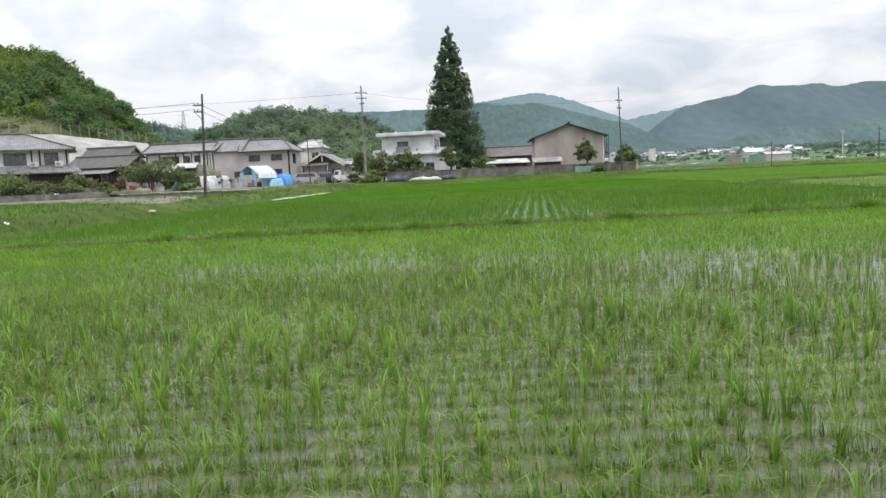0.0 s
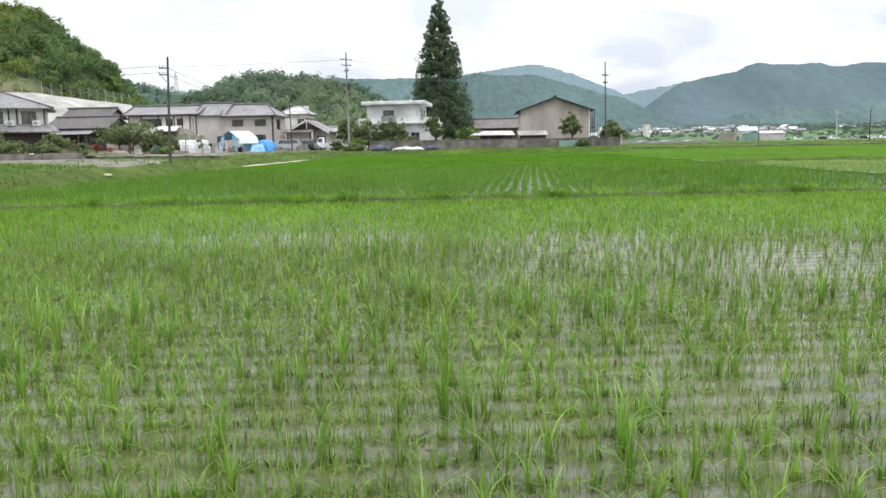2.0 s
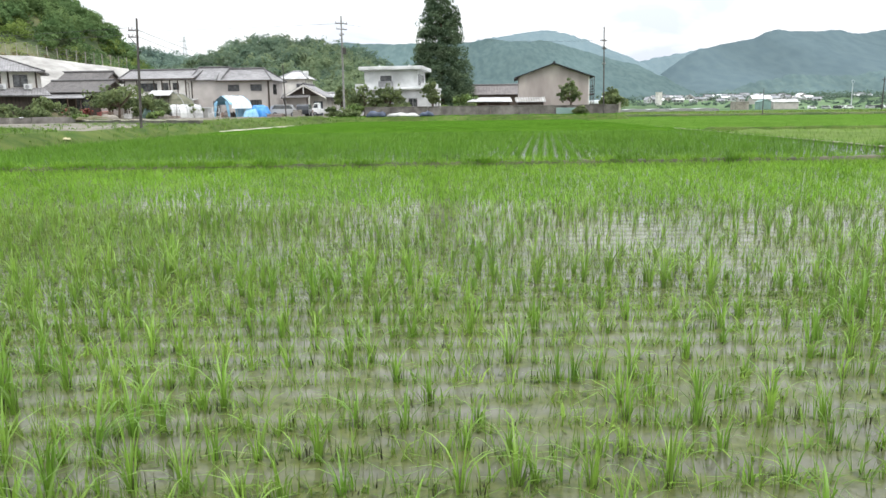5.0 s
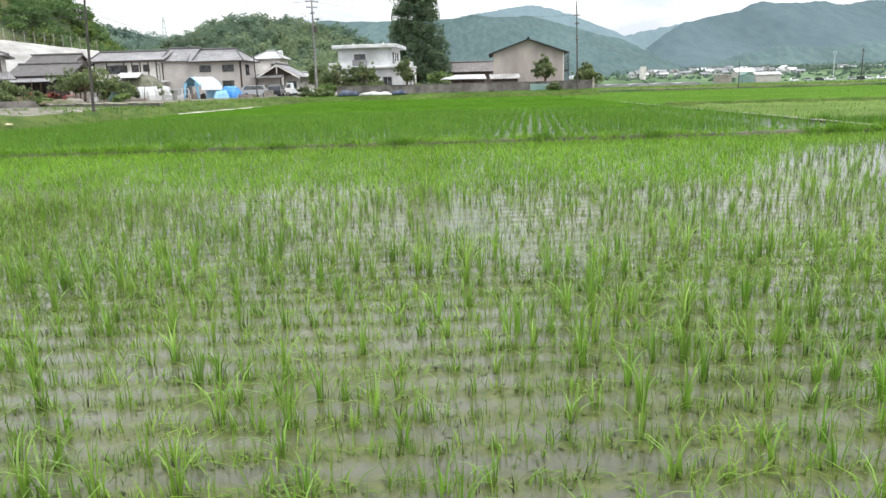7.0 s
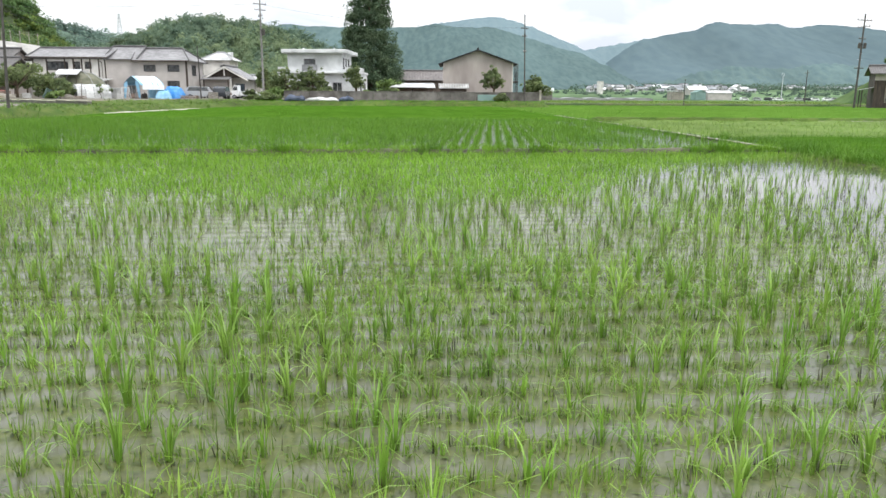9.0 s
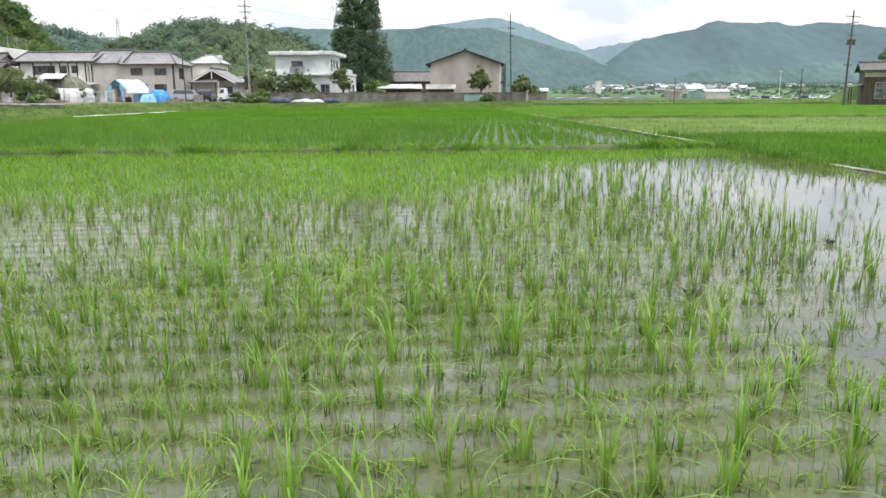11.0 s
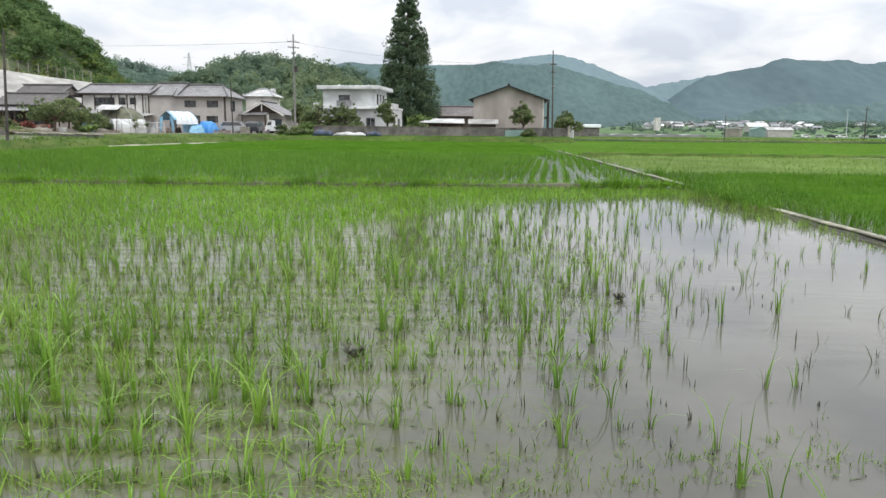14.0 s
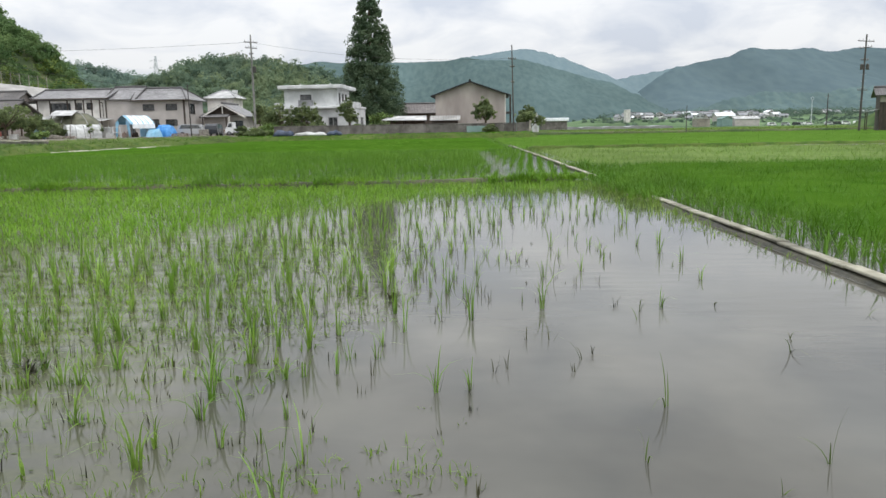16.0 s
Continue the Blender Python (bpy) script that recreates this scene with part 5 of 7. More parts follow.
# ---------- houses ----------
def house_long():
    h = thing("long_house", pose(-48.35, 100, 0.85) @ Matrix.Diagonal((0.94, 1, 1, 1)), "long two-storey house with grey tile roofs and beige walls", "house")
    # timbered left part, plain middle and right parts
    wall(h, M_plaster, (-11.0, 0), (-0.6, 0), 0, 5.5, 0.2, [(2.1, 5.0, 3.75, 4.75), (6.0, 6.7, 3.9, 4.75), (7.5, 8.3, 3.95, 4.75)], M_dkframe, "white plaster wall with dark timber posts")
    wall(h, M_beige, (-0.6, 0.15), (3.6, 0.15), 0, 5.2, 0.2, [(3.0, 3.9, 0.3, 2.2)], M_dkframe, "plain beige rendered wall")
    wall(h, M_beige, (3.6, 0), (10.9, 0), 0, 5.05, 0.2, [(1.25, 2.8, 3.65, 4.4), (4.65, 6.2, 3.65, 4.4), (2.3, 3.4, 1.3, 2.35), (4.5, 6.1, 1.55, 2.3)], M_dkframe, "beige rendered wall", (3, 1))
    wall(h, M_beige, (10.9, 0.2), (10.9, 7), 0, 5.05, 0.2, [(2.0, 3.6, 3.2, 4.5)], M_dkframe)
    wall(h, M_beige, (10.9, 7.2), (-11.0, 7.2), 0, 5.05, 0.2)
    wall(h, M_plaster, (-11.0, 7), (-11.0, 0.2), 0, 5.5, 0.2)
    for x in (-10.9, -9.0, -6.4, -5.2, -4.0, -2.8, -1.6, -0.7):
        part("timber_post", bx(x - 0.09, x + 0.09, -0.05, 0.05, 2.6 if x > -10 else 0, 5.5, bevel=0.01), M_timber, h)
    for z in (2.6, 5.25):
        part("timber_rail", bx(-11.0, -0.6, -0.07, 0.03, z - 0.09, z + 0.09, bevel=0.01), M_timber, h)
    part("drain_pipe", path_tube(bmesh.new(), [(-1.4, -0.12, 4.9), (-1.1, -0.12, 4.7), (-1.1, -0.12, 2.6), (-0.3, -0.12, 2.3)], 0.05), M_timber, h)
    part("corner_post", bx(10.75, 11.0, -0.1, 0.1, 0, 5.05, bevel=0.02), M_timber, h)
    gable(h, -11.0, -0.6, 0, 7, 5.55, 6.75, M_tile, over=0.6, gable_wall=M_plaster)
    gable(h, -0.5, 3.6, 0.1, 7, 5.35, 7.0, M_tile, over=0.35, gable_wall=M_beige)
    hip(h, 3.9, 10.9, 0, 7, 5.05, 6.75, M_tile, over=0.6, ridge=(2.6, 9.3))
    part("gutter", tube(bmesh.new(), (-11.6, -0.66, 5.36), (0.0, -0.66, 5.36), 0.07, 0.07, 6), M_timber, h)
    part("gutter", tube(bmesh.new(), (3.3, -0.66, 4.95), (11.5, -0.66, 4.95), 0.07, 0.07, 6), M_timber, h)
    for x, y, z, e, r in ((-11.6, -0.6, 5.36, 3.5, 6.75), (0.0, -0.6, 5.36, 3.5, 6.75), (-0.88, -0.25, 5.2, 3.55, 7.0), (3.98, -0.25, 5.2, 3.55, 7.0)):
        part("verge_tiles", path_tube(bmesh.new(), [(x, y, z + 0.05), (x, e, r + 0.05)], 0.11, 6), M_ridge, h, "dark verge tiles")
    # low tin roof before the timbered part
    slab_roof(h, [[(-9.2, -3.2, 2.6), (0.3, -3.2, 2.3), (0.3, -0.08, 2.6), (-9.2, -0.08, 3.1)]], 0.06, M_tin, "lean_to_roof", "pale tin lean-to roof")
    for x in (-9.0, -4.5, 0.1):
        part("roof_post", bx(x - 0.06, x + 0.06, -3.1, -2.98, 0, 2.35), M_timber, h)


def house_porch():
    h = thing("gabled_house", pose(-34.4, 105, 0.9), "small gabled tile-roofed house beside the long house", "house")
    wall(h, M_beige, (-2.9, 0), (0.6, 0), 0, 3.0, 0.2, (), M_dkframe)
    wall(h, M_plaster, (0.6, 1.2), (3.0, 1.2), 0, 2.9, 0.2, [(0.6, 1.8, 0.1, 2.0)], M_dkframe)
    wall(h, M_plaster, (3.0, 1.4), (3.0, 7), 0, 2.9, 0.2)
    wall(h, M_plaster, (-2.9, 7), (-2.9, 0.2), 0, 2.9, 0.2)
    gable(h, -2.6, 2.9, -0.2, 6, 3.0, 4.5, M_tile, along="y", over=0.6, gable_wall=M_timber)
    slab_roof(h, [[(-3.1, -1.3, 2.65), (1.0, -1.3, 2.65), (1.0, 0.3, 3.2), (-3.1, 0.3, 3.2)]], 0.1, M_tile, "porch_roof", "tiled porch roof")
    for x in (-2.7, 0.7):
        part("porch_post", bx(x - 0.08, x + 0.08, -1.1, -0.94, 0, 2.6), M_timber, h)
    part("gable_strut", bx(0.08, 0.22, -0.85, -0.8, 3.1, 4.3), M_plaster, h)
    for s in (-1, 1):
        part("barge_board", prism(bmesh.new(), [(0.15, 4.46), (0.15, 4.2), (0.15 + s * 3.3, 2.36), (0.15 + s * 3.3, 2.62)], -0.86, -0.82), M_plaster, h, "white barge board")


def house_back():
    h = thing("house_behind", pose(-40, 121, 0.9), "pale two-storey house with a light hipped roof", "house")
    wall(h, M_plaster, (-2.2, 0), (2.2, 0), 0, 6.0, 0.2, [(2.8, 3.9, 4.2, 5.2)])
    wall(h, M_plaster, (2.2, 0.2), (2.2, 5), 0, 6.0, 0.2)
    wall(h, M_plaster, (-2.2, 5), (-2.2, 0.2), 0, 6.0, 0.2)
    hip(h, -2.2, 2.2, 0, 5, 6.05, 7.3, M_tin, over=0.5, ridge=(-0.6, 0.8), cap=M_steel)
    part("chimney_box", bx(0.9, 1.7, 3.6, 4.2, 6.3, 7.5, bevel=0.03), M_white, h)
    hut = thing("garden_hut", pose(-31.9, 110, 0.85), "small white-roofed hut beside the lane", "hut")
    wall(hut, M_plaster, (-1.2, 0), (1.3, 0), 0, 2.5, 0.12, [(0.3, 1.1, 0.0, 1.9)], M_dkframe)
    wall(hut, M_plaster, (1.3, 0.12), (1.3, 2.5), 0, 2.5, 0.12)
    wall(hut, M_plaster, (-1.2, 2.5), (-1.2, 0.12), 0, 2.5, 0.12)
    gable(hut, -1.2, 1.3, 0, 2.5, 2.55, 3.4, M_tin, over=0.3, cap=M_steel)


def house_white():
    h = thing("white_house", pose(-25.4, 104.6, 0.85, 0, 0, -4) @ Matrix.Diagonal((0.87, 1, 1, 1)), "white flat-roofed two-storey concrete house", "house")
    # lower storey is wider than the upper one
    wall(h, M_white, (-0.8, 0), (11.6, 0), 0, 3.55, 0.2, [(2.0, 4.2, 0.6, 2.3), (8.2, 9.6, 0.2, 2.3)])
    wall(h, M_white, (11.6, 0.2), (11.6, 8), 0, 3.55, 0.2, [(1.0, 2.4, 0.3, 2.3), (4.4, 6.0, 1.0, 2.3)])
    wall(h, M_white, (-0.8, 8), (-0.8, 0.2), 0, 3.55, 0.2)
    wall(h, M_white, (11.6, 8), (-0.8, 8), 0, 3.55, 0.2)
    part("balcony_slab", bx(-1.5, 11.7, -0.7, 8.4, 3.55, 3.9, bevel=0.05), M_white, h, "white projecting balcony slab")
    wall(h, M_white, (0, 0.2), (8.9, 0.2), 3.92, 6.35, 0.2, [(2.75, 4.5, 3.95, 5.5)], M_dkframe)
    wall(h, M_white, (8.9, 0.4), (8.9, 7.6), 3.92, 6.35, 0.2, [(0.7, 1.5, 4.3, 5.7), (2.6, 3.4, 4.3, 5.7), (4.6, 5.4, 4.3, 5.7)], M_dkframe)
    wall(h, M_white, (0, 7.6), (0, 0.4), 3.92, 6.35, 0.2)
    wall(h, M_white, (8.9, 7.8), (0, 7.8), 3.92, 6.35, 0.2)
    part("roof_slab", bx(-0.75, 9.9, -0.7, 8.6, 6.35, 6.86, bevel=0.06), M_white, h, "thick white flat roof slab")
    for a, b, c, d in ((-1.4, 0.0, -0.6, -0.5), (9.6, 11.6, -0.6, -0.5), (11.5, 11.6, -0.5, 5.2), (-1.4, -1.3, -0.5, 8.2)):
        part("parapet", bx(a, b, c, d, 3.9, 4.45, bevel=0.03), M_white, h)
    part("balcony_rail", bx(2.4, 4.9, -0.1, 0.0, 3.92, 4.8, bevel=0.02), M_steel, h)
    for x in (1.9, 7.0):
        part("roof_vent", tube(bmesh.new(), (x, 3, 6.86), (x, 3, 7.25), 0.13, 0.13, 10), M_white, h)
    part("porch_column", bx(11.3, 11.55, -0.5, -0.25, 0, 3.55, bevel=0.02), M_white, h)
    part("porch_column", bx(-1.35, -1.1, -0.5, -0.25, 0, 3.55, bevel=0.02), M_white, h)


def house_brown():
    h = thing("taupe_house", pose(-3.5, 98, 0.72, 0, 0, -2), "tall taupe gable house with a dark thin roof", "house")
    bm = bmesh.new()
    prism(bm, [(0, 0), (9.25, 0), (9.25, 5.02), (4.6, 6.6), (0, 4.95)], 0, 0.2)
    part("wall", bm, M_brown, h, "plain stained taupe gable wall")
    wall(h, M_plaster, (9.25, 0.2), (9.25, 10), 0, 5.0, 0.2, [(1.0, 2.6, 3.0, 4.6), (4.0, 6.0, 3.0, 4.6), (1.2, 2.8, 0.4, 2.1)], M_dkframe)
    wall(h, M_brown, (0, 10), (0, 0.2), 0, 4.95, 0.2)
    wall(h, M_brown, (9.25, 10), (0, 10), 0, 4.95, 0.2)
    gable(h, 0, 9.25, 0, 10, 5.1, 6.72, M_slate, along="y", over=0.62, th=0.13, cap=M_slate)
    part("corner_trim", bx(9.18, 9.32, -0.06, 0.12, 0, 5.0), M_plaster, h, "white corner trim")
    part("side_balcony", bx(9.27, 10.1, 0.6, 7.0, 2.5, 2.7, bevel=0.03), M_dkframe, h)
    for y in (0.7, 2.6, 4.6, 6.9):
        part("balcony_post", bx(9.98, 10.06, y - 0.05, y + 0.05, 0, 5.0), M_timber, h)
    for z in (3.0, 3.35, 3.7):
        part("balcony_rail", bx(10.0, 10.05, 0.7, 6.9, z - 0.03, z + 0.03), M_timber, h)
    b = thing("low_tiled_building", pose(-10.2, 125, 0.75), "low building with a faded brown tile roof", "building")
    wall(b, M_timber, (0, 0), (9, 0), 0, 3.4, 0.2)
    wall(b, M_timber, (0, 5), (0, 0.2), 0, 3.4, 0.2)
    wall(b, M_timber, (9, 0.2), (9, 5), 0, 3.4, 0.2)
    gable(b, 0, 9, 0, 5, 3.5, 4.9, M_tile_brown, over=0.4, gable_wall=M_timber)
    s = thing("open_shed", pose(-10.2, 94.5, 0.75), "open shed with a pale tin roof", "shed")
    slab_roof(s, [[(-0.2, -0.3, 1.75), (5.7, -0.3, 1.7), (5.5, 2.6, 2.3), (0.6, 2.6, 2.3)]], 0.07, M_tin, "roof", "pale sheet-metal roof")
    for x in (0.1, 2.7, 5.3):
        for y in (0, 2.4):
            part("post", bx(x - 0.06, x + 0.06, y - 0.06, y + 0.06, 0, 1.65 if y == 0 else 2.2), M_timber, s)
    part("back_wall", bx(0.2, 5.3, 2.45, 2.52, 0, 2.1), M_rust, s)
    s = thing("tool_shed", pose(-3.9, 94.2, 0.75), "dark wooden tool shed with a corrugated roof", "shed")
    part("body", bx(0.1, 3.4, 0, 2.0, 0, 1.65, bevel=0.02), M_timber, s)
    slab_roof(s, [[(-0.2, -0.4, 1.62), (3.7, -0.4, 1.62), (3.7, 2.2, 2.25), (-0.2, 2.2, 2.25)]], 0.05, M_tin, "roof", "grey corrugated roof")
    for k in range(12):
        part("roof_rib", tube(bmesh.new(), (-0.1 + k * 0.33, -0.42, 1.66), (-0.1 + k * 0.33, 2.2, 2.29), 0.035, 0.035, 5), M_conc, s)


def house_left():
    h = thing("tiled_farmhouse", pose(-70.7, 71.1, 0.7, 0, 0, 28), "two-storey farmhouse with grey tiles and white panels", "house")
    wall(h, M_plaster, (0, 1.2), (14.6, 1.2), 3.4, 5.5, 0.2, [(1.0, 3.6, 3.9, 5.1), (5.6, 6.9, 3.9, 5.1), (8.3, 10.4, 3.9, 5.1), (12.3, 13.6, 3.9, 5.1)], M_dkframe, "white panels between dark posts", (1, 0))
    wall(h, M_timber, (-0.2, 0), (15.0, 0), 0, 3.3, 0.2, [(1.5, 5.2, 0.5, 2.4), (7.0, 11.0, 0.5, 2.4)], M_dkframe)
    wall(h, M_plaster, (14.6, 1.4), (14.6, 8), 0, 5.5, 0.2)
    wall(h, M_plaster, (0, 8), (0, 1.4), 0, 5.5, 0.2)
    for x in (0.1, 4.0, 5.0, 7.6, 11.0, 11.8, 14.5):
        part("timber_post", bx(x - 0.09, x + 0.09, 1.12, 1.22, 3.4, 5.5), M_timber, h)
    hip(h, 0, 14.6, 1.2, 8, 5.55, 7.5, M_tile, over=0.9, ridge=(3.2, 10.2))
    slab_roof(h, [[(-0.9, -1.0, 2.9), (16.0, -1.0, 2.9), (15.2, 1.3, 3.8), (-0.2, 1.3, 3.8)]], 0.13, M_tile, "lower_roof", "grey tiled lower roof")
    for x in (11.2, 13.7):
        u = part("air_conditioner", bx(x - 0.4, x + 0.4, 0.3, 0.7, 3.55, 4.15, bevel=0.03), M_white, h, "white outdoor air-conditioning unit")
        part("fan_guard", tube(bmesh.new(), (x - 0.1, 0.29, 3.85), (x - 0.1, 0.27, 3.85), 0.22, 0.22, 14), M_steel, u)
    s = thing("low_farmhouse", pose(-66.2, 92, 1.2), "low farm building with worn grey tile roofs", "house")
    wall(s, M_timber, (0.4, 0), (8.0, 0), 0, 3.3, 0.2, [(1.0, 3.0, 0.8, 2.3), (4.4, 6.2, 0.6, 2.3)], M_dkframe)
    wall(s, M_brown, (8.0, 0.2), (8.0, 6), 0, 3.3, 0.2)
    wall(s, M_brown, (0.4, 6), (0.4, 0.2), 0, 3.3, 0.2)
    gable(s, 0.6, 8.2, 0, 6, 3.4, 4.7, M_tile_dark, over=0.6, gable_wall=M_timber)
    gable(s, -2.2, 5.0, 7, 12, 5.0, 6.2, M_tile_dark, over=0.5, gable_wall=M_brown)
    wall(s, M_brown, (-2.2, 7), (5.0, 7), 0, 4.9, 0.2)
    slab_roof(s, [[(0.2, -2.4, 2.35), (7.0, -2.4, 2.35), (7.4, 0.1, 3.0), (0.2, 0.1, 3.0)]], 0.08, M_tile, "lean_to_roof", "worn grey lean-to roof")
    for x in (0.5, 3.5, 6.6):
        part("post", bx(x - 0.07, x + 0.07, -2.2, -2.06, 0, 2.33), M_timber, s)


house_long(), house_porch(), house_back(), house_white(), house_brown(), house_left()


def terrace():
    top = [(-92, 96.0, 10.6), (-80, 98.0, 10.0), (-72, 100.0, 9.7), (-68, 105.5, 9.1), (-63.6, 112, 8.5)]
    low = [(-90, 90.5, 5.4), (-77, 92.5, 5.2), (-68.5, 95.5, 5.0), (-64.0, 102, 4.8), (-61.5, 110, 4.6)]
    bm = bmesh.new()
    a = [bm.verts.new(p) for p in top]
    b = [bm.verts.new(p) for p in low]
    c = [bm.verts.new((p[0], p[1], 0.3)) for p in low]
    e = [bm.verts.new((p[0] - 2.5, p[1] + 2.5, p[2] + 0.05)) for p in top]
    for r, s in ((a, b), (b, c), (e, a)):
        for k in range(len(top) - 1):
            bm.faces.new((r[k], s[k], s[k + 1], r[k + 1]))
    bm.faces.new((a[-1], b[-1], c[-1], e[-1]))
    bmesh.ops.subdivide_edges(bm, edges=bm.edges[:], cuts=3, use_grid_fill=True)
    for v in bm.verts:
        v.co += Vector((0, -1, 1)) * 0.14 * noise.noise(v.co * 0.35)
    solid("slope_wall", bm, M_shot, "sprayed concrete slope holding the hillside", "retaining wall", kind="structure")
    fence = thing("slope_fence", pose(0, 0, 0), "grey post and wire fence along the slope top", "fence")
    pts = []
    for p, q in zip(top, top[1:]):
        n = max(1, round((Vector(q) - Vector(p)).length / 1.35))
        pts += [Vector(p).lerp(Vector(q), i / n) for i in range(n)]
    pts.append(Vector(top[-1]))
    pts = [p + Vector((-0.4, 0.4, 0)) for p in pts]
    me = finish("fence_post", tube(bmesh.new(), (0, 0, -0.2), (0, 0, 1.75), 0.055, 0.05, 6), M_conc)
    for p in pts:
        ob = new("fence_post", me)
        ob.parent = fence
        ob.matrix_local = pose(*p, random.uniform(-2, 2), random.uniform(-2, 2), 0)
    for z in (0.25, 0.55, 0.85, 1.15, 1.45, 1.65):
        part("wire", path_tube(bmesh.new(), [p + Vector((0, 0, z)) for p in pts], 0.011, 4), M_steel, fence)


terrace()


# ---------- poles and cables ----------
def pole(name, x, y, z, top, r, material, arms, label, gear=(), lean=(0, 0), steps=False):
    h = top - z
    p = thing(name, pose(x, y, z, lean[0], lean[1], 0), label, "utility pole")
    part("shaft", tube(bmesh.new(), (0, 0, -0.3), (0, 0, h), r, r * 0.62, 10), material, p, smooth=False)
    for az, width, turn in arms:
        bm = bx(-width / 2, width / 2, -0.04, 0.04, az - z - 0.045, az - z + 0.045, bevel=0.01)
        bmesh.ops.rotate(bm, cent=(0, 0, 0), matrix=Matrix.Rotation(radians(turn), 3, "Z"), verts=bm.verts)
        arm = part("crossarm", bm, M_dark, p)
        for k in (-0.46, -0.2, 0.2, 0.46):
            q = Matrix.Rotation(radians(turn), 3, "Z") @ Vector((k * width, 0, az - z + 0.06))
            b2 = bmesh.new()
            tube(b2, q, q + Vector((0, 0, 0.1)), 0.028, 0.04, 8)
            tube(b2, q + Vector((0, 0, 0.1)), q + Vector((0, 0, 0.17)), 0.028, 0.02, 8)
            part("insulator", b2, M_pole, arm)
    for gz, gx, gr, gh in gear:
        b3 = bmesh.new()
        tube(b3, (gx, -0.1, gz - z), (gx, -0.1, gz - z + gh), gr, gr, 12)
        tube(b3, (gx, -0.1, gz - z + gh), (gx, -0.1, gz - z + gh + 0.08), gr * 0.7, gr * 0.3, 12)
        part("transformer", b3, M_dark, p, "dark cylindrical transformer")
    if steps:
        for k in range(8):
            part("step_bolt", tube(bmesh.new(), (-0.3, 0, 2.4 + k * 0.8), (0.3, 0, 2.4 + k * 0.8), 0.02, 0.02, 5), M_steel, p)
    return p


verge_pole = pole("utility_pole", -27.1, 37.0, 0.58, 6.35, 0.085, M_dark, [], "dark weathered pole on the grass verge", lean=(0, 2.6))
for z in (5.15, 4.8):
    arm = part("bracket", bx(-0.5, 0.06, -0.03, 0.03, z - 0.03, z + 0.03, bevel=0.008), M_dark, verge_pole)
    for x in (-0.45, -0.28):
        part("insulator", tube(bmesh.new(), (x, 0, z + 0.03), (x, 0, z + 0.16), 0.035, 0.025, 8), M_pole, arm)
part("strut", tube(bmesh.new(), (-0.42, 0, 4.78), (-0.02, 0, 4.35), 0.018, 0.018, 6), M_dark, verge_pole)
pole("utility_pole", -26.1, 92, 0.9, 13.2, 0.145, M_pole, [(12.3, 1.7, 40), (11.6, 1.5, 40), (10.9, 1.1, 130)], "tall concrete utility pole beside the lane", [(8.6, 0.3, 0.22, 0.7)], steps=True)
pole("utility_pole", -32.1, 86, 0.85, 6.95, 0.085, M_dark, [], "thin dark pole beside parked cars", lean=(0, -1.0))
pole("utility_pole", 6.25, 88.2, 0.7, 10.9, 0.1, M_dark, [(9.3, 1.2, 40), (8.4, 0.8, 40), (6.6, 0.5, 40)], "slim utility pole at the end of the yard wall", lean=(0, -1.2))
pole("utility_pole", 33.5, 111, 0.05, 4.1, 0.075, M_dark, [], "short dark pole in the far fields")
pole("utility_pole", 50.6, 95, -0.1, 12.0, 0.14, M_dark, [(11.2, 2.6, 20), (10.4, 1.8, 110), (8.9, 1.2, 20), (5.2, 1.6, 20)], "tall utility pole with transformers beside the wooden shed", [(7.7, -0.35, 0.2, 0.65), (7.7, 0.35, 0.2, 0.65)], lean=(0, 0.6), steps=True)
pole("utility_pole", -63.4, 58.9, 0.6, 8.3, 0.13, M_dark, [(7.7, 1.0, 20)], "dark weathered pole by the lane")
pole("utility_pole", 92, 190, 0.5, 8.5, 0.15, M_dark, [(7.8, 1.4, 0)], "dark pole far down the valley")


def cable(a, b, sag, r, label):
    a, b = Vector(a), Vector(b)
    pts = [a.lerp(b, i / 24) - Vector((0, 0, sag * 4 * (i / 24) * (1 - i / 24))) for i in range(25)]
    solid("power_cable", path_tube(bmesh.new(), pts, r, 5), M_black, label, "cable")


for a, b, sag, r in (((-27.3, 37.0, 5.87), (-63.4, 58.9, 8.0), 0.25, 0.011), ((-27.3, 37.0, 5.52), (-63.4, 58.9, 7.5), 0.25, 0.011),
                     ((-27.1, 37.0, 5.87), (-32.3, 86, 6.7), 0.7, 0.012), ((-27.1, 37.0, 5.52), (-32.3, 86, 6.4), 0.8, 0.012),
                     ((-26.4, 92, 12.3), (-150, 190, 24.5), 1.0, 0.016), ((-26.1, 92, 12.3), (6.3, 88.2, 9.4), 0.9, 0.01)):
    cable(a, b, sag, r, "thin dark overhead cable between poles")


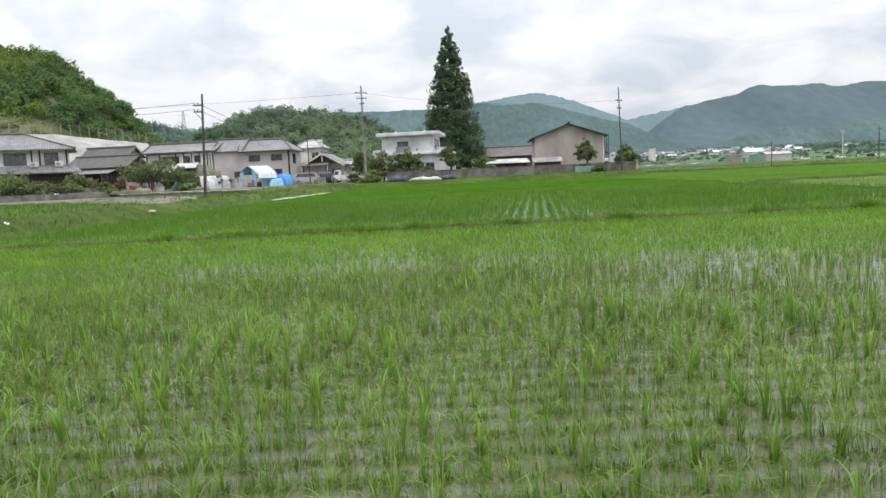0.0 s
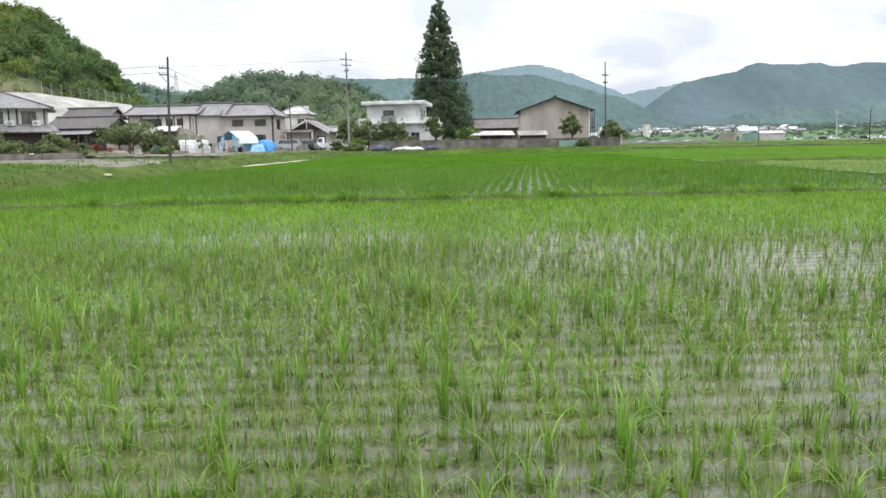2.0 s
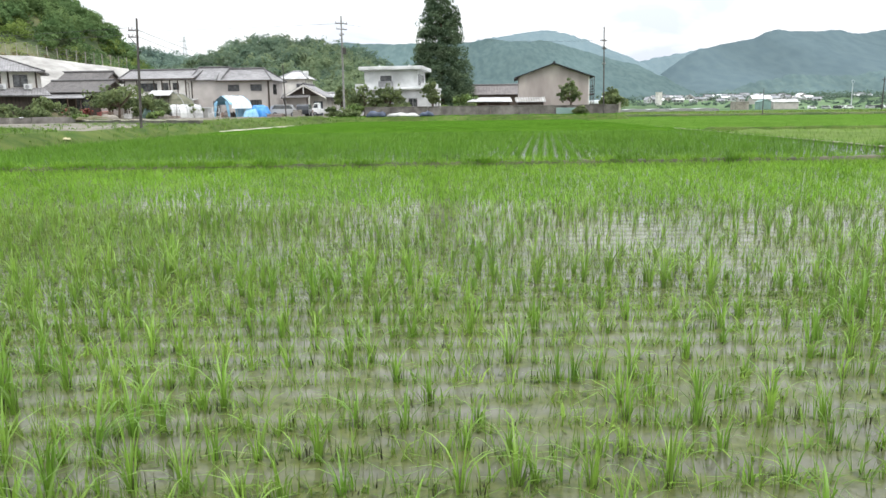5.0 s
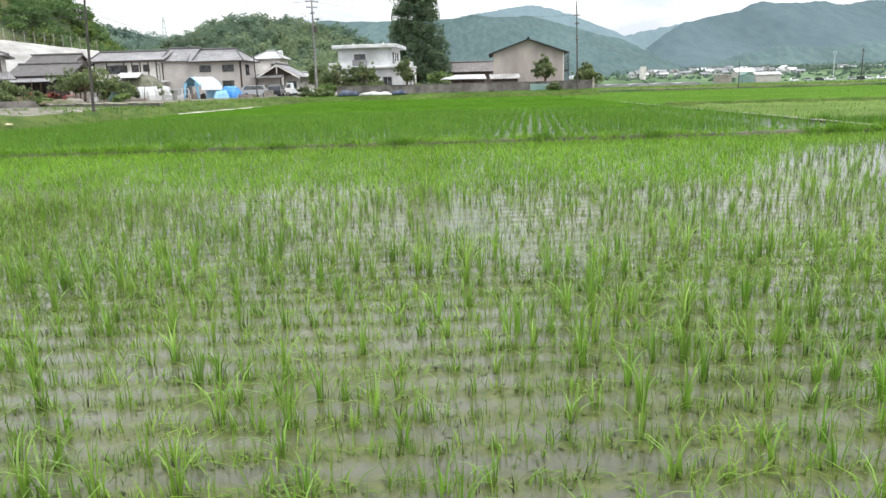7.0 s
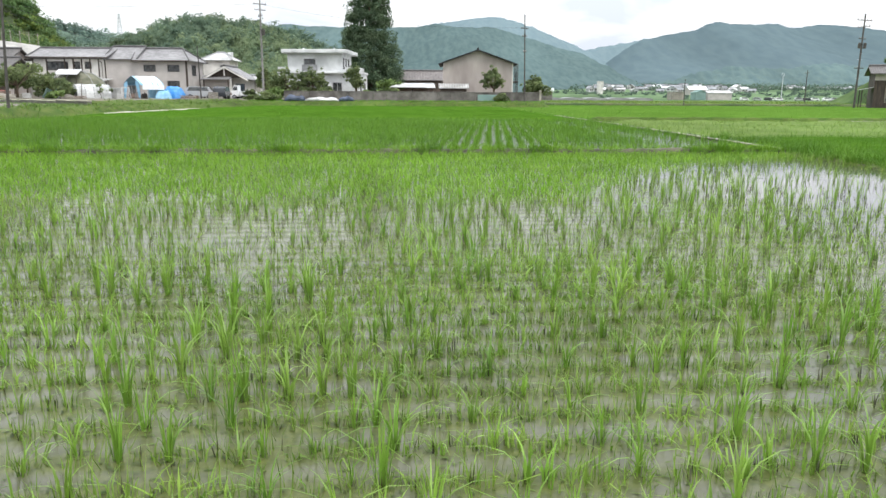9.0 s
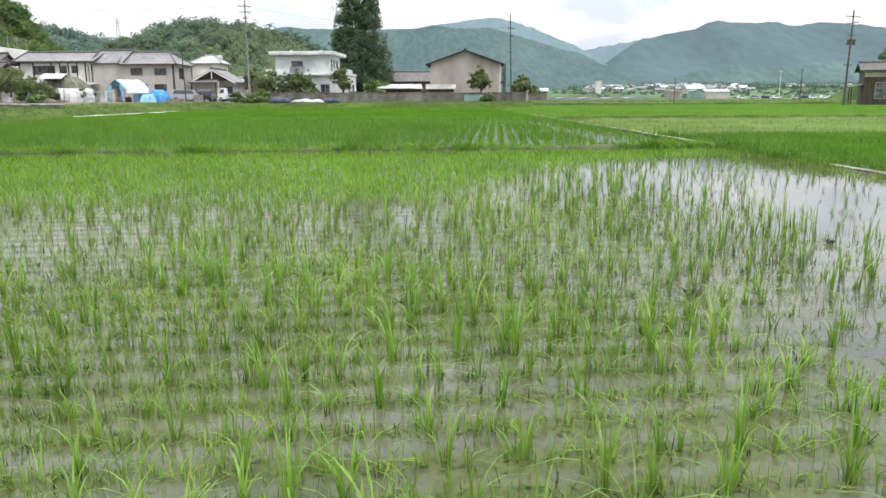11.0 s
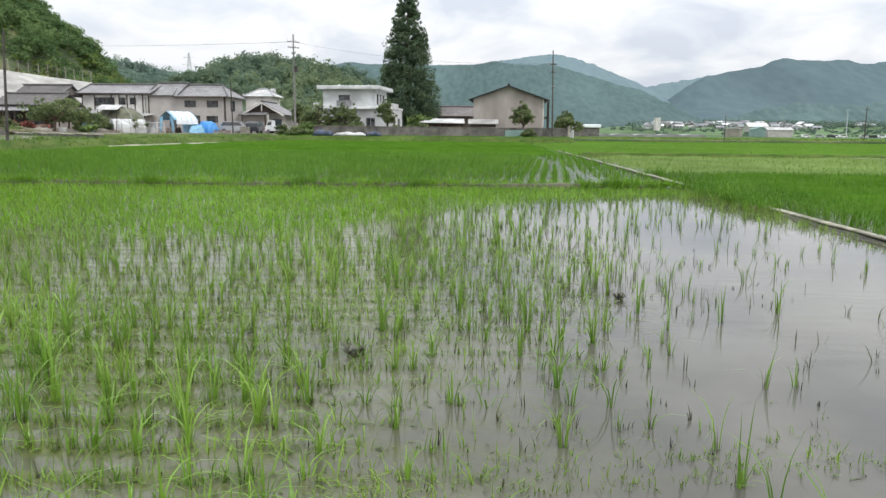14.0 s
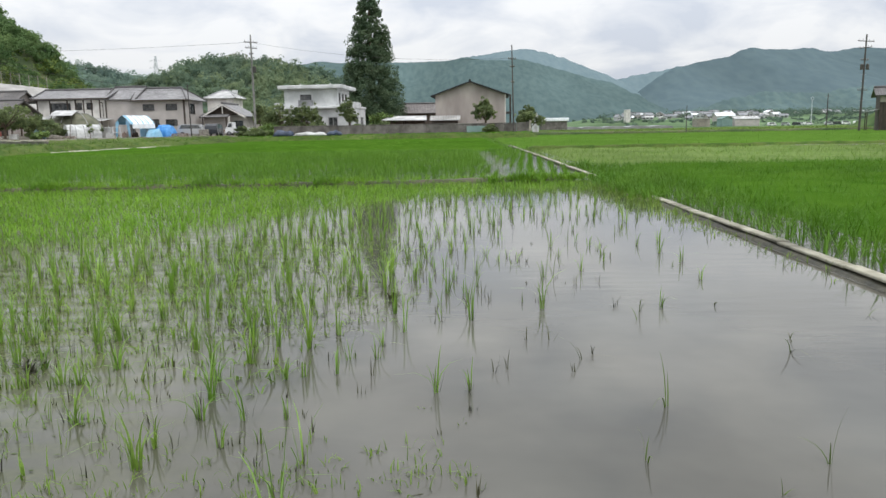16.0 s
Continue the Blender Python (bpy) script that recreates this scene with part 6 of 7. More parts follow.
def pylon():
    p = thing("power_pylon", pose(-250, 600, 18), "grey lattice power pylon on the far ridge", "pylon")
    h = 46
    corners = lambda z: [((3.4 - 2.9 * z / h) * sx, (3.4 - 2.9 * z / h) * sy, z) for sx, sy in ((-1, -1), (1, -1), (1, 1), (-1, 1))]
    levels = [0, 8, 15, 21, 26, 30.5, 34.5, 38, 41, 44, h]
    for k in range(4):
        part("leg", path_tube(bmesh.new(), [corners(z)[k] for z in levels], 0.15, 4), M_lattice, p)
    bm = bmesh.new()
    for z0, z1 in zip(levels, levels[1:]):
        a, b = corners(z0), corners(z1)
        for k in range(4):
            tube(bm, a[k], b[(k + 1) % 4], 0.07, 0.07, 4)
            tube(bm, a[(k + 1) % 4], b[k], 0.07, 0.07, 4)
    part("bracing", bm, M_lattice, p)
    for z, w in ((30.5, 6.5), (36.5, 5.8), (42, 5.0)):
        part("arm", path_tube(bmesh.new(), [(-w, 0, z), (0, 0, z + 1.2), (w, 0, z), (-w, 0, z)], 0.12, 4), M_lattice, p)


pylon()


# ---------- yard things ----------
def yard_wall():
    w = thing("yard_wall", pose(0, 89, 0.6), "weathered grey block wall round the yard", "wall", kind="structure")
    n, step = 20, 1.56
    me = finish("wall_panel", bx(-step / 2 + 0.012, step / 2 - 0.012, -0.08, 0.08, -0.1, 1.18, bevel=0.012), M_block)
    cope = finish("coping", bx(-step / 2 + 0.006, step / 2 - 0.006, -0.12, 0.12, 1.18, 1.27, bevel=0.015), M_block)
    for k in range(n):
        for mesh, nm in ((me, "wall_panel"), (cope, "coping")):
            ob = new(nm, mesh)
            ob.parent = w
            ob.matrix_local = pose(-23.0 + step * (k + 0.5), random.uniform(-0.02, 0.02), random.uniform(-0.02, 0.02) + 0.06 * (1 - k / n))
    part("green_panel", bx(0.6, 2.9, -0.2, -0.12, 0.15, 0.95, bevel=0.02), M_teal, w, "faded green net panel")
    part("end_post", bx(8.15, 8.4, -0.15, 0.15, -0.1, 1.5, bevel=0.02), M_conc, w)


yard_wall()


def lumpy(name, x, y, z, sx, sy, sz, material, label, category, seed, rz=0, amp=0.16, pitched=False):
    """A covered heap: a cloth drawn over uneven things, down to the ground."""
    bm = bmesh.new()
    nx, ny = 14, 10
    grid = []
    for j in range(ny + 1):
        row = []
        for i in range(nx + 1):
            u, v = i / nx * 2 - 1, j / ny * 2 - 1
            e = max(abs(u), abs(v))
            h = (1 - e ** 5) * (0.78 + 0.5 * noise.noise(Vector((u * 1.9, v * 1.9, seed)))) if e < 1 else 0
            k = 1 + amp * noise.noise(Vector((u * 4, v * 4, seed + 5)))
            if pitched:
                h = min(1.0, (1 - e) / 0.3) ** 0.75 * (0.72 + 0.28 * (1 - abs(v)) + 0.16 * noise.noise(Vector((u * 2.3, v * 2.3, seed))))
                k = 1 + 0.07 * e * math.sin(9 * math.atan2(v, u) + seed)
            row.append(bm.verts.new((u * sx / 2 * k, v * sy / 2 * k, max(0, h) * sz)))
        grid.append(row)
    for j in range(ny):
        for i in range(nx):
            bm.faces.new((grid[j][i], grid[j][i + 1], grid[j + 1][i + 1], grid[j + 1][i]))
    edge = [grid[0][i] for i in range(nx)] + [grid[j][nx] for j in range(ny)] + [grid[ny][i] for i in range(nx, 0, -1)] + [grid[j][0] for j in range(ny, 0, -1)]
    bm.faces.new(edge)
    return solid(name, bm, material, label, category, m=pose(x, y, z, 0, 0, rz), smooth=not pitched)


lumpy("tarpaulin_cover", -21.2, 86.6, 0.72, 2.4, 1.1, 0.78, M_navy, "long stack under a dark blue tarpaulin below the wall", "tarpaulin", 1.0)
lumpy("tarpaulin_cover", -18.0, 86.7, 0.72, 4.2, 1.0, 0.48, M_tin, "long stack under a pale tarpaulin below the wall", "tarpaulin", 2.0)
lumpy("tarpaulin_cover", -15.1, 86.6, 0.72, 1.8, 1.0, 0.62, M_navy, "short stack under a dark blue tarpaulin below the wall", "tarpaulin", 3.0)
lumpy("tarpaulin_heap", -35.9, 84.4, 0.86, 1.7, 1.2, 0.95, M_sky_tarp, "light blue tarpaulin over a heap", "tarpaulin", 4.0, 10, pitched=True)
lumpy("tarpaulin_cover", -35.45, 86.6, 0.86, 2.4, 1.8, 1.45, M_blue, "bright blue tarpaulin covering a machine", "tarpaulin", 6.0, -5, pitched=True)
lumpy("white_sheet", -26.5, 18.5, 0.3, 0.2, 0.24, 0.2, M_white_tarp, "white plastic sheet lying on the verge", "sheet", 7.0, 20)
lumpy("cream_sheet", -26.1, 27.9, 0.28, 0.28, 0.22, 0.1, M_cream, "small cream plastic sheet lying on the verge", "sheet", 9.0, 50)
lumpy("pale_stone", -27.7, 36.2, 0.55, 0.75, 0.5, 0.2, M_conc, "pale flat stone at the foot of the pole", "stone", 8.0, 5)


lumpy("earth_mound", -52.5, 73.5, 0.9, 5.5, 2.2, 0.75, M_mud, "brown earth mound in the garden", "mound", 31.0, 25)
lumpy("earth_mound", -47.0, 69.0, 0.85, 3.2, 1.6, 0.45, M_mud, "low earth mound beside the lane", "mound", 32.0, 30)
lumpy("white_sheet", -55.2, 70.8, 1.0, 2.2, 0.9, 0.3, M_white_tarp, "white plastic sheet lying in the garden", "sheet", 33.0, 15)
lumpy("stone_heap", -45.6, 69.6, 0.85, 1.8, 0.9, 0.6, M_conc, "heap of pale stones beside a tree", "stones", 34.0, 10)
lumpy("stone_heap", -42.0, 74.0, 0.85, 1.4, 0.8, 0.55, M_conc, "heap of pale stones in the yard", "stones", 35.0, 40)
lumpy("net_bundle", -44.0, 75.0, 0.85, 1.5, 1.0, 1.2, M_teal, "faded green net rolled over a frame", "net", 36.0, 5)


def stake(x, y, h, tilt):
    z = ground_height(x, y).item()
    solid("garden_stake", tube(bmesh.new(), (0, 0, -0.2), (0, 0, h), 0.035, 0.03, 6), M_bark, "weathered wooden garden stake in the earth", "stake", "garden stakes", m=pose(x, y, z, tilt, -tilt * 0.6, 0))


for x, y, h, tilt in ((-50.2, 70.6, 2.6, 2), (-51.4, 73.9, 1.8, -4), (-48.8, 72.2, 1.6, 5), (-46.4, 71.0, 1.9, -3), (-53.9, 71.6, 1.5, 3), (-41.6, 76.4, 1.7, -5), (-40.5, 78.6, 1.5, 4), (-57.0, 69.4, 1.6, -2)):
    stake(x, y, h, tilt)


def tent():
    t = thing("carport_tent", pose(-38.0, 84.2, 0.86, 0, 0, 58), "blue and white carport tent with an open front", "tent")
    L, W, e, r = 3.2, 2.9, 1.55, 2.55
    arc = [(-W / 2, e), (-W / 2 * 0.9, e + 0.22), (-W / 2 * 0.5, r - 0.36), (0, r), (W / 2 * 0.5, r - 0.36), (W / 2 * 0.9, e + 0.22), (W / 2, e)]

    def strip(pts, x0, x1, material, name, label=""):
        bm = bmesh.new()
        outer = [(y, z) for y, z in pts]
        inner = [(y * 0.985, z - 0.03) for y, z in reversed(pts)]
        prism(bm, outer + inner, x0, x1, axis="x")
        part(name, bm, material, t, label)

    for k in range(4):
        x = -L / 2 + 0.45 + k * (L - 0.45) / 4
        strip(arc[:4], x, x + (L - 0.45) / 4 - 0.16, M_white_tarp, "roof_sheet", "white roof sheet")
        strip(arc[:4], x + (L - 0.45) / 4 - 0.16, x + (L - 0.45) / 4, M_sky_tarp, "stripe", "pale blue stripe of the roof")
    strip(arc[3:], -L / 2, L / 2, M_sky_tarp, "side_sheet", "light blue side sheet")
    strip(arc[:4], -L / 2, -L / 2 + 0.45, M_sky_tarp, "front_band", "light blue front band")
    for k in range(4):
        x = -L / 2 + k * L / 3
        part("hoop", path_tube(bmesh.new(), [(x, y, z + 0.01) for y, z in [(-W / 2, 0), *arc, (W / 2, 0)]], 0.03, 6), M_steel, t)
    part("side_skirt", bx(-L / 2 + 0.3, L / 2, -W / 2 - 0.03, -W / 2 + 0.01, 1.05, e), M_white_tarp, t, "white side sheet")
    part("back_sheet", prism(bmesh.new(), [(-W / 2, 0.1), *arc, (W / 2, 0.1)], L / 2 - 0.04, L / 2 - 0.01, axis="x"), M_sky_tarp, t, "light blue back sheet")
    for s in (-1, 1):
        part("front_curtain", prism(bmesh.new(), [(s * W * 0.5, 0.1), (s * W * 0.4, 0.1), (s * W * 0.22, e + 0.45), (s * W * 0.44, e + 0.2)], -L / 2 - 0.02, -L / 2 + 0.01, axis="x"), M_sky_tarp, t, "drawn light blue front curtain")
    b = thing("storage_box", pose(-40.6, 82.4, 0.86, 0, 0, -10), "pale grey storage box beside the tent", "box")
    part("body", bx(-0.5, 0.5, -0.35, 0.35, 0, 1.15, bevel=0.03), M_tin, b)
    part("lid", bx(-0.53, 0.53, -0.38, 0.38, 1.15, 1.22, bevel=0.02), M_white, b)
    for i, (x, s) in enumerate(((-39.0, 0.55), (-38.5, 0.7), (-37.9, 0.6))):
        lumpy("stored_goods", x, 83.4 + 0.2 * i, 0.86, s, s, s * 1.3, (M_rust, M_brown, M_timber)[i], "brown sacks stored under the tent", "sack", 11.0 + i)


def tunnel():
    t = thing("hoop_house", pose(-42.4, 80.6, 0.86, 0, 0, 40), "small plastic-covered hoop house", "greenhouse")
    n = 10
    arc = [(-1.15 * math.cos(math.pi * k / n), 1.6 * math.sin(math.pi * k / n) ** 0.8) for k in range(n + 1)]
    bm = bmesh.new()
    xs = np.linspace(-1.75, 1.75, 12)
    rows = [[bm.verts.new((x, y * (1 + 0.02 * noise.noise(Vector((x * 3, y * 3, 0)))), z * (1 - 0.04 * abs(math.sin(x * 2.7))))) for y, z in arc] for x in xs]
    for r, s in zip(rows, rows[1:]):
        for k in range(n):
            bm.faces.new((r[k], r[k + 1], s[k + 1], s[k]))
    bm.faces.new(rows[0])
    bm.faces.new(rows[-1][::-1])
    part("cover", bm, M_sheet, t, "cloudy clear plastic cover", smooth=False)
    for x in np.linspace(-1.75, 1.75, 5):
        part("hoop", path_tube(bmesh.new(), [(x, y * 1.01, z * 1.01) for y, z in arc], 0.025, 5), M_steel, t)
    d = thing("net_dome", pose(-47.2, 88, 0.86), "olive shade net over a domed frame", "net house")
    bm = bmesh.new()
    m = 16
    rings = [[(math.cos(a) * 3.5 * math.cos(b), math.sin(a) * 2.2 * math.cos(b), 3.2 * math.sin(b) ** 0.75) for a in np.linspace(0, math.tau, m, endpoint=False)] for b in (0.0, 0.35, 0.7, 1.05, 1.35)]
    vs = [[bm.verts.new((x * (1 + 0.05 * noise.noise(Vector((x, y, z)))), y, z + 0.12 * noise.noise(Vector((x * 1.5, y * 1.5, z))))) for x, y, z in r] for r in rings]
    tip = bm.verts.new((0, 0, 3.25))
    for r, s in zip(vs, vs[1:]):
        for k in range(m):
            bm.faces.new((r[k], r[(k + 1) % m], s[(k + 1) % m], s[k]))
    for k in range(m):
        bm.faces.new((vs[-1][k], vs[-1][(k + 1) % m], tip))
    part("net", bm, M_net, d)
    for a in (0.3, 1.35, 2.4):
        part("hoop", path_tube(bmesh.new(), [(math.cos(a) * 3.45 * math.cos(b), math.sin(a) * 2.15 * math.cos(b), 3.28 * math.sin(b) ** 0.75) for b in np.linspace(0, math.pi, 16)], 0.03, 5), M_steel, d)


tent(), tunnel()


def car(x, y, z, rz, material, label, kind="van"):
    c = thing("parked_car" if kind == "van" else "pickup_truck", pose(x, y, z, 0, 0, rz), label, "car" if kind == "van" else "truck")
    bm = bmesh.new()
    if kind == "van":
        prism(bm, [(-1.7, 0.28), (1.7, 0.28), (1.72, 0.75), (1.45, 0.92), (1.0, 1.45), (-1.2, 1.5), (-1.62, 1.25), (-1.72, 0.8)], -0.74, 0.74)
    else:
        prism(bm, [(0.55, 0.3), (1.65, 0.3), (1.68, 0.8), (1.4, 1.05), (1.15, 1.72), (0.6, 1.76)], -0.7, 0.7)
        box(bm, -1.65, 0.5, -0.68, 0.68, 0.42, 0.66)
        for a in ((-1.65, 0.5, -0.7, -0.64), (-1.65, 0.5, 0.64, 0.7), (-1.68, -1.62, -0.7, 0.7)):
            box(bm, *a, 0.66, 0.98)
    bmesh.ops.bevel(bm, geom=bm.edges[:], offset=0.035, segments=2, affect="EDGES")
    body = part("body", bm, material, c)
    if kind == "van":
        for s in (-1, 1):
            part("side_window", prism(bmesh.new(), [(-1.45, 0.95), (1.1, 0.95), (0.85, 1.38), (-1.2, 1.4)], s * 0.742, s * 0.752), M_glass, body)
        part("windscreen", prism(bmesh.new(), [(1.12, 1.38), (1.46, 0.96), (1.48, 0.98), (1.14, 1.4)], -0.62, 0.62), M_glass, body)
    else:
        for s in (-1, 1):
            part("side_window", prism(bmesh.new(), [(0.7, 1.1), (1.32, 1.1), (1.1, 1.6), (0.7, 1.62)], s * 0.705, s * 0.715), M_glass, body)
    for s in (-1, 1):
        part("headlight", bx(1.69, 1.73, s * 0.5 - 0.14, s * 0.5 + 0.14, 0.58, 0.76, bevel=0.01), M_white, body)
        for wx in (-1.1, 1.1):
            w = part("wheel", tube(bmesh.new(), (wx, s * 0.62, 0.28), (wx, s * 0.77, 0.28), 0.28, 0.28, 16), M_black, c)
            part("rim", tube(bmesh.new(), (wx, s * 0.765, 0.28), (wx, s * 0.785, 0.28), 0.17, 0.15, 12), M_steel, w)
    return c


car(-33.2, 89.5, 0.88, 8, M_car_silver, "silver compact car parked before the long house")
car(-31.0, 90.8, 0.88, 95, M_car_dark, "dark compact car parked beside a pole")
car(-29.8, 97.0, 0.88, 180, M_car_white, "white small pickup truck by the house", "truck")


def clutter():
    """Small things along the yards."""
    def crate(x, y, s, h, material, label, rz):
        c = thing("crate", pose(x, y, ground_height(x, y).item() - 0.01, 0, 0, rz), label, "crate", "crates in the yard")
        for k in range(4):
            part("slat", bx(-s / 2, s / 2, -s / 2, s / 2, k * h / 4 + 0.01, (k + 1) * h / 4 - 0.01, bevel=0.01), material, c)
    for x, y, s, h, mt, lb in ((-46.2, 70.5, 0.8, 0.6, M_rust, "rusty brown crate in the yard"), (-44.6, 71.5, 0.7, 0.5, M_tin, "pale crate in the yard"), (-48.0, 73.0, 0.9, 0.5, M_red, "red crate in the yard"),
                               (-38.9, 79.6, 0.6, 0.5, M_tin, "pale crate in the yard"), (-30.9, 86.8, 0.9, 0.8, M_conc, "grey crate in the yard"), (-27.8, 99.0, 1.6, 0.9, M_white, "white crate in the yard")):
        crate(x, y, s, h, mt, lb, random.uniform(-20, 20))
    f = thing("red_tiller", pose(-49.5, 76.2, 0.88, 0, 0, 15), "red garden tiller standing in the yard", "tiller")
    part("engine", bx(-0.5, 0.5, -0.3, 0.3, 0.35, 0.85, bevel=0.06), M_red, f)
    part("handle", path_tube(bmesh.new(), [(-0.4, 0, 0.7), (-1.1, 0, 1.1), (-1.4, 0, 1.1)], 0.03), M_black, f)
    for s in (-0.32, 0.32):
        part("wheel", tube(bmesh.new(), (0, s - 0.06, 0.28), (0, s + 0.06, 0.28), 0.28, 0.28, 14), M_black, f)
    g = thing("rusty_cart", pose(-31.2, 92.8, 0.88, 0, 0, -10), "rusty brown hand cart beside the lane", "cart")
    part("tray", bx(-0.8, 0.8, -0.4, 0.4, 0.45, 0.8, bevel=0.03), M_rust, g)
    for s in (-0.42, 0.42):
        part("wheel", tube(bmesh.new(), (0.2, s - 0.04, 0.32), (0.2, s + 0.04, 0.32), 0.32, 0.32, 14), M_black, g)
    part("handle", path_tube(bmesh.new(), [(-0.7, 0, 0.75), (-1.3, 0, 0.95), (-1.5, 0, 0.95)], 0.025), M_steel, g)
    # pale strip across the fields
    e = thing("far_edging", pose(0, 38.2, 0), "thin pale concrete strip between far paddies", "edging", kind="structure")
    me = finish("strip_slab", bx(-1.45, 1.45, -0.08, 0.08, -0.1, 0.10, bevel=0.02), M_conc)
    for k in range(12):
        ob = new("strip_slab", me)
        ob.parent = e
        ob.matrix_local = pose(17.6 + 2.94 * k, random.uniform(-0.03, 0.03), random.uniform(-0.02, 0.02))
    # stone edge of the yards and the concrete strip beside the field
    e = thing("yard_edge", pose(0, 0, 0), "low weathered pale stone edge of the yards", "edging", kind="structure")
    # Dark face stones under pale caps: shaded side and lit top by colour.
    me = finish("edge_stone", bx(-0.98, 0.98, -0.15, 0.15, -0.3, 0.11, bevel=0.02), M_block)
    cap = finish("cap_stone", bx(-0.97, 0.97, -0.19, 0.19, 0.11, 0.17, bevel=0.015), M_cap)
    for k in range(30):
        m = pose(-29.0 - 1.42 * k, 49.6 + 1.42 * k, 0.73 + random.uniform(-0.03, 0.03), 0, 0, 135 + random.uniform(-1.5, 1.5))
        for mesh, nm in ((me, "edge_stone"), (cap, "cap_stone")):
            ob = new(nm, mesh)
            ob.parent = e
            ob.matrix_local = m
    e = thing("field_edging", pose(0, 0, 0), "pale concrete strip between field and verge", "edging", kind="structure")
    me = finish("strip_slab", bx(-0.22, 0.22, -0.98, 0.98, -0.1, 0.08, bevel=0.02), M_cap)
    for k in range(9):
        ob = new("strip_slab", me)
        ob.parent = e
        ob.matrix_local = pose(-25.1, 45 + 2.0 * k, 0.12 + random.uniform(-0.02, 0.02), 0, 4, random.uniform(-1, 1))


clutter()


def folding_frame(x, y):
    """A white folding trestle left open beside the tent."""
    g = thing("trestle", pose(x, y, ground_height(x, y).item() - 0.02, 0, 0, 35), "white folding trestle standing open beside the tent", "trestle")
    for sx in (-0.42, 0.42):
        for sy in (-0.45, 0.45):
            part("leg", tube(bmesh.new(), (sx, sy, 0), (sx * 0.9, sy * 0.12, 1.25), 0.035, 0.035, 6), M_white, g)
    for z, sy in ((1.22, 0.0), (0.62, -0.26), (0.62, 0.26)):
        part("rail", tube(bmesh.new(), (-0.4, sy, z), (0.4, sy, z), 0.035, 0.035, 6), M_white, g)


def lean_to(x, y):
    """A pale tin roof on thin posts behind the netting."""
    g = thing("lean_to", pose(x, y, ground_height(x, y).item() - 0.02, 0, 0, 8), "small lean-to with a pale tin roof on thin posts", "lean-to")
    for sx in (-1.1, 1.1):
        for sy, h in ((-0.8, 2.5), (0.8, 3.0)):
            part("post", tube(bmesh.new(), (sx, sy, 0), (sx, sy, h), 0.05, 0.05, 6), M_timber, g)
    for k in range(5):
        part("roof_sheet", prism(bmesh.new(), [(-1.05, 2.45), (1.05, 3.1), (1.05, 3.13), (-1.05, 2.48)], -1.3 + 0.52 * k, -1.3 + 0.52 * k + 0.51, axis="x"), M_tin, g)


def board_stack(x, y, rz, n):
    g = thing("board_stack", pose(x, y, ground_height(x, y).item() - 0.02, 0, 0, rz), "stack of weathered brown boards in the yard", "boards", "board stacks in the yard")
    for k in range(n):
        part("board", bx(-1.1 + random.uniform(-0.15, 0.15), 1.1 + random.uniform(-0.15, 0.15), -0.14, 0.14, 0.05 * k + 0.001, 0.05 * k + 0.046, bevel=0.006), (M_bark, M_rust, M_brown)[k % 3], g)


folding_frame(-39.4, 82.4)
lean_to(-47.6, 86.5)
for x, y, rz, n in ((-50.6, 72.0, 20, 7), (-55.2, 74.6, -30, 9), (-42.8, 77.4, 40, 6), (-33.2, 85.2, -15, 8)):
    board_stack(x, y, rz, n)


def stone_lantern(x, y):
    p = thing("stone_lantern", pose(x, y, ground_height(x, y).item() - 0.02), "grey stone garden lantern", "lantern")
    part("base", bx(-0.28, 0.28, -0.28, 0.28, 0, 0.16, bevel=0.03), M_conc, p)
    part("shaft", tube(bmesh.new(), (0, 0, 0.16), (0, 0, 0.85), 0.13, 0.11, 10), M_conc, p)
    part("light_box", bx(-0.2, 0.2, -0.2, 0.2, 0.85, 1.2, bevel=0.03), M_conc, p)
    part("cap", tube(bmesh.new(), (0, 0, 1.2), (0, 0, 1.5), 0.4, 0.06, 6), M_conc, p)


stone_lantern(-54.3, 75.0)


def low_wall():
    w = thing("garden_wall", pose(-56, 66.2, 0, 0, 0, 20), "low grey block wall before the garden", "wall", kind="structure")
    me = finish("wall_panel", bx(-0.97, 0.97, -0.09, 0.09, -0.2, 0.6, bevel=0.015), M_block)
    for k in range(8):
        ob = new("wall_panel", me)
        ob.parent = w
        ob.matrix_local = pose(-7 + 1.98 * k, 0, ground_height(-56 + (-7 + 1.98 * k) * 0.94, 66.2 + (-7 + 1.98 * k) * 0.34).item() + 0.02 * math.sin(k * 2.3))


low_wall()


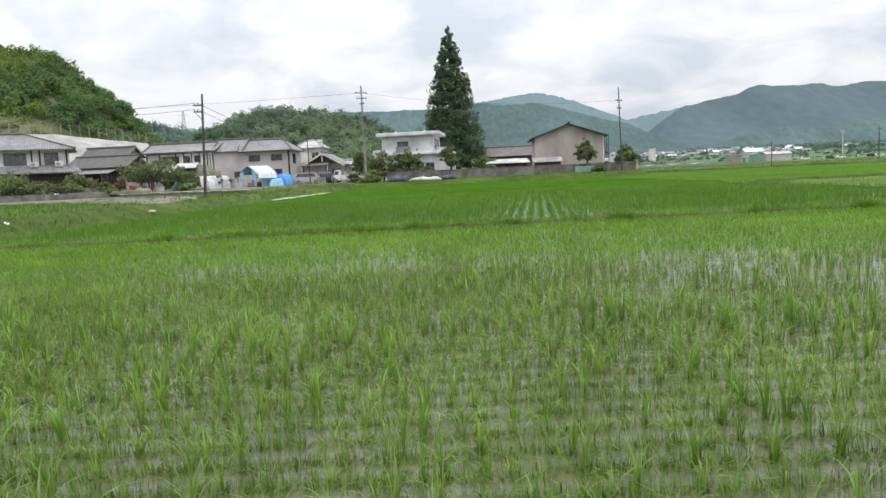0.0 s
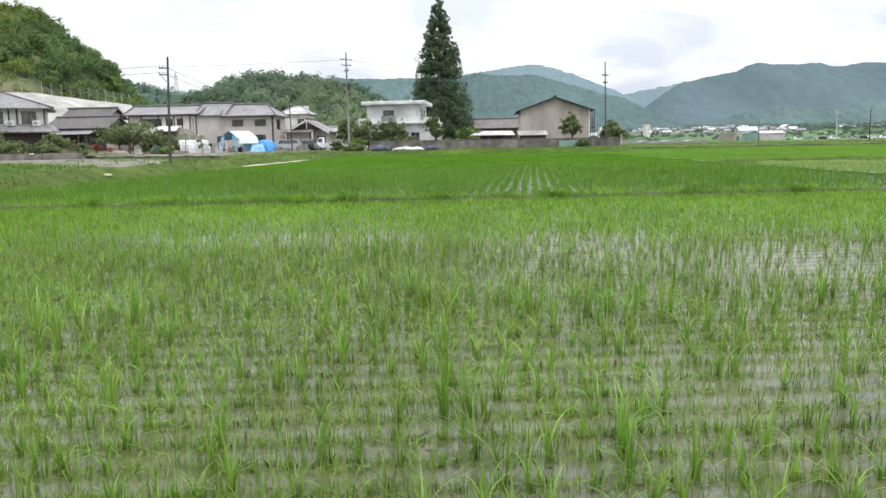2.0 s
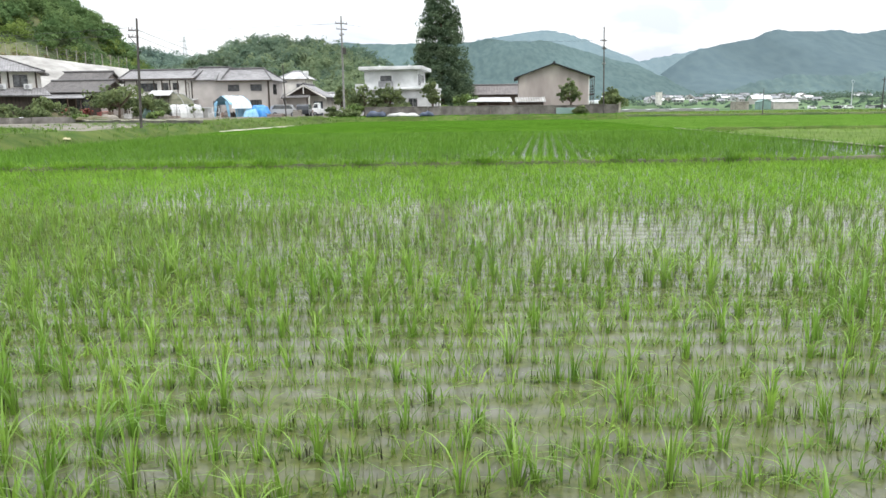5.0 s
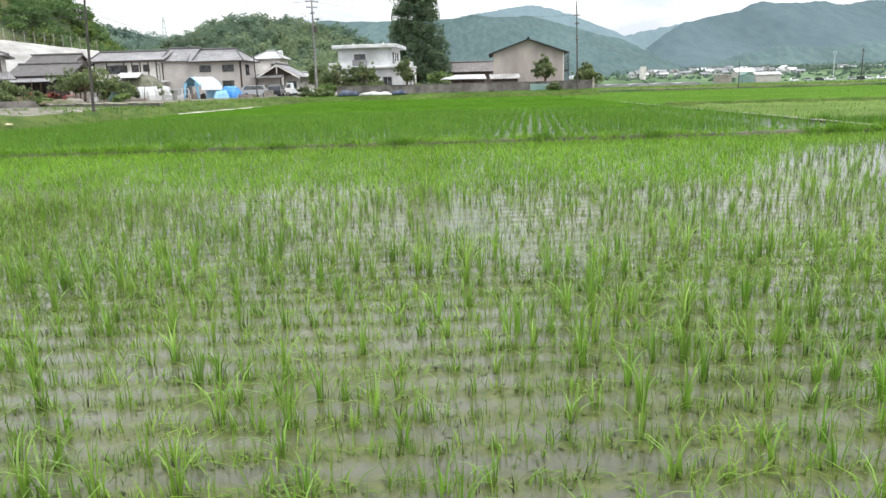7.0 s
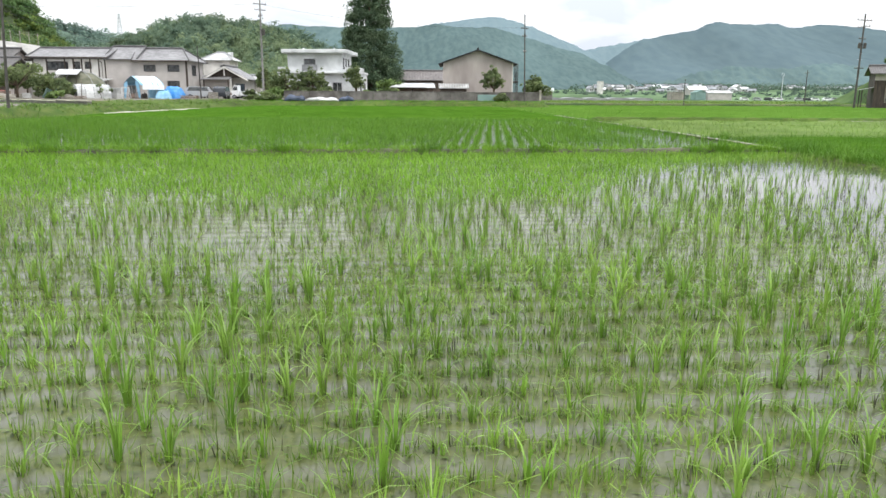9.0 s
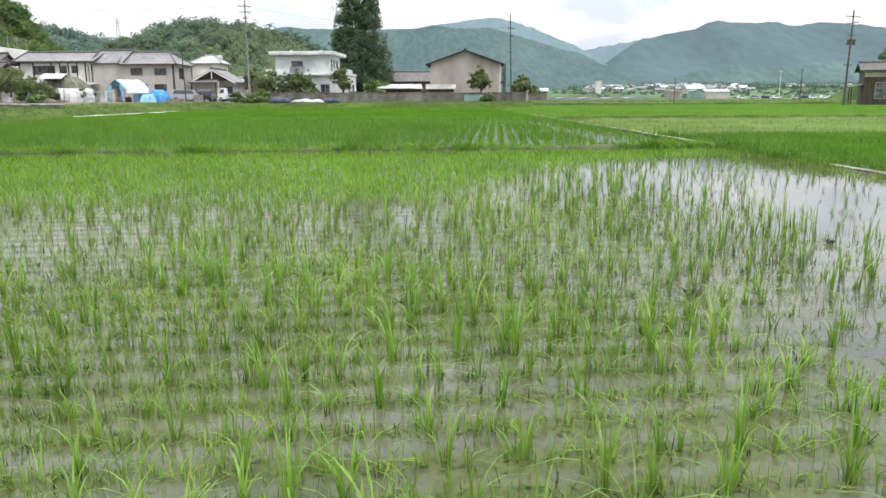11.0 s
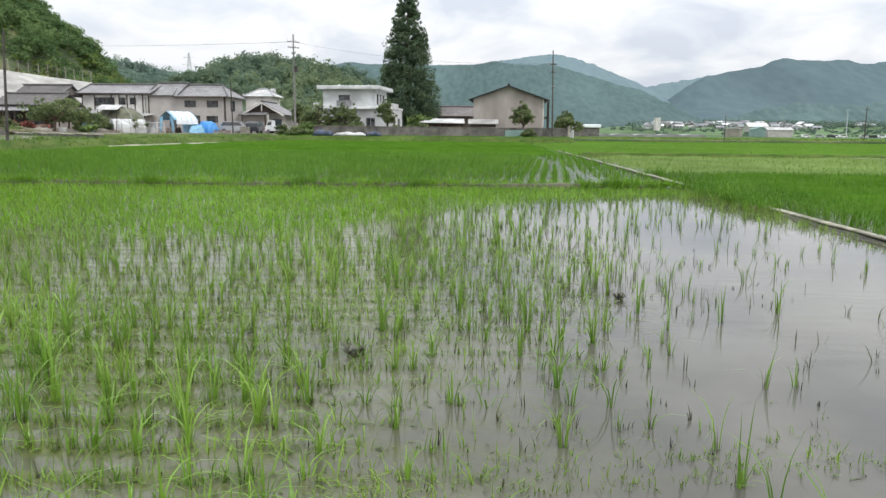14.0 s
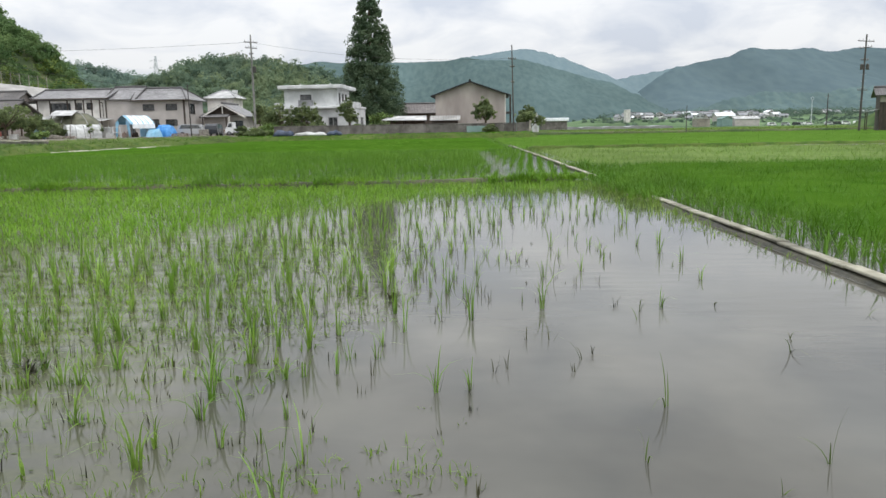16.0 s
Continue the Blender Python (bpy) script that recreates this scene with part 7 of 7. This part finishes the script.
# ---------- trees and bushes ----------
def conifer():
    t = thing("conifer_tree", pose(-15.4, 125, 0.7), "tall dark conifer with a ragged pointed crown", "tree")
    bm = tube(bmesh.new(), (0, 0, -0.3), (0, 0, 13), 0.55, 0.3, 12)
    tube(bm, (0, 0, 13), (0, 0, 25.2), 0.3, 0.04, 10)
    reach = lambda q: np.interp(q, [0, 2, 4, 8, 13, 18, 22, 24, 25.6], [4.2, 5.2, 5.5, 5.0, 3.85, 2.6, 1.45, 0.8, 0.2])
    n = 620
    z = 1.4 + 24.0 * (1 - rng.random(n) ** 0.7)
    az = rng.uniform(0, math.tau, n)
    r = reach(z) * (0.97 + 0.06 * np.sin(az * 5 + z * 1.9) + 0.05 * np.sin(az * 3 - z * 3.1) + rng.normal(0, 0.045, n))
    for q, a, w in zip(z[::6], az[::6], r[::6]):
        tube(bm, (0, 0, q), (math.cos(a) * w * 0.8, math.sin(a) * w * 0.8, q + 0.06 * w), 0.08 * (1 - q / 30), 0.02, 5)
    part("trunk", bm, M_bark, t)
    # sprays of needles along the limbs, the tips turned up
    m = 5
    along = np.tile(np.linspace(0.45, 1.0, m), n) + rng.normal(0, 0.04, n * m)
    rr, aa, zz = np.repeat(r, m) * along, np.repeat(az, m) + rng.normal(0, 0.13, n * m), np.repeat(z, m)
    c = np.stack([rr * np.cos(aa), rr * np.sin(aa), zz - 0.13 * rr + 0.45 * along ** 3 + rng.normal(0, 0.22, n * m)], -1)
    size = np.interp(zz, [0, 15, 25.6], [0.56, 0.44, 0.2]) * rng.uniform(0.7, 1.2, n * m)
    v, f = leaves(c, size, 28, 0.145, 1.15, 0.3)
    v2, f2 = leaves(np.array([[0, 0, 24.8], [0, 0, 25.3], [0.05, 0, 25.7]]), np.array([0.45, 0.3, 0.18]), 60, 0.12, 1.6)
    v, f = np.concatenate([v, v2]), np.concatenate([f, f2 + len(v)])
    ob = new("crown", mesh_np("crown", v, f, M_cedar))
    ob.parent = t


conifer()


def tree(name, x, y, z, h, r, label, material=M_leaf, clumps=60, per=30, leaf=0.16, trunk=0.35, lobes=5, squash=0.8, seed=0):
    t = thing(name, pose(x, y, z), label, "tree" if "tree" in name else "bush")
    rs = np.random.default_rng(seed + 100)
    bm = bmesh.new()
    tr = 0.035 * h + 0.03
    tube(bm, (0, 0, -0.15), (0.04 * h, 0, h * trunk), tr, tr * 0.7, 8)
    cs = []
    for k in range(lobes):
        a = k * math.tau / lobes + rs.uniform(-0.4, 0.4)
        wide = rs.uniform(0.45, 1.0) if r > 1.35 else rs.uniform(0.35, 0.65)
        q = Vector((math.cos(a) * r * wide, math.sin(a) * r * wide, h * rs.uniform(0.46 if trunk > 0.3 else 0.2, 0.82)))
        tube(bm, (0.04 * h, 0, h * trunk), q, tr * 0.55, tr * 0.2, 6)
        cs.append(q)
    cs.append(Vector((0, 0, h * 0.86)))
    part("trunk", bm, M_bark, t)
    cs = np.array([tuple(q) for q in cs])
    pick = cs[rs.integers(0, len(cs), clumps)]
    d = rs.normal(size=(clumps, 3))
    d /= np.linalg.norm(d, axis=1)[:, None]
    c = pick + d * rs.uniform(0.2, 1.0, clumps)[:, None] * np.array([r * 0.75, r * 0.75, h * 0.27 * squash])
    c[:, 2] = np.maximum(c[:, 2], h * (0.4 if trunk > 0.3 else 0.1))
    v, f = leaves(c, r * rs.uniform(0.1, 0.27, clumps), per, leaf, 0.8)
    ob = new("crown", mesh_np("crown", v, f, material))
    ob.parent = t
    return t


GARDEN = [  # x, y, height, radius, material, kind
    (2.9, 94.6, 4.3, 1.3, M_leaf, "tree"), (8.4, 93.5, 2.6, 0.9, M_leaf, "tree"), (-10.6, 97.0, 2.7, 1.4, M_leaf_lt, "bush"),
    (-15.3, 98.5, 4.6, 1.3, M_leaf, "tree"),
    (-26.4, 99.5, 4.1, 1.35, M_leaf, "shrub"), (-25.5, 99.2, 3.7, 1.3, M_leaf, "shrub"), (-22.2, 98.8, 4.0, 1.35, M_leaf, "shrub"), (-20.5, 98.5, 3.6, 1.25, M_leaf, "shrub"), (-24.6, 98.6, 4.3, 1.25, M_leaf, "shrub"), (-23.0, 99.0, 3.6, 1.25, M_leaf, "shrub"), (-21.3, 98.6, 4.2, 1.25, M_leaf, "shrub"), (-19.7, 98.8, 4.1, 1.25, M_leaf, "shrub"),
    (-28.0, 100.5, 4.0, 0.9, M_leaf, "tree"), (-29.4, 107, 4.3, 1.0, M_leaf, "tree"), (-27.4, 90.6, 1.2, 0.9, M_leaf, "bush"), (-24.8, 87.4, 0.9, 1.2, M_leaf, "bush"),
    (-45.6, 71.6, 3.3, 2.1, M_leaf, "tree"), (-43.0, 73.4, 2.5, 1.5, M_leaf, "tree"), (-47.3, 73.0, 2.4, 1.5, M_leaf, "tree"), (-45.6, 77.2, 2.2, 1.3, M_leaf, "bush"), (-41.5, 81.0, 1.8, 1.0, M_leaf, "bush"), (-43.9, 78.4, 1.3, 0.9, M_leaf, "bush"),
    (-55.6, 68.6, 2.4, 1.6, M_leaf, "bush"), (-57.8, 67.6, 2.9, 1.8, M_leaf, "bush"), (-60.4, 67.0, 2.8, 1.9, M_leaf_lt, "bush"), (-53.2, 70.4, 1.8, 1.2, M_leaf, "bush"), (-63.4, 67.0, 3.0, 1.9, M_leaf, "tree"), (-59.2, 69.4, 3.2, 1.6, M_leaf, "tree"), (-54.2, 73.0, 2.6, 1.5, M_leaf, "tree"), (-51.0, 72.4, 1.2, 0.9, M_leaf, "bush"), (-49.4, 80.6, 2.4, 1.5, M_leaf, "tree"),
    (-41.0, 70.0, 0.9, 0.8, M_leaf_lt, "bush"), (-48.6, 69.2, 0.9, 0.8, M_leaf_lt, "bush"), (-52.6, 84.0, 2.6, 1.5, M_leaf, "tree"), (-22.0, 97.6, 1.5, 1.2, M_leaf, "bush"), (-25.6, 97.2, 1.5, 1.3, M_leaf_lt, "bush"), (-19.0, 97.0, 1.4, 1.2, M_leaf, "bush"),
    (-53.6, 76.4, 1.0, 1.0, M_flower, "bush"), (-51.9, 76.8, 0.9, 0.7, M_flower, "bush"),
    (-9.8, 93.2, 1.5, 1.0, M_leaf, "bush"), (-13.2, 92.4, 1.3, 0.9, M_leaf_lt, "bush"), (3.4, 88.2, 0.9, 0.9, M_leaf, "bush"), (-18.2, 92.0, 1.6, 1.1, M_leaf, "bush"), (8.7, 98, 3.7, 1.4, M_leaf, "bush"),
]
for i, (x, y, h, r, mt, kd) in enumerate(GARDEN):
    lab = {"tree": "rounded garden tree with dark leaves and thin trunk", "bush": "low leafy garden bush with dark leaves", "shrub": "tall dull green shrub before the white house"}[kd]
    if mt is M_leaf_lt:
        lab = "rounded light green garden bush"
    if mt is M_flower:
        lab = "low bush with faded red flowers"
    thin = x < -38 or kd == "shrub"
    tree("garden_" + kd, x, y, ground_height(x, y).item() - 0.02, h * (0.85 if thin and kd == "bush" else 1), r, lab, mt, clumps=int(44 + 34 * r) if thin else int(80 + 60 * r), per=17 if thin else 19, leaf=0.14,
         trunk=0.35 if kd == "tree" else 0.15, lobes=9 if thin else 5, seed=i)


# ---------- right side: wooden shed, far village ----------
def wooden_shed():
    s = thing("wooden_shed", pose(53.0, 95, -0.08, 0, 0, -24), "old dark wooden shed with a tiled roof", "shed")
    wall(s, M_timber, (0, 0), (7.5, 0), 0, 3.75, 0.15, [(1.4, 2.5, 1.0, 3.0)], M_conc, "dark weathered board wall", (0, 0))
    wall(s, M_brown, (0, -0.06), (7.5, -0.06), 3.75, 4.75, 0.15, (), None, "pale plaster band under the eaves")
    wall(s, M_timber, (0, 6), (0, 0.15), 0, 4.75, 0.15)
    wall(s, M_timber, (7.5, 0.15), (7.5, 6), 0, 4.75, 0.15)
    gable(s, 0, 7.5, 0, 6, 4.8, 5.7, M_tile_dark, over=0.6, gable_wall=M_timber)
    for k in range(28):
        part("board", bx(0.02 + k * 0.267, 0.25 + k * 0.267, -0.03, -0.004, 0.02, 0.98 if 4 < k < 10 else 3.72), M_timber, s)
    slab_roof(s, [[(-1.5, -0.2, 2.6), (-0.02, -0.2, 2.9), (-0.02, 3.0, 2.9), (-1.5, 3.0, 2.6)]], 0.05, M_tin, "side_roof", "pale tin side roof")
    for y in (0, 2.8):
        part("post", bx(-1.4, -1.28, y - 0.06, y + 0.06, 0, 2.6), M_timber, s)


wooden_shed()


def village():
    tones = (M_haze_wall, M_beige, M_haze_wall, M_tin, M_haze_wall)
    roofs = (M_haze_roof, M_tin, M_haze_roof, M_white_tarp, M_haze_roof)
    spots = [(77, 372, 7, 6.5, 0), (84, 380, 8, 4.4, 1), (93, 376, 9, 4.6, 2), (99, 372, 8, 4.2, 0), (104, 382, 9, 5.0, 1), (110, 366, 8, 4.4, 2), (121, 385, 10, 5.4, 0), (128, 392, 12, 6.2, 0),
             (139, 386, 9, 4.8, 4), (146, 366, 10, 4.6, 2), (151, 378, 9, 5.0, 1), (158, 372, 9, 4.4, 0), (167, 380, 10, 4.9, 2), (174, 366, 9, 4.6, 0), (182, 378, 10, 5.0, 1), (191, 368, 10, 4.7, 3), (200, 372, 10, 4.8, 0),
             (209, 365, 10, 4.6, 2), (88, 395, 9, 5.5, 3), (114, 398, 9, 6.2, 1), (135, 404, 11, 7.0, 0), (163, 400, 10, 6.4, 1), (222, 380, 11, 5.0, 2), (96, 436, 9, 5.5, 0), (106, 452, 9, 6, 1), (125, 445, 10, 6, 0), (142, 460, 10, 6, 1), (156, 440, 9, 6, 0), (170, 455, 10, 6, 2), (186, 442, 10, 6, 0), (205, 450, 11, 6, 1), (230, 446, 11, 6, 0), (118, 425, 8, 5.5, 3), (178, 420, 9, 5.5, 0)]
    spots += [(random.uniform(80, 225), random.uniform(372, 440), random.uniform(7, 11), random.uniform(4.4, 6.5), random.randrange(5)) for _ in range(60)]
    foot = ridge_height(FAR1, 900, 330, 240)
    for i, (x, y, w, h, k) in enumerate(spots):
        far = 1.45 if x < 165 else 1.75
        x, y, w = x * far, min(y * far, 590 if x < 165 else 900), w * 0.62
        p = thing("village_house", pose(x, y, max(ground_height(x, y).item(), foot(np.array(x), np.array(y)).item() + 2.0) - 0.6, 0, 0, random.uniform(-35, 35)), "far village house with pale walls and low roof", "house", "far village houses")
        h, d = h * 0.78, w * 0.8
        wall(p, tones[k], (-w / 2, 0), (w / 2, 0), 0, h * 0.66, 0.2, [(w * 0.16, w * 0.36, h * 0.3, h * 0.5), (w * 0.6, w * 0.84, h * 0.3, h * 0.5)], M_dkframe)
        wall(p, tones[k], (w / 2, 0.2), (w / 2, d), 0, h * 0.66, 0.2)
        wall(p, tones[k], (-w / 2, d), (-w / 2, 0.2), 0, h * 0.66, 0.2)
        gable(p, -w / 2, w / 2, 0, d, h * 0.67, h, roofs[(i * 2 + k) % 5], along="x" if i % 3 else "y", over=0.5, gable_wall=tones[k])
    b = thing("warehouse", pose(107.2, 335, 0.4), "pale grey flat warehouse in the fields", "warehouse")
    part("body", bx(-2.9, 2.9, 0, 7, 0, 3.6, bevel=0.08), M_conc, b)
    part("roof", bx(-3.05, 3.05, -0.3, 7.3, 3.6, 3.8, bevel=0.05), M_tin, b)
    b = thing("teal_warehouse", pose(121.2, 345, 0.4) @ Matrix.Diagonal((0.72, 1, 1, 1)), "faded teal warehouse in the fields", "warehouse")
    part("body", bx(-3.4, 3.4, 0, 7, 0, 3.6, bevel=0.08), M_teal, b)
    gable(b, -3.4, 3.4, 0, 7, 3.6, 4.6, M_teal, along="y", over=0.3, cap=M_teal, gable_wall=M_teal)
    b = thing("long_warehouse", pose(132.2, 350, 0.4) @ Matrix.Diagonal((0.88, 1, 1.05, 1)), "long pale warehouse behind parked cars", "warehouse")
    part("body", bx(-6.5, 6.5, 0, 8, 0, 3.3, bevel=0.08), M_beige, b)
    gable(b, -6.5, 6.5, 0, 8, 3.3, 4.3, M_tin, over=0.4, cap=M_tin)
    b = thing("white_shed", pose(20.7, 200, 0.6), "low grey shed with a bright white roof", "shed")
    part("body", bx(0.3, 7.2, 0, 6, 0, 2.25, bevel=0.04), M_block, b)
    part("roof", bx(0, 7.6, -0.3, 6.3, 2.25, 3.15, bevel=0.12), M_white_tarp, b, "bright white sheet roof")
    b = thing("tall_white_building", pose(105, 480, 3.6) @ Matrix.Diagonal((1.4, 1.4, 1.25, 1)), "small tall white building among the far houses", "building")
    part("body", bx(-1.1, 1.1, 0, 4, 0, 6.4, bevel=0.06), M_plaster, b)
    part("roof", bx(-1.2, 1.2, -0.15, 4.15, 6.4, 6.6, bevel=0.04), M_tin, b)
    b = thing("white_hall", pose(136.7, 392, 3.0), "wide hall with a white roof behind the warehouses", "hall")
    part("body", bx(-4.6, 4.6, 0, 7, 0, 3.0, bevel=0.06), M_beige, b)
    gable(b, -4.6, 4.6, 0, 7, 3.0, 4.6, M_white_tarp, over=0.5, cap=M_tin, gable_wall=M_beige)
    b = thing("white_gable_shed", pose(11.85, 124, 0.5), "small white gabled shed", "shed")
    part("body", prism(bmesh.new(), [(0, 0), (0.9, 0), (0.9, 2.6), (0.45, 3.3), (0, 2.6)], 0, 3), M_white, b)
    part("door", bx(0.2, 0.7, -0.05, -0.01, 0, 1.8), M_tin, b)
    # long pale greenhouse row far off
    g = thing("greenhouse_row", pose(50, 238, 0.4), "long low row of pale greenhouses", "greenhouse")
    for k in range(5):
        x = -20 + k * 7.4
        part("span", prism(bmesh.new(), [(x, 0), (x + 7.2, 0), (x + 7.2, 0.6), (x + 5.6, 0.85), (x + 3.6, 0.95), (x + 1.6, 0.85), (x, 0.6)], 0, 12), M_steel, g)
    m = thing("antenna_mast", pose(162.5, 352, 0.4), "white steel mast with a ring at its top", "mast")
    part("shaft", tube(bmesh.new(), (0, 0, 0), (0, 0, 11.5), 0.24, 0.14, 10), M_lattice, m)
    part("ring", path_tube(bmesh.new(), [(0.7 * math.cos(a), 0, 12.1 + 0.7 * math.sin(a)) for a in np.linspace(0, math.tau, 17)], 0.09, 6), M_lattice, m)
    for i in range(11):
        car(136 + i * 4.6 + random.uniform(-1, 1), 331 + random.uniform(-3, 4), 0.3, random.uniform(-40, 40), (M_car_white, M_car_silver, M_car_dark, M_car_white)[i % 4], "parked car in the far lot")


village()


# ---------- single plants in the open water ----------
def shoot(x, y, h, lean, seed, label, dead=False):
    rs = np.random.default_rng(seed)
    p = thing("rice_shoot", pose(x, y, -0.02, 0, 0, rs.uniform(0, 360)), label, "rice plant", "lone rice plants in open water")
    for k in range(3):
        yaw = np.array([rs.uniform(0, math.tau)])
        size, bent = (h * rs.uniform(0.9, 1.1), lean) if k == 0 else (h * rs.uniform(0.35, 0.75), lean + 0.5 * (k == 2))
        v, f = blades(np.array([[rs.normal(0, 0.004), rs.normal(0, 0.004), 0.0]]), np.array([size + 0.02]), np.array([0.0065]), yaw, np.array([bent * rs.uniform(0.3, 0.9)]), np.array([bent * rs.uniform(0.6, 2.0)]), 6)
        ob = new("leaf_blade", mesh_np("leaf_blade", v, f, M_stub if dead and k else M_shoot))
        ob.parent = p


M_shoot = mk("weak_rice_stalk", (0.06, 0.085, 0.02), (0.12, 0.19, 0.035), 6.0, 0.6, 0, island=0.3, thin=0.2)
SHOOTS = [(0.49, 3.75, 0.37), (1.53, 3.5, 0.2), (1.07, 2.73, 0.17), (1.32, 2.07, 0.23), (1.11, 1.56, 0.13), (2.17, 2.83, 0.13), (1.75, 1.53, 0.27), (1.49, 1.3, 0.06), (0.16, 1.64, 0.05), (0.11, 4.04, 0.14), (-0.06, 3.99, 0.11), (-0.18, 3.66, 0.06), (0.86, 4.01, 0.08), (-0.12, 2.77, 0.05), (0.35, 1.33, 0.06), (0.53, 1.35, 0.06), (3.17, 5.25, 0.1), (2.97, 3.55, 0.07), (1.17, 4.87, 0.23), (0.86, 5.38, 0.1), (1.8, 5.75, 0.08), (1.28, 5.36, 0.12), (0.44, 7.07, 0.2), (1.83, 6.42, 0.16), (1.54, 6.72, 0.19), (0.52, 7.76, 0.17), (1.41, 8.64, 0.19), (2.88, 7.28, 0.18), (2.15, 7.32, 0.12), (2.93, 7.34, 0.15), (2.7, 8.63, 0.17), (2.37, 6.14, 0.19), (2.12, 3.88, 0.07), (2.51, 7.88, 0.24), (3.0, 6.74, 0.14), (2.28, 3.07, 0.08), (3.35, 4.87, 0.12), (3.12, 5.15, 0.13), (1.59, 3.71, 0.17), (2.24, 5.3, 0.05), (3.14, 5.76, 0.08)]
for i, (x, y, h) in enumerate(SHOOTS):
    le = 0.1 + 0.35 * (i % 3 == 2)
    shoot(x, y, h * 1.05, le, i, "withered dark bent rice stalk in open water" if i % 3 == 2 else "thin rice plant standing alone in open water", i % 3 == 2)
